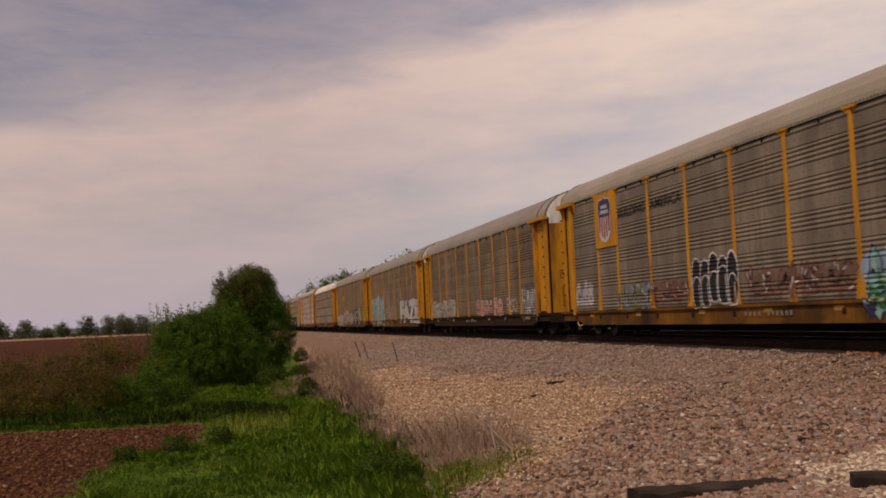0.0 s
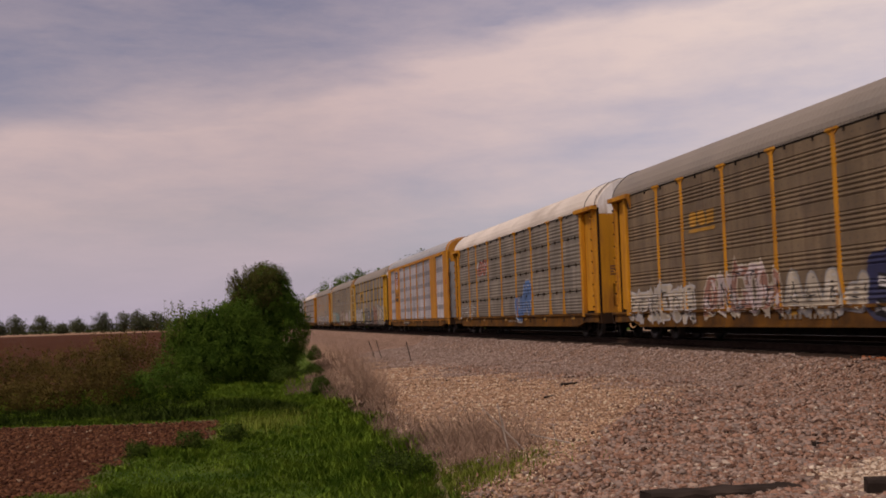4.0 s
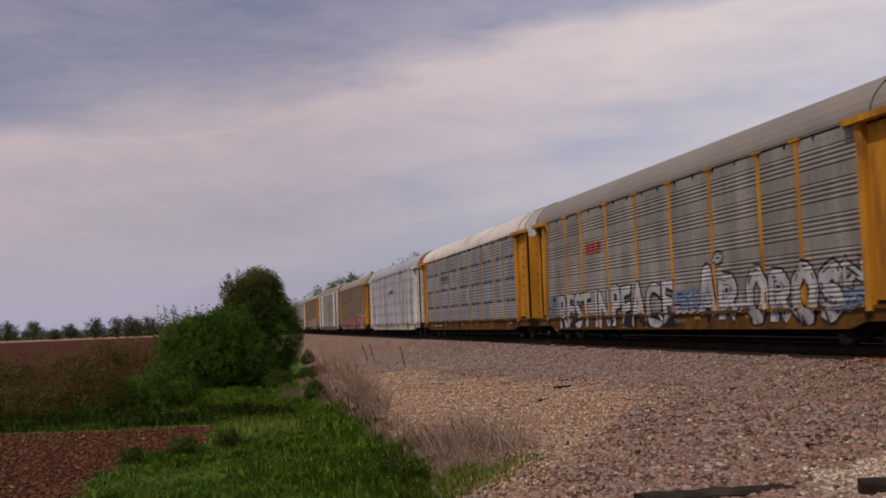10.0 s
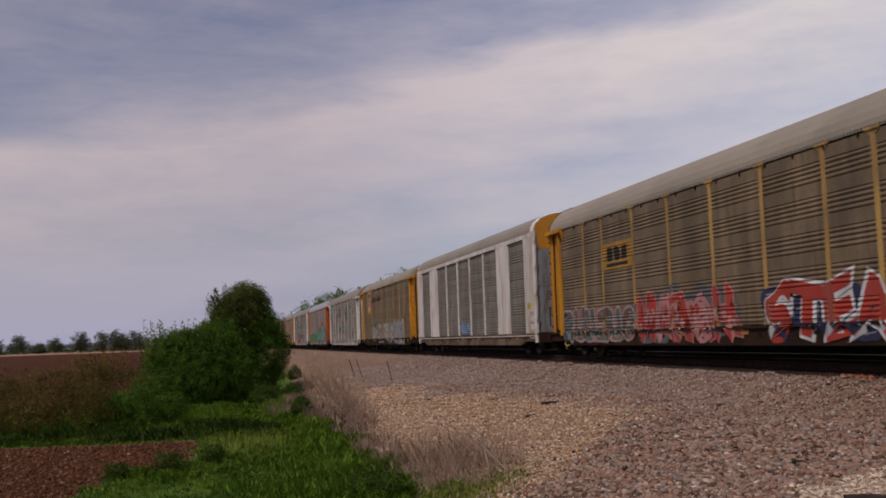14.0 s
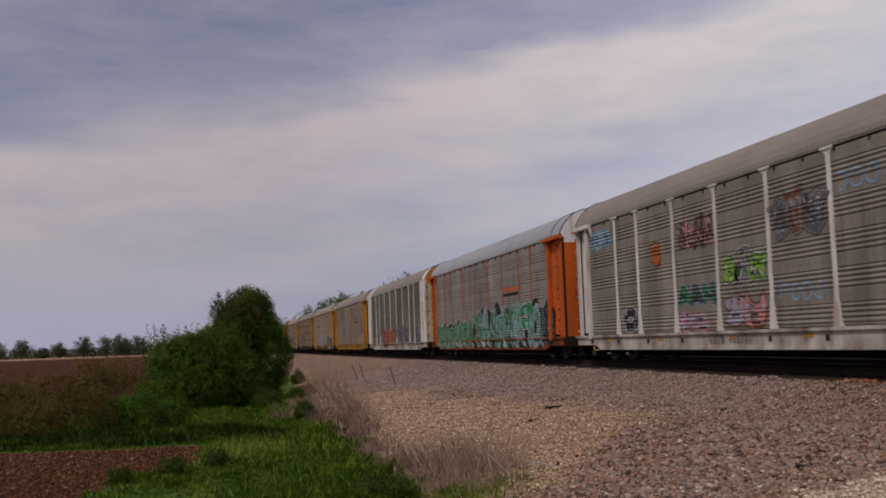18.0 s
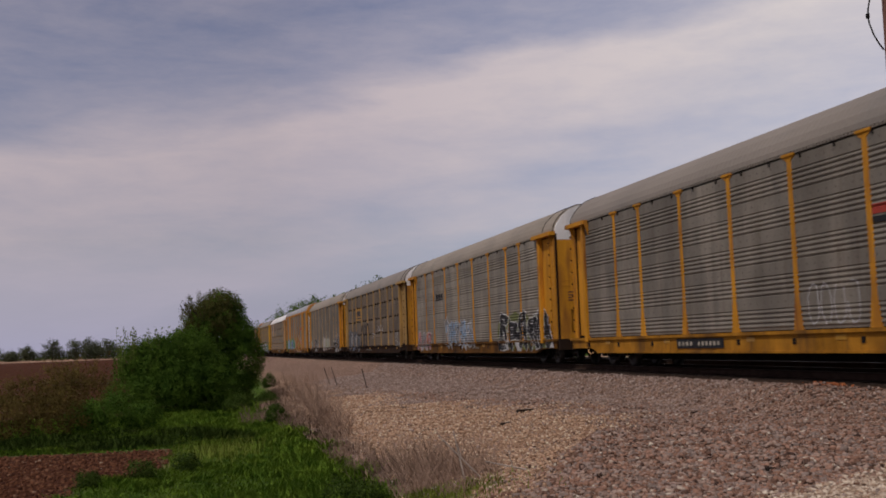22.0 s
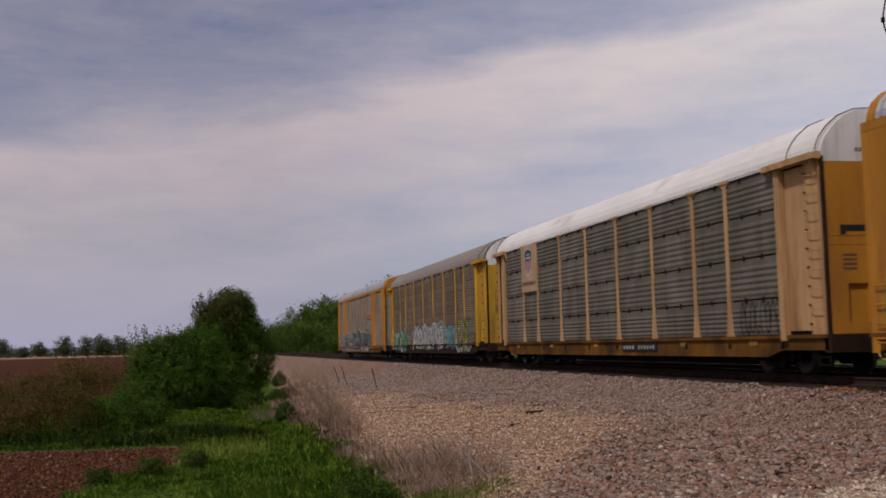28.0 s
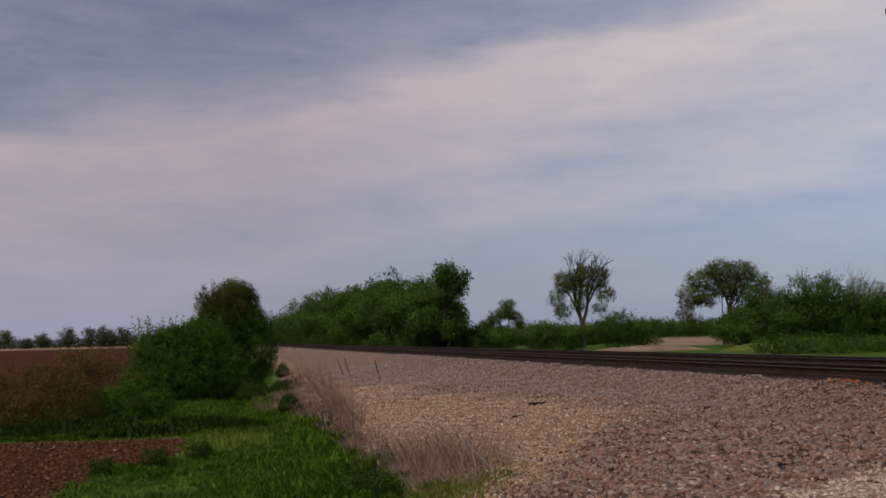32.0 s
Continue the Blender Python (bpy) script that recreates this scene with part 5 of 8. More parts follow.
def wagon_18():
    c, i = posted_wagon(18, "ochre", "grey", "grey", "cream", "amber", flush=True, bolts=True, cap="yellow", extra="plated", label="grey auto carrier wagon with bolted tan-yellow posts and plated ends")
    dress(c, i, [(badge(10.0, 12.4, 3.3, 3.9, None, "black"), "badge", "dark worn badge"),
                 (tag(2.5, 6.6, 0.85, 2.2, 4, "cream", "black", "block", "teal", seed=61), G, "dark shapes on teal"),
                 (tag(7.3, 11.4, 0.8, 2.1, 4, "teal", "navy", "sharp", seed=62), G, "teal shapes"),
                 (tag(12.6, 17.6, 0.6, 2.1, 4, "clay", "brown", "sharp", "mist", "cream", seed=63), G, "faded orange and brown shapes"),
                 (tag(19.4, 22.6, 0.75, 2.0, 3, "blush", "stencil", "block", "stencil", seed=64, fat=1.2), G, "faded pink block"),
                 (tag(23.6, 25.8, 0.75, 2.2, 3, "mist", "grey", "block", "mist", seed=65, fat=1.2), G, "pale whitish block")])
    bars(c, [(26.5, 0.5, 2.3 + j * 0.14, 2.37 + j * 0.14, 1.555) for j in range(5)])
    marks(c, i, 14.0)
    return c


def wagon_17():
    c, i = posted_wagon(17, "yellow", "blue", "grey", "yellow", "white", label="bluish grey auto carrier wagon with yellow posts and white memorial lettering")
    dress(c, i, [(badge(7.2, 9.6, 3.15, 3.75, None, "red"), "badge", "small faded red badge"),
                 (tag(2.4, 3.4, 0.95, 1.8, 1, "haze", "haze", "bubble", seed=71, fat=0.8), G, "blue spray haze"),
                 (tag(15.4, 17.6, 1.0, 1.6, 2, "haze", "haze", "bubble", seed=77, fat=0.7), G, "blue spray haze"),
                 (tag(24.2, 26.0, 0.85, 1.35, 2, "haze", "haze", "bubble", seed=78, fat=0.7), G, "blue spray haze"),
                 (words("REST", 3.9, 7.9, 0.52, 1.85, "white", "black", 0.03, 0, 0.055, 0.4), G, "white outlined word"),
                 (words("IN", 8.3, 9.9, 0.52, 1.85, "white", "black", 0.03, 0, 0.055, 0.4), G, "white outlined word"),
                 (words("PEACE", 10.1, 15.6, 0.52, 1.95, "white", "black", 0.03, 0, 0.055, 0.4), G, "white outlined word"),
                 (words("...", 15.8, 17.1, 0.9, 1.1, "white", "black", 0.02), G, "white painted dots"),
                 (tag(17.3, 19.9, 0.55, 2.15, 2, "white", "black", "block", seed=72, fat=0.80, rim=0.075, forms=(5, 1)), G, "tall white shapes with black rims"),
                 (tag(18.45, 19.05, 2.25, 2.6, 1, "white", "black", "bubble", seed=75, fat=0.7, forms=(3,)), G, "small white ring"),
                 ((stroke(3, 0, [(19.7, 1.1), (20.3, 1.1)], 0.10) + stroke(3.1, 0, [(20.0, 0.9), (20.0, 1.4)], 0.10), ["white"]), G, "white painted cross"),
                 (tag(20.3, 25.0, 0.50, 2.1, 4, "white", "black", "block", seed=73, fat=0.86, rim=0.075, forms=(3, 1, 3, 4)), G, "tall white shapes with black rims"),
                 (tag(24.9, 25.9, 1.35, 2.0, 1, "white", "black", "sharp", seed=74, fat=0.6), G, "white star shape")])
    marks(c, i, 14.0)
    return c


def wagon_16():
    c, i = posted_wagon(16, "yellow", "steel", "white", "yellow", "white", tiers=True, post="ochre", label="clean bluish grey tiered auto carrier wagon with a cream-white roof")
    dress(c, i, [(badge(7.2, 9.8, 3.2, 3.9, None, "slate", 7), "badge", "row of dark plain badge shapes")])
    marks(c, i, 5.0, True)
    return c


def wagon_15():
    c, i = posted_wagon(15, "white", "silver", "silver", "white", "amber", band=BAND_L, rib=0.03, label="silver-sided auto carrier wagon with white posts")
    x = stroke(3, 0, [(12.85, 3.02), (13.62, 3.66)], 0.13) + stroke(3.1, 0, [(13.60, 3.06), (12.85, 3.50)], 0.13)
    dress(c, i, [((x, ["red"]), "badge", "red painted cross"),
                 (words("HOURGLASS", 13.62, 15.48, 3.36, 3.64, "black", None, 0.02), "lettering", "black lettered word")])
    marks(c, i, 12.0)
    bars(c, [(26.3, 0.35, 1.2, 1.7, 1.42)], mat=SPRAY["black"])
    return c


def wagon_14():
    c, i = posted_wagon(14, "yellow", "brown", "beige", "yellow", "tan", post="ochre", sill=M_SILL_D, label="brown-grimed auto carrier wagon with bright red graffiti")
    dress(c, i, [(badge(7.1, 9.75, 3.0, 3.92, "amber", "black"), "badge", "yellow painted badge with plain dark shapes")])
    dress(c, i, [(tag(2.4, 9.8, 0.6, 1.75, 6, "slate", "teal", "bubble", "clay", "brown", seed=81, fat=0.8, rim=0.045, glow="pink"), G, "dark shapes with teal rims on pink"),
                 (tag(10.0, 16.7, 0.55, 2.0, 5, "red", "pink", "sharp", "slate", "pink", seed=82), G, "red and pink shapes"),
                 (tag(18.1, 25.7, 0.6, 1.8, 6, "navy", "navy", "bubble", seed=83), G, "dark blue sprayed ground of the letters"),
                 (words("STEAM", 18.5, 25.5, 0.55, 1.95, "red", "chalk", 0.05, 3, 0.045, 1.0), G, "large red block letters with white rims")])
    marks(c, i, 6.5)
    return c


def wagon_13():
    c, i = framed_wagon(13, "white", "grey", "grey", "grey", "amber", sill=M_SILL_T, label="white-framed auto carrier wagon with grey sheets")
    dress(c, i, [(tag(13.0, 15.4, 1.0, 1.7, 2, "sky", "blue", "bubble", seed=91), G, "blue spray haze")])
    bars(c, [(26.4, 0.5, 2.0, 2.25, 1.556)], mat=SPRAY["yellow"])
    marks(c, i, 12.0)
    return c


def wagon_12():
    c, i = posted_wagon(12, "yellow", "olive", "beige", "yellow", "amber", high=True, sill=M_SILL_D, label="olive-grimed auto carrier wagon with a shield badge and pastel graffiti")
    flat_part(c, "badge_plate", 1.53, 5.0, 7.05, 3.15, 5.04, PAINTS["yellow"], "yellow badge plate")
    dress(c, dict(i, posts=(), wide=[(4.99, 7.06)], xp=1.552), [(shield(6.02, 3.3, 4.95), "shield_badge", "red white and blue shield")])
    dress(c, i, [(words("BUILDING", 7.25, 9.6, 4.02, 4.36, "black", None, 0.015), "lettering", "dark faded word"),
                 (words("AMERICA", 10.05, 12.4, 4.02, 4.36, "black", None, 0.015), "lettering", "dark faded word"),
                 (tag(2.4, 6.8, 0.9, 1.9, 5, "olive", "grey", "scrawl", seed=101), G, "faded scrawl"),
                 (tag(7.2, 12.4, 0.8, 2.1, 4, "cream", "black", "sharp", None, "grey", seed=102), G, "pale shapes with dark rims"),
                 (tag(13.0, 18.3, 0.75, 2.1, 4, "grey", "cream", "sharp", None, "cream", seed=103), G, "grey and cream shapes with dark rims"),
                 (tag(18.6, 23.0, 0.5, 2.2, 4, "grey", "white", "block", "grey", seed=104), G, "grey-blue shapes"),
                 (tag(23.2, 26.0, 1.2, 2.6, 3, "black", "brown", "scrawl", seed=105), G, "dark scrawl")])
    marks(c, i, 11.0, True)
    return c


def wagon_11():
    c, i = posted_wagon(11, "white", "sage", "grey", "white", "amber", label="dark-sided auto carrier wagon with white posts and scattered tags")
    dress(c, i, [(tag(2.4, 4.6, 4.0, 4.6, 3, "sky", "teal", "sharp", seed=111), G, "blue tag"),
                 (tag(5.5, 6.8, 1.0, 1.8, 1, "black", "white", "block", seed=112), G, "white tag"),
                 (tag(8.1, 8.9, 3.0, 3.7, 1, "orange", "brown", "bubble", seed=113), G, "small orange tag"),
                 (tag(10.2, 12.5, 3.3, 4.2, 4, "brown", "black", "sharp", None, "pink", seed=114, glow="grey", rim=0.03), G, "brown and pink tag"),
                 (tag(13.0, 15.3, 2.2, 3.0, 3, "lime", "black", "sharp", None, "grey", seed=115, glow="white", rim=0.035), G, "green tag with white rims"),
                 (tag(10.0, 12.5, 1.7, 2.25, 3, "green", "black", "bubble", None, "slate", seed=116, glow="sky", rim=0.03), G, "dark green tag with pale rims"),
                 (tag(10.0, 12.0, 1.0, 1.5, 2, "lilac", "pink", "bubble", seed=126), G, "faded pink tag"),
                 (tag(15.8, 18.2, 3.1, 4.1, 3, "slate", "grey", "sharp", None, "brown", seed=117, glow="black", rim=0.03), G, "dark tag with grey rims"),
                 (scrawl(18.6, 21.0, 3.9, 4.3, 4, "sky", 118), G, "thin blue scrawl"),
                 (scrawl(16.0, 18.0, 1.6, 2.0, 4, "sky", 119), G, "thin blue scrawl"),
                 (tag(13.1, 15.2, 1.0, 1.9, 2, "lilac", "brown", "sharp", None, "pink", seed=120), G, "lilac and pink tag"),
                 (tag(21.5, 22.8, 1.2, 2.0, 2, "red", "blue", "sharp", seed=121), G, "red and blue tag"),
                 (tag(23.5, 25.0, 3.0, 3.8, 1, "white", "black", "sharp", seed=122), G, "white pointed tag"),
                 (tag(25.0, 26.1, 3.1, 3.7, 1, "orange", "teal", "sharp", seed=123), G, "orange tag"),
                 (tag(24.0, 25.0, 1.0, 1.4, 1, "lilac", "grey", "block", seed=124), G, "pale tag")])
    marks(c, i, 12.0)
    return c


def wagon_10():
    c, i = posted_wagon(10, "orange", "blue", "silver", "orange", "white", post="brick", label="grey auto carrier wagon with orange posts and green graffiti")
    red = [(2, 0, [(18.55, 3.1), (21.2, 3.1), (21.2, 3.32), (18.55, 3.32)]), (2, 1, [(18.55, 2.92), (21.2, 2.92), (21.2, 3.05), (18.55, 3.05)])]
    dress(c, i, [((red, ["orange", "black"]), "badge", "orange and dark bar badge"),
                 (tag(2.2, 12.0, 0.5, 1.9, 8, "green", "white", "bubble", "black", seed=131), G, "green bubble shapes on black"),
                 (tag(12.6, 24.4, 0.5, 2.3, 8, "green", "white", "sharp", "black", "teal", seed=132), G, "green sharp shapes on black"),
                 (tag(24.4, 26.2, 0.6, 2.2, 2, "black", "grey", "block", "black", seed=133), G, "black sprayed ground")])
    bars(c, [(26.4, 0.25, 2.9, 3.1, 1.42)], mat=SPRAY["white"])
    marks(c, i, 3.0)
    return c


def wagon_9():
    c, i = posted_wagon(9, "white", "moss", "grey", "cream", "amber", flush=True, bolts=True, cap="white", extra="plated", label="dark-sided auto carrier wagon with bolted white posts and plated ends")
    dress(c, i, [(tag(7.2, 8.5, 0.95, 1.45, 2, "teal", "black", "sharp", seed=145, rim=0.04), G, "small teal shapes"),
                 (tag(8.3, 14.8, 0.72, 1.95, 5, "rust", "black", "sharp", "rust", seed=148, fat=1.0, rim=0.035), G, "rust-red peaked shapes with dark rims"),
                 (scrawl(9.4, 14.4, 1.0, 1.9, 7, "white", 147, 0.035), G, "thin white highlights"),
                 (tag(15.0, 21.0, 0.85, 2.2, 4, "slate", "lilac", "bubble", seed=142, rim=0.035), G, "grey-blue outlined shapes"),
                 (tag(23.7, 25.7, 0.85, 2.1, 2, "slate", "teal", "sharp", seed=143, rim=0.04), G, "teal outlined shapes"),
                 (tag(26.25, 26.9, 0.95, 1.75, 1, "black", "slate", "bubble", seed=144), G, "dark sprayed blot")])
    bars(c, [(26.5, 0.4, 1.9, 2.1, 1.555), (1.35, 0.4, 2.2, 2.4, 1.555)], mat=SPRAY["yellow"])
    bars(c, [(u, 0.5, 2.4 + j * 0.14, 2.47 + j * 0.14, 1.555) for j in range(5) for u in (26.5, 1.3)] + [(1.32, 0.4, 1.75, 1.95, 1.555)])
    bars(c, [(8.9 + j * 0.34, 0.24, 0.62, 0.80, 1.522) for j in range(8)], mat=SPRAY["brown"])
    marks(c, i, 14.0)
    return c


def wagon_8():
    c, i = posted_wagon(8, "yellow", "grey", "grey", "yellow", "white", sill=M_SILL_Y, label="grey auto carrier wagon with yellow posts and a red bar badge")
    red = [(2, 0, [(18.55, 3.2), (21.2, 3.2), (21.2, 3.4), (18.55, 3.4)]), (2, 1, [(18.55, 3.02), (21.2, 3.02), (21.2, 3.15), (18.55, 3.15)])]
    dress(c, i, [((red, ["red", "black"]), "badge", "red and dark bar badge"),
                 (scrawl(16.0, 18.0, 1.05, 1.95, 4, "white", 151, 0.035), G, "thin white scrawl"),
                 (scrawl(21.6, 23.0, 1.4, 1.6, 3, "sky", 152), G, "thin blue scrawl"),
                 (tag(23.7, 26.1, 0.6, 2.0, 4, "pink", "white", "block", "black", seed=153), G, "pink and white shapes")])
    marks(c, i, 9.4, True)
    return c


def wagon_7():
    c, i = posted_wagon(7, "yellow", "sage", "beige", "yellow", "white", label="grey auto carrier wagon with yellow posts and black graffiti")
    dress(c, i, [(badge(7.3, 9.6, 3.2, 3.7, None, "black"), "badge", "small dark badge"),
                 (tag(2.4, 6.0, 0.6, 1.7, 3, "pink", "white", "bubble", None, "grey", seed=161), G, "pink and grey shapes with white rims"),
                 (tag(9.6, 15.2, 0.75, 2.1, 5, "grey", "white", "sharp", None, "sky", seed=162), G, "pale blue and white peaked shapes"),
                 (tag(20.0, 26.6, 0.5, 2.0, 5, "black", "chalk", "sharp", "olive", seed=163, rim=0.045), G, "black shapes with white rims")])
    marks(c, i, 14.0)
    return c


def wagon_6():
    c, i = posted_wagon(6, "ochre", "umber", "grey", "yellow", "white", tiers=True, sill=M_SILL_D, label="dark brown tiered auto carrier wagon with faded yellow posts")
    dress(c, i, [(badge(7.1, 9.75, 2.98, 3.92, "amber", "ink"), "badge", "faded yellow painted badge with plain dark shapes")])
    dress(c, i, [(tag(2.7, 8.5, 0.60, 2.05, 5, "slate", "black", "block", "slate", "grey", seed=171, glow="haze", rim=0.05, fat=0.9), G, "grey and dark blue block shapes"),
                 (scrawl(8.4, 13.2, 0.8, 2.6, 4, "black", 175, 0.24), G, "broad black sprayed strokes"),
                 (scrawl(14.4, 16.0, 1.5, 1.9, 4, "white", 172, 0.04), G, "thin white scrawl"),
                 (scrawl(17.0, 19.4, 2.0, 2.4, 5, "white", 173, 0.04), G, "thin white scrawl"),
                 (scrawl(23.8, 26.0, 0.9, 1.8, 5, "white", 174, 0.05), G, "thin white scrawl")])
    marks(c, i, 12.0)
    return c


def wagon_5():
    c, i = posted_wagon(5, "yellow", "moss", "beige", "yellow", "white", post="tan", sill=M_SILL_D, label="dark grey auto carrier wagon with yellow posts and outlined graffiti")
    dress(c, i, [(tag(2.2, 3.4, 0.75, 1.75, 2, "mist", "white", "block", seed=181), G, "small pale block shapes"),
                 (loops(5.6, 8.0, 0.62, 1.95, 4, "black", "chalk", 182, 0.045), G, "black tall shapes with white rims"),
                 (scrawl(8.2, 9.6, 0.9, 1.7, 3, "white", 183, 0.05), G, "white scrawl"),
                 (loops(12.9, 15.3, 0.72, 2.0, 3, "celery", "blush", 184, 0.06, "blush", 0.45, False), G, "pale green and pink domed shapes"),
                 (loops(15.5, 18.3, 0.72, 2.05, 3, "celery", "blush", 185, 0.06, "celery", 0.55, False), G, "pale green and pink domed shapes"),
                 (scrawl(18.6, 20.0, 0.78, 1.1, 3, "blush", 187, 0.05), G, "pale pink line"),
                 (loops(21.3, 22.0, 1.05, 1.65, 1, "black", "chalk", 188, 0.05, None, 0, False), G, "small black oval with a white rim"),
                 (loops(22.0, 26.0, 0.55, 2.05, 6, "black", "chalk", 186, 0.045), G, "black tall bubble shapes with white rims")])
    marks(c, i, 14.0)
    return c


def wagon_4():
    c, i = framed_wagon(4, "amber", "grey", "silver", "white", "amber", label="amber-framed auto carrier wagon with blue and green graffiti")
    red = [(2, 0, [(18.7, 3.2), (21.2, 3.2), (21.2, 3.38), (18.7, 3.38)])]
    dress(c, i, [((red, ["red"]), "badge", "red bar badge"),
                 (tag(1.2, 2.4, 0.5, 2.0, 1, "green", "lime", "bubble", seed=191), G, "green cactus-like shape"),
                 (tag(2.6, 10.4, 0.8, 2.1, 7, "sky", "navy", "block", "lime", "blue", seed=192), G, "blue block shapes on green"),
                 (tag(10.4, 12.8, 0.8, 2.1, 2, "green", "teal", "bubble", seed=193), G, "green shapes"),
                 (tag(12.9, 20.0, 0.6, 2.3, 5, "orange", "brown", "sharp", "cream", "yellow", seed=194), G, "orange and brown shapes")])
    marks(c, i, 10.5)
    return c


def wagon_3():
    c, i = posted_wagon(3, "tan", "moss", "chalk", "amber", "white", tiers=True, extra="slot", split=4.75, label="dark tiered auto carrier wagon with a white roof and faded posts")
    flat_part(c, "badge_plate", 1.53, 5.0, 7.05, 3.0, 4.92, PAINTS["pink"], "faded pink badge plate")
    dress(c, dict(i, posts=(), wide=[(4.99, 7.06)], xp=1.552), [(shield(6.02, 3.6, 4.8), "shield_badge", "red white and blue shield"),
                                                                   (words("BUILDING AMERICA", 5.15, 6.9, 3.27, 3.42, "brown", None, 0.03), "lettering", "dark small words")])
    dress(c, i, [(scrawl(23.8, 25.8, 1.0, 1.8, 8, "black", 201, 0.045), G, "thin dark scrawl")])
    bars(c, [(26.2, 0.6, 2.2, 2.4, 1.42)], mat=SPRAY["yellow"])
    marks(c, i, 16.0, True)
    return c


def wagon_2():
    c, i = posted_wagon(2, "lemon", "brown", "grey", "lemon", "white", sill=M_SILL_D, label="brown-grimed auto carrier wagon with long pale graffiti")
    dress(c, i, [(tag(2.4, 7.4, 0.62, 2.0, 3, "green", "green", "block", seed=217, fat=0.5), G, "dark green sprayed bars"),
                 (tag(1.9, 2.9, 0.55, 1.95, 1, "white", "navy", "bubble", seed=211, fat=0.7, forms=(4,)), G, "tall white shape with a dark rim"),
                 (tag(3.2, 4.5, 0.55, 1.9, 1, "white", "navy", "bubble", seed=218, fat=0.7, forms=(2,)), G, "tall white shape with a dark rim"),
                 (tag(4.9, 6.0, 0.45, 2.1, 1, "white", "navy", "bubble", seed=219, fat=0.8, forms=(3,)), G, "tall white shape with a dark rim"),
                 (tag(6.3, 7.2, 0.55, 2.3, 1, "teal", "navy", "bubble", seed=220, fat=0.7, forms=(0,)), G, "tall teal shape with a dark rim"),
                 (scrawl(7.6, 8.8, 1.0, 1.5, 4, "white", 212, 0.06), G, "thin white scrawl"),
                 (tag(9.5, 18.3, 0.72, 2.15, 6, "white", "black", "sharp", "grey", seed=213, fat=1.1), G, "broad white sharp shapes with dark rims"),
                 (tag(18.5, 21.2, 0.7, 2.0, 3, "teal", "navy", "bubble", seed=214), G, "turquoise shapes"),
                 (tag(21.4, 24.2, 0.6, 2.2, 3, "olive", "slate", "sharp", "mist", "mustard", seed=215), G, "green and yellow shapes"),
                 (tag(24.4, 26.0, 0.9, 1.5, 2, "yellow", "brown", "scrawl", seed=216), G, "yellow and brown shapes")])
    marks(c, i, 12.0)
    return c


def wagon_1():
    c, i = framed_wagon(1, "amber", "blue", "silver", "grey", "amber", label="last auto carrier wagon, amber-framed, black and white graffiti")
    red = [(2, 0, [(18.85, 3.12), (21.0, 3.12), (21.05, 3.40), (18.9, 3.40)]), (2, 1, [(18.85, 3.0), (21.0, 3.0), (21.0, 3.08), (18.85, 3.08)])]
    dress(c, i, [((red, ["orange", "black"]), "badge", "orange and dark bar badge"),
                 (tag(1.9, 10.0, 0.50, 2.0, 8, "ink", "chalk", "sharp", "grey", "slate", seed=221, rim=0.05, fat=0.9), G, "dark spiky shapes with white rims"),
                 (tag(10.2, 19.7, 0.50, 2.25, 6, "ink", "chalk", "sharp", "leaf", "slate", seed=222, rim=0.055, fat=1.1), G, "dark swollen shapes with white rims on green"),
                 (tag(19.9, 21.3, 0.75, 2.0, 2, "ink", "white", "sharp", seed=223, rim=0.05), G, "dark shapes with white rims"),
                 (scrawl(23.5, 25.9, 1.85, 2.5, 6, "white", 224), G, "thin white scrawl")])
    bars(c, [(26.5, 0.4, 2.1, 2.35, 1.556)], mat=SPRAY["yellow"])
    marks(c, i, 7.5)
    return c


for n_car, maker in enumerate((wagon_1, wagon_2, wagon_3, wagon_4, wagon_5, wagon_6, wagon_7, wagon_8, wagon_9, wagon_10, wagon_11, wagon_12, wagon_13,
                               wagon_14, wagon_15, wagon_16, wagon_17, wagon_18, wagon_19, wagon_20, wagon_21, wagon_22, wagon_23, wagon_24, wagon_25), 1):
    TRAIN[n_car] = maker()
# small differences from even spacing, towards the rear, in metres
SLACK = {1: 1.05, 2: 0.8, 3: 0.6, 4: 0.4, 5: -0.08, 6: -0.05, 7: -0.22, 8: -0.25, 9: -0.37, 10: -0.5, 11: -0.52, 12: -0.58, 13: -0.35, 14: -0.6,
         15: -0.42, 16: -0.3, 17: -0.2, 18: -0.27, 19: -0.28, 20: -0.05, 21: -0.25, 22: -0.32, 23: 0.0, 24: 0.2, 25: 0.0}


def rear_of(t):
    """Where the last wagon's rear end stands along the track."""
    return 83.64 - 21.922 * (t - 29) + 0.0082 * (t - 29) ** 2


def motions():
    times = [0, 2, 4, 6, 8, 10, 12, 14, 16, 18, 20, 22, 24, 26, 28, 30, 32]
    for n, car in TRAIN.items():
        walk(car, [(t, pose(TRACK_X, rear_of(t) - (n - 1) * PITCH - HALF + SLACK.get(n, 0.0), 0)) for t in times])


# ---------------------------------------------------------------- ground
def smooth(a, b, x):
    t = np.clip((x - a) / (b - a), 0, 1)
    return t * t * (3 - 2 * t)


def toe(y):
    """Where the gravel bank meets the grass."""
    return np.interp(y, [0, 10, 14, 17.5, 26, 33, 37, 42, 50, 60, 120, 400], [2.2, 2.4, 2.7, 3.15, 3.55, 3.6, 3.55, 3.2, 3.4, 4.5, 7.0, 7.5])


def wave(x, y, s, k):
    return np.sin(x * s + 1.3 * k) * np.cos(y * s * 0.83 + 2.1 * k) + 0.5 * np.sin(x * s * 2.3 + y * s * 1.7 + k)


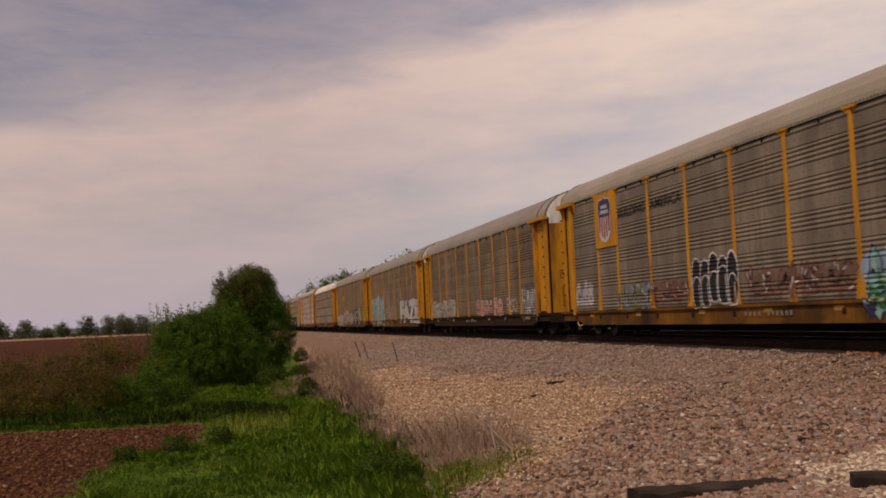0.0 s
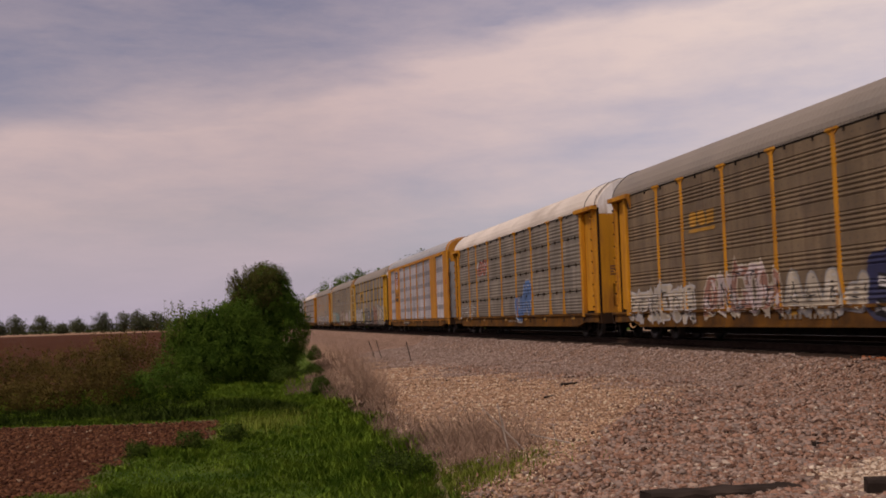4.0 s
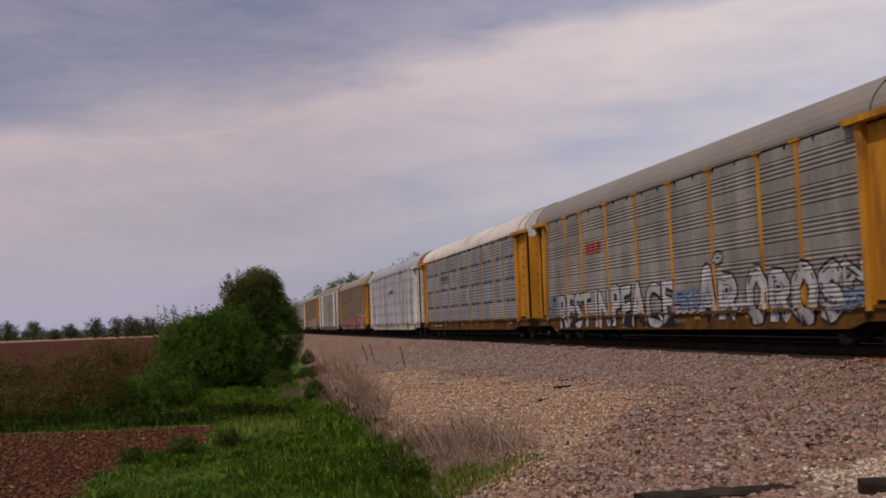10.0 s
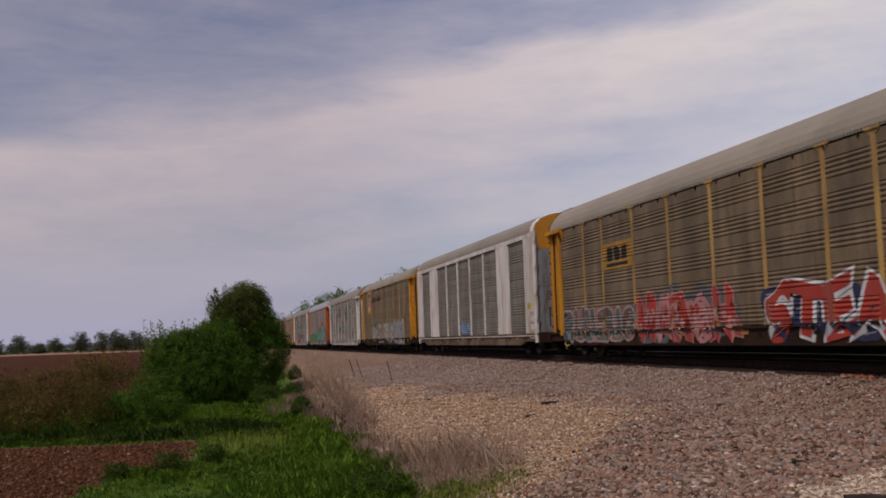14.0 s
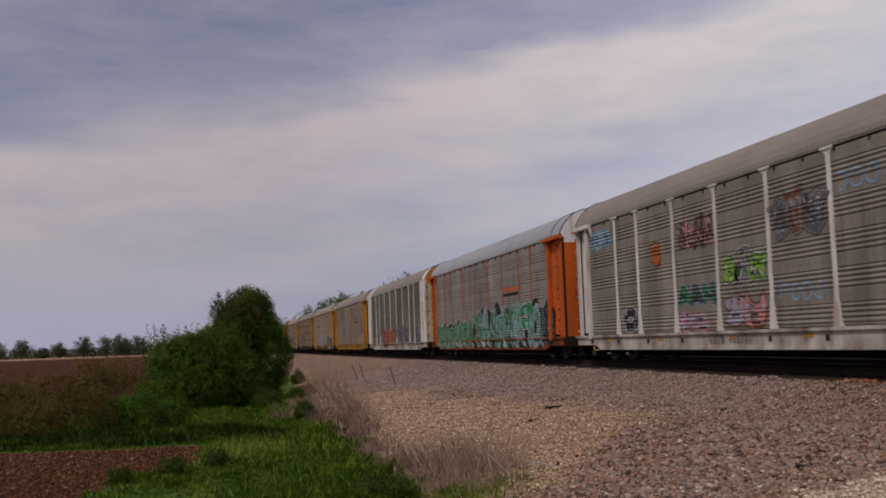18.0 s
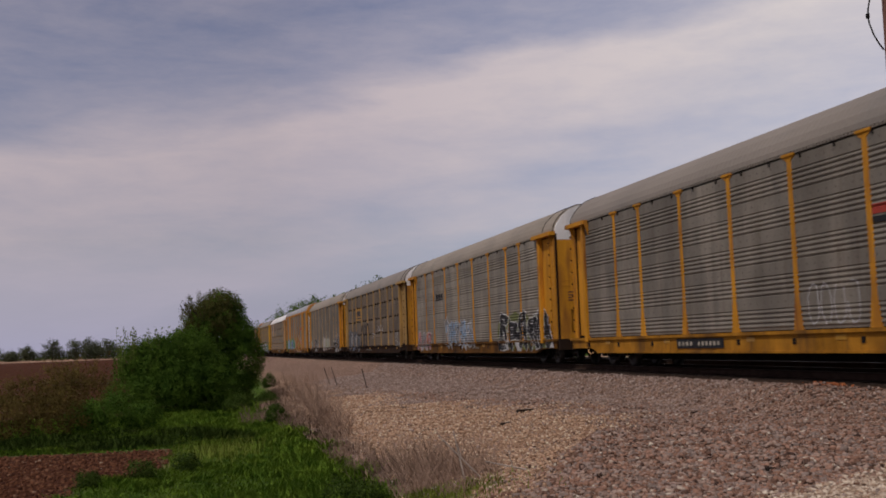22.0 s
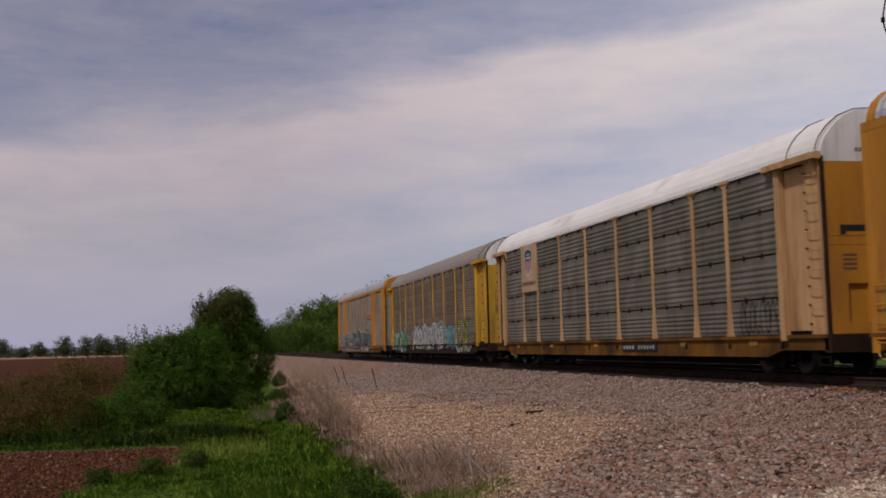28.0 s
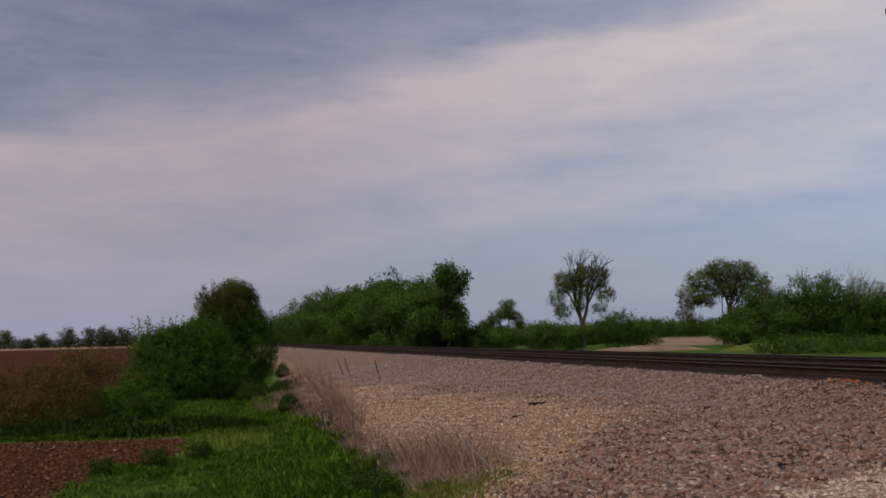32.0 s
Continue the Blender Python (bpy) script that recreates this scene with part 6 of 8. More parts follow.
def ground_z(x, y):
    x, y = np.asarray(x, float), np.asarray(y, float)
    t = toe(y)
    k = np.clip((x - t) / (11.2 - t), 0, 1)
    bank = -1.60 + 0.82 * k ** 0.9
    bank = bank + (smooth(11.2, 12.5, x)) * 0.60
    near = smooth(19, 11, y) * smooth(1.6, 4.2, x) * (1 - smooth(10.8, 12.0, x))
    bank = bank * (1 - near) + near * (-0.72 + 0.04 * (x - 6))
    bank = bank + 0.42 * np.exp(-(((x - 7.2) / 2.6) ** 2 + ((y - 15.2) / 3.2) ** 2))
    lip = np.interp(x, [3.9, 4.8, 7.45, 8.9, 11], [11.6, 14.2, 20.0, 22.0, 24.0]) - 1.1
    bank = bank + 0.20 * np.exp(-((y - lip) / 0.9) ** 2) * smooth(4.0, 5.2, x) * smooth(9.6, 8.0, x)
    left = -1.60 + 0.05 * wave(x, y, 0.35, 1) - 0.16 * np.exp(-((x - t + 1.8) / 1.3) ** 2)
    z = np.where(x > t, bank, left)
    z = np.where(x >= 12.5, -0.20 + 0 * z, z)
    far = -0.20 - 1.15 * smooth(21.6, 24.5, x)
    z = np.where(x > 21.6, far, z)
    d = np.hypot(x, y)
    z = z + np.where((x < t) | (x > 26), 0.10 * wave(x, y, 0.045, 2) * smooth(30, 140, d), 0)
    z = z + np.where(x < t, 0.0030 * np.clip(d - 120, 0, 700), 0) + np.where(x > 24, 0.0016 * np.clip(d - 150, 0, 500), 0)
    z = z + np.where((x > t) & (x < 12.4), 0.028 * wave(x, y, 2.1, 3) + 0.02 * wave(x, y, 4.7, 5), 0)
    return z


def ground_zone(x, y):
    """Red: tan fine gravel, green: grass, blue: ploughed soil; none: grey-pink ballast."""
    n = 0.6 * wave(x, y, 0.8, 4) + 0.45 * wave(x, y, 2.3, 7) + 0.25 * wave(x, y, 5.1, 9)
    t = toe(y)
    top = np.interp(y, [20, 24, 28, 34, 40, 48, 80, 140], [9.0, 10.2, 10.2, 9.0, 8.1, 7.6, 7.9, 8.4])
    front = np.interp(x, [3.9, 4.8, 7.45, 8.9, 11], [11.6, 14.2, 20.0, 22.0, 24.0])
    tan = smooth(-0.5, 0.9, (x - t)) * (1 - smooth(-1.3, 0.9, x + 0.9 * n - top)) * smooth(-1.5, 1.3, y + 1.0 * n - front)
    cream = smooth(5.0, 5.9, x + 0.2 * n) * smooth(0.5, -0.3, y - 10.15 - 0.35 * (x - 5.9) + 0.25 * n) * smooth(12, 10, x)
    tan = np.maximum(tan, cream)
    grass = smooth(0.5, -0.3, x - t + 0.25 * n)
    edge = np.interp(y, [18, 22, 23.3, 24.2, 26.5, 29.3], [-2.3, -2.3, -2.0, -1.2, -0.6, -0.3])
    soil_near = smooth(0.3, -0.3, x - edge + 0.3 * n) * smooth(17.0, 18.5, y + n * 0.8) * smooth(31.0, 30.0, y + 0.2 * n)
    soil_far = smooth(-1.5, -3.5, x + n - 0.02 * y) * smooth(44, 50, y + n) * smooth(440, 425, y)
    beyond = smooth(22.5, 24.5, x)
    patch = smooth(30, 34, x + n) * smooth(140, 155, y) * smooth(330, 290, y) * smooth(0.405, 0.43, x / np.maximum(y, 1)) * smooth(0.515, 0.495, x / np.maximum(y, 1))
    soil = np.clip(soil_near + soil_far, 0, 1)
    grass = np.clip(np.maximum(grass, beyond) - soil - patch, 0, 1)
    stubble = smooth(425, 440, y) * smooth(640, 600, y) * smooth(0, -10, x)
    grass = grass * (1 - stubble)
    tan = np.maximum(tan, np.maximum(0.75 * patch, stubble))
    return np.clip(tan * (1 - grass) * (1 - soil), 0, 1), grass, soil


def steps(*spans):
    out = []
    for a, b, d in spans:
        out += list(np.arange(a, b, d))
    return np.array(out + [spans[-1][1]])


GX = steps((-2600, -600, 250), (-600, -120, 40), (-120, -24, 6), (-24, -8, 0.8), (-8, 13, 0.22), (13, 26, 0.6), (26, 120, 6), (120, 600, 40), (600, 2600, 250))
GY = steps((-2600, -600, 250), (-600, -60, 30), (-60, 4, 4), (4, 8, 0.6), (8, 36, 0.24), (36, 70, 0.8), (70, 240, 5), (240, 900, 40), (900, 2900, 250))
gx, gy = np.meshgrid(GX, GY)
gz = ground_z(gx, gy)
nx, ny = len(GX), len(GY)
gi = np.arange(nx * ny).reshape(ny, nx)
quads = np.stack([gi[:-1, :-1], gi[:-1, 1:], gi[1:, 1:], gi[1:, :-1]], -1).reshape(-1, 4)
g_me = bpy.data.meshes.new("ground")
g_me.from_pydata(np.stack([gx, gy, gz], -1).reshape(-1, 3).tolist(), [], quads.tolist())
g_me.polygons.foreach_set("use_smooth", [True] * len(g_me.polygons))
att = g_me.color_attributes.new("zone", "FLOAT_COLOR", "POINT")
zr, zg, zb = ground_zone(gx, gy)
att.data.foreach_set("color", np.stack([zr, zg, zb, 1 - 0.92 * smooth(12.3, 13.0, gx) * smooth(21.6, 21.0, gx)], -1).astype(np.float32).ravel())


def ground_material():
    m = bpy.data.materials.new("ground_cover")
    m.use_nodes = True
    n, l = m.node_tree.nodes, m.node_tree.links
    bsdf = n["Principled BSDF"]
    bsdf.inputs["Roughness"].default_value = 0.95
    bsdf.inputs["Specular IOR Level"].default_value = 0.04
    tc = n.new("ShaderNodeTexCoord")

    def noise_n(sc, det=5, rough=0.6):
        t = n.new("ShaderNodeTexNoise")
        t.inputs["Scale"].default_value, t.inputs["Detail"].default_value, t.inputs["Roughness"].default_value = sc, det, rough
        l.new(tc.outputs["Object"], t.inputs["Vector"])
        return t.outputs[0]

    def ramp(fac, stops):
        r = n.new("ShaderNodeValToRGB")
        while len(r.color_ramp.elements) < len(stops):
            r.color_ramp.elements.new(0.5)
        for e, (p, c) in zip(r.color_ramp.elements, stops):
            e.position, e.color = p, (*c, 1)
        l.new(fac, r.inputs[0])
        return r.outputs[0]

    def cells(sc):
        v = n.new("ShaderNodeTexVoronoi")
        v.inputs["Scale"].default_value = sc
        l.new(tc.outputs["Object"], v.inputs["Vector"])
        return v

    def mix(fac, a, b, blend="MIX"):
        x = n.new("ShaderNodeMix")
        x.data_type, x.blend_type = "RGBA", blend
        for k, v in ((0, fac), (6, a), (7, b)):
            if isinstance(v, (int, float)):
                x.inputs[k].default_value = v
            else:
                l.new(v, x.inputs[k])
        return x.outputs[2]
    v1 = cells(24.0)
    v2 = cells(40.0)
    sep1 = n.new("ShaderNodeSeparateColor")
    l.new(v1.outputs["Color"], sep1.inputs[0])
    sep2 = n.new("ShaderNodeSeparateColor")
    l.new(v2.outputs["Color"], sep2.inputs[0])
    ballast = ramp(sep1.outputs[0], [(0.0, (0.09, 0.052, 0.036)), (0.35, (0.225, 0.138, 0.096)), (0.7, (0.325, 0.215, 0.160)), (1.0, (0.44, 0.32, 0.255))])
    tan = ramp(sep2.outputs[0], [(0.0, (0.17, 0.10, 0.06)), (0.4, (0.33, 0.205, 0.130)), (0.8, (0.43, 0.285, 0.19)), (1.0, (0.58, 0.44, 0.32))])
    grass = ramp(noise_n(0.9), [(0.3, (0.038, 0.080, 0.011)), (0.5, (0.070, 0.125, 0.018)), (0.7, (0.12, 0.17, 0.030))])
    soil = ramp(noise_n(1.6, 7, 0.7), [(0.3, (0.044, 0.017, 0.009)), (0.55, (0.086, 0.033, 0.017)), (0.75, (0.14, 0.058, 0.031))])
    large = ramp(noise_n(0.35, 4), [(0.3, (0.78, 0.78, 0.78)), (0.7, (1.0, 1.0, 1.0))])
    zone = n.new("ShaderNodeVertexColor")
    zone.layer_name = "zone"
    sz = n.new("ShaderNodeSeparateColor")
    l.new(zone.outputs[0], sz.inputs[0])
    col = mix(sz.outputs[0], ballast, tan)
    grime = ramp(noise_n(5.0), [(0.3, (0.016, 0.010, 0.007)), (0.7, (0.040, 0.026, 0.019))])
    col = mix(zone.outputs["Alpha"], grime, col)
    col = mix(sz.outputs[2], col, soil)
    col = mix(sz.outputs[1], col, grass)
    col = mix(1.0, col, large, "MULTIPLY")
    l.new(col, bsdf.inputs["Base Color"])
    b = n.new("ShaderNodeBump")
    b.inputs["Strength"].default_value, b.inputs["Distance"].default_value = 0.8, 0.05
    l.new(v1.outputs["Distance"], b.inputs["Height"])
    l.new(b.outputs[0], bsdf.inputs["Normal"])
    return m


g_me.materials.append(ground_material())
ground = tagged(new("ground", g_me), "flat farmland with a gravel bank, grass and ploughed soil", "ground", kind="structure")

# ---------------------------------------------------------------- tracks
M_RAIL = material("rusty_rail_side", (0.046, 0.029, 0.022), 0.95, 0.0, 0.7, 1.3, 3, 40)
M_HEAD = material("worn_rail_head", (0.085, 0.070, 0.060), 0.55, 0.7, 0.8, 1.1, 2, 40, bump=0.03)
M_TIE = material("creosoted_tie_wood", (0.040, 0.030, 0.025), 0.95, 0, 0.6, 1.6, 3, 50, (0.06, 0.045, 0.036), 0.3, tint=0.3)
for dull in (M_RAIL, M_TIE):
    dull.node_tree.nodes["Principled BSDF"].inputs["Specular IOR Level"].default_value = 0.05
for cx, lab in ((TRACK_X, "near"), (TRACK_2, "far")):
    track = tagged(new("railway_track"), "straight railway track of steel rails on dark wooden ties", "railway track", kind="structure")
    for s in (-0.755, 0.755):
        b = Build()
        ring = [(-0.076, -0.185), (0.076, -0.185), (0.076, -0.170), (0.014, -0.150), (0.010, -0.045), (0.037, -0.035), (0.037, -0.006), (0.030, 0.0), (-0.030, 0.0), (-0.037, -0.006), (-0.037, -0.035), (-0.010, -0.045), (-0.014, -0.150), (-0.076, -0.170)]
        k = len(ring)
        ya, yb = -900.0, 1500.0
        b.v += [(cx + s + x, ya, z) for x, z in ring] + [(cx + s + x, yb, z) for x, z in ring]
        for i in range(k):
            b.f.append((i, k + i, k + (i + 1) % k, (i + 1) % k))
            b.m.append(1 if i in (6, 7, 8) else 0)
        part("rail", b.mesh("rail", [M_RAIL, M_HEAD]), track)

    def tie_mesh():
        return Build().box(-1.3, 1.3, -0.115, 0.115, -0.36, -0.178, c=0.012).mesh("tie", [M_TIE])
    rng = random.Random(5)
    first, last = (8.0, 88.0) if cx == TRACK_X else (14.0, 90.0)
    y = first
    while y < last:
        part("tie", shared("tie", tie_mesh), track, at=pose(cx + rng.uniform(-0.03, 0.03), y, rng.uniform(-0.006, 0.006), 0, 0, rng.uniform(-0.8, 0.8)))
        y += 0.52
    b = Build()
    for ya, yb in ((-60.0, first), (last, 420.0)):
        y = ya
        while y < yb:
            b.box(cx - 1.3, cx + 1.3, y - 0.115, y + 0.115, -0.36, -0.18)
            y += 0.52
    tagged(part("distant_ties", b.mesh("distant_ties", [M_TIE]), track), kind="stuff")


# ---------------------------------------------------------------- plants, stones and small things
def leafy(name, dark, light, back=0.4, each=0.16, patch=0.9):
    """Leaves: tone by leaf and by cluster, some light passing through."""
    m = bpy.data.materials.new(name)
    m.use_nodes = True
    n, l = m.node_tree.nodes, m.node_tree.links
    bsdf, out = n["Principled BSDF"], n["Material Output"]
    bsdf.inputs["Roughness"].default_value = 0.65
    bsdf.inputs["Specular IOR Level"].default_value = 0.08
    geo = n.new("ShaderNodeNewGeometry")
    tc = n.new("ShaderNodeTexCoord")
    t = n.new("ShaderNodeTexNoise")
    t.inputs["Scale"].default_value, t.inputs["Detail"].default_value = patch, 3
    l.new(tc.outputs["Object"], t.inputs["Vector"])
    ad = n.new("ShaderNodeMath")
    ad.operation = "MULTIPLY_ADD"
    l.new(geo.outputs["Random Per Island"], ad.inputs[0])
    ad.inputs[1].default_value = each
    l.new(t.outputs[0], ad.inputs[2])
    r = n.new("ShaderNodeValToRGB")
    r.color_ramp.elements[0].position, r.color_ramp.elements[0].color = 0.36, (*dark, 1)
    r.color_ramp.elements[1].position, r.color_ramp.elements[1].color = 0.76, (*light, 1)
    l.new(ad.outputs[0], r.inputs[0])
    l.new(r.outputs[0], bsdf.inputs["Base Color"])
    tr = n.new("ShaderNodeBsdfTranslucent")
    l.new(r.outputs[0], tr.inputs[0])
    mx = n.new("ShaderNodeMixShader")
    mx.inputs[0].default_value = back
    l.new(bsdf.outputs[0], mx.inputs[1])
    l.new(tr.outputs[0], mx.inputs[2])
    l.new(mx.outputs[0], out.inputs[0])
    return m


def pebbly(name, stops):
    """Loose stones, each its own tone."""
    m = bpy.data.materials.new(name)
    m.use_nodes = True
    n, l = m.node_tree.nodes, m.node_tree.links
    bsdf = n["Principled BSDF"]
    bsdf.inputs["Roughness"].default_value = 0.95
    bsdf.inputs["Specular IOR Level"].default_value = 0.12
    geo = n.new("ShaderNodeNewGeometry")
    r = n.new("ShaderNodeValToRGB")
    while len(r.color_ramp.elements) < len(stops):
        r.color_ramp.elements.new(0.5)
    for e, (p, c) in zip(r.color_ramp.elements, stops):
        e.position, e.color = p, (*c, 1)
    l.new(geo.outputs["Random Per Island"], r.inputs[0])
    tc = n.new("ShaderNodeTexCoord")
    t = n.new("ShaderNodeTexNoise")
    t.inputs["Scale"].default_value, t.inputs["Detail"].default_value = 45.0, 4
    l.new(tc.outputs["Object"], t.inputs["Vector"])
    mx = n.new("ShaderNodeMix")
    mx.data_type, mx.blend_type = "RGBA", "MULTIPLY"
    mx.inputs[0].default_value = 0.6
    l.new(r.outputs[0], mx.inputs[6])
    l.new(t.outputs[0], mx.inputs[7])
    l.new(mx.outputs[2], bsdf.inputs["Base Color"])
    return m


M_LEAF = leafy("bush_leaves", (0.042, 0.092, 0.013), (0.122, 0.205, 0.030))
M_LEAF_2 = leafy("tree_leaves", (0.038, 0.080, 0.013), (0.110, 0.170, 0.030))
M_LEAF_Y = leafy("olive_young_leaves", (0.060, 0.088, 0.018), (0.160, 0.190, 0.050))
M_LEAF_P = leafy("pale_grey_green_young_leaves", (0.15, 0.165, 0.10), (0.26, 0.28, 0.19))
M_LEAF_B = leafy("dark_bush_leaves", (0.030, 0.074, 0.009), (0.100, 0.178, 0.022))
M_LEAF_T = leafy("brownish_green_leaves", (0.045, 0.050, 0.011), (0.115, 0.110, 0.030))
# distance haze is mixed into this leaf colour, paler and greyer
M_LEAF_F = leafy("hazed_olive_leaves", (0.072, 0.086, 0.050), (0.128, 0.145, 0.080))
M_SCRUB = leafy("brown_olive_scrub_leaves", (0.066, 0.051, 0.013), (0.166, 0.118, 0.034))
M_WEED = leafy("dark_weed_leaves", (0.032, 0.064, 0.010), (0.078, 0.118, 0.020))
M_GRASS = leafy("grass_blades", (0.100, 0.222, 0.024), (0.325, 0.485, 0.056), 0.5, 0.12, 1.7)
M_GRASS_L = leafy("pale_grass_blades", (0.16, 0.21, 0.028), (0.30, 0.36, 0.07), 0.5)
M_DRY = leafy("dry_pinkish_brown_stems", (0.18, 0.118, 0.088), (0.42, 0.285, 0.205), 0.2)
M_BARK = material("grey_brown_bark", (0.060, 0.043, 0.031), 0.9, 0, 0.6, 1.3, 3, 30, stretch=(1, 1, 0.2), bump=0.4)
M_STONE = pebbly("ballast_stone", [(0.0, (0.085, 0.052, 0.040)), (0.22, (0.30, 0.165, 0.112)), (0.45, (0.47, 0.275, 0.195)), (0.60, (0.235, 0.180, 0.152)), (0.78, (0.40, 0.30, 0.25)), (0.96, (0.50, 0.345, 0.265)), (1.0, (0.76, 0.67, 0.54))])
M_STONE_T = pebbly("tan_gravel_stone", [(0.0, (0.246, 0.134, 0.078)), (0.35, (0.515, 0.319, 0.202)), (0.8, (0.717, 0.482, 0.314)), (1.0, (0.950, 0.818, 0.605))])
M_STONE_G = pebbly("grey_ballast_stone", [(0.0, (0.21, 0.145, 0.118)), (0.4, (0.36, 0.258, 0.213)), (0.8, (0.46, 0.345, 0.288)), (1.0, (0.60, 0.49, 0.41))])
M_STONE_O = pebbly("rust_stained_stone", [(0.0, (0.22, 0.07, 0.03)), (1.0, (0.50, 0.17, 0.07))])
M_STONE_C = pebbly("cream_gravel_stone", [(0.0, (0.28, 0.19, 0.13)), (0.4, (0.52, 0.38, 0.27)), (1.0, (0.90, 0.76, 0.60))])
M_CLOD = pebbly("soil_clod", [(0.0, (0.058, 0.020, 0.011)), (0.75, (0.20, 0.084, 0.043)), (0.99, (0.20, 0.100, 0.056)), (1.0, (0.42, 0.30, 0.21))])


def quick_mesh(name, verts, tris, mat, normals=None):
    me = bpy.data.meshes.new(name)
    verts, tris = np.asarray(verts, np.float32), np.asarray(tris, np.int32)
    k = tris.shape[1]
    me.vertices.add(len(verts))
    me.vertices.foreach_set("co", verts.ravel())
    me.loops.add(tris.size)
    me.loops.foreach_set("vertex_index", tris.ravel())
    me.polygons.add(len(tris))
    me.polygons.foreach_set("loop_start", np.arange(0, tris.size, k, dtype=np.int32))
    me.update(calc_edges=True)
    me.materials.append(mat)
    if normals is not None:
        me.polygons.foreach_set("use_smooth", np.ones(len(tris), bool))
        me.normals_split_custom_set_from_vertices(normals)
    return me


RNG = np.random.default_rng(7)


def stones(name, label, pts, size, mat, sink=0.3):
    """Angular stones at pts (n, 3), twelve triangles each, half sunk in the ground."""
    n = len(pts)
    cube = np.array([(x, y, z) for z in (-1, 1) for y in (-1, 1) for x in (-1, 1)], float) * 0.5
    faces = np.array([(0, 2, 3), (0, 3, 1), (4, 5, 7), (4, 7, 6), (0, 1, 5), (0, 5, 4), (2, 6, 7), (2, 7, 3), (0, 4, 6), (0, 6, 2), (1, 3, 7), (1, 7, 5)])
    v = cube[None] + RNG.uniform(-0.26, 0.26, (n, 8, 3))
    v = v * (size[:, None, None] * RNG.uniform(0.65, 1.3, (n, 1, 3)))
    v[:, :, 2] *= 0.75
    a, b = RNG.uniform(0, 6.28, n), RNG.uniform(-0.7, 0.7, n)
    x, z = v[:, :, 0] * np.cos(b)[:, None] - v[:, :, 2] * np.sin(b)[:, None], v[:, :, 0] * np.sin(b)[:, None] + v[:, :, 2] * np.cos(b)[:, None]
    y = v[:, :, 1]
    v = np.stack([x * np.cos(a)[:, None] - y * np.sin(a)[:, None], x * np.sin(a)[:, None] + y * np.cos(a)[:, None], z], -1)
    v += pts[:, None, :]
    v[:, :, 2] += (size * sink * 0.5)[:, None]
    f = faces[None] + (np.arange(n) * 8)[:, None, None]
    ob = new(name, quick_mesh(name, v.reshape(-1, 3), f.reshape(-1, 3), mat))
    return tagged(ob, label, "stones", kind="stuff")


def scatter(n, x0, x1, y0, y1, near=1.0):
    """Random spots, denser towards the viewer."""
    y = y0 + (y1 - y0) * RNG.uniform(0, 1, n) ** near
    x = RNG.uniform(x0, x1, n)
    return x, y


# ballast and gravel
x, y = scatter(150000, 2.4, 12.45, 8.6, 70, 2.0)
tan, gr, so = ground_zone(x, y)
crest = np.exp(-((x - 0.25 * wave(x, y, 0.9, 2) - np.interp(y, [20, 24, 28, 34, 40, 48], [9.4, 10.4, 10.4, 9.3, 8.4, 7.9])) / 0.5) ** 2) * smooth(21, 24, y) * smooth(52, 44, y)
keep = (gr < 0.5) & (x > toe(y) + 0.1) & (RNG.uniform(0, 1, len(x)) > tan * (0.92 - 0.4 * crest))
x, y, crest = x[keep], y[keep], crest[keep]
size = RNG.uniform(0.018, 0.044, len(x)) * (1 + 0.012 * np.clip(y - 12, 0, 40))
red = y + 0.5 * wave(x, y, 0.8, 4) < np.interp(x, [3.9, 7.5, 9, 12.5], [16, 21.5, 24, 22]) + RNG.normal(0, 1.6, len(x))
red = red | (RNG.uniform(0, 1, len(x)) < 0.75 * crest)
size = np.where(red, size * np.interp(y, [9, 14, 20, 26], [1.2, 1.15, 1.1, 1.0]) * RNG.uniform(0.8, 1.25, len(x)), size)
stones("ballast_stones", "reddish brown crushed ballast stones on a low mound", np.stack([x, y, ground_z(x, y)], -1)[red], size[red], M_STONE)
stones("ballast_stones", "grey-pink crushed ballast stones on the bank", np.stack([x, y, ground_z(x, y)], -1)[~red], size[~red], M_STONE_G)
x, y = scatter(70000, 2.4, 11.6, 8.6, 48, 1.5)
tan, gr, so = ground_zone(x, y)
keep = (gr < 0.5) & (x > toe(y) + 0.1) & (RNG.uniform(0, 1, len(x)) < tan)
x, y = x[keep], y[keep]
size = RNG.uniform(0.016, 0.036, len(x)) * (1 + 0.02 * np.clip(y - 12, 0, 40))
stones("tan_gravel", "tan and cream loose gravel on the bank", np.stack([x, y, ground_z(x, y)], -1), size, M_STONE_T)
y = RNG.normal(20.6, 0.35, 150)
x = 12.45 + 0.24 * (y - 18.2) + RNG.normal(0, 0.10, 150)
stones("rust_stained_stones", "rust-orange stained stones at the track's edge", np.stack([x, y, ground_z(x, y)], -1), RNG.uniform(0.03, 0.06, 150), M_STONE_O)
x, y = scatter(16000, 4.8, 9.5, 8.4, 11.6, 1.0)
keep = (x + 0.1 * wave(x, y, 2.3, 7) > 5.35) & (y < 10.15 + 0.35 * (x - 5.9) + RNG.normal(0, 0.12, len(x)))
x, y = x[keep], y[keep]
stones("cream_gravel", "pale cream loose gravel beside the old timbers", np.stack([x, y, ground_z(x, y)], -1), RNG.uniform(0.02, 0.05, len(x)), M_STONE_C)
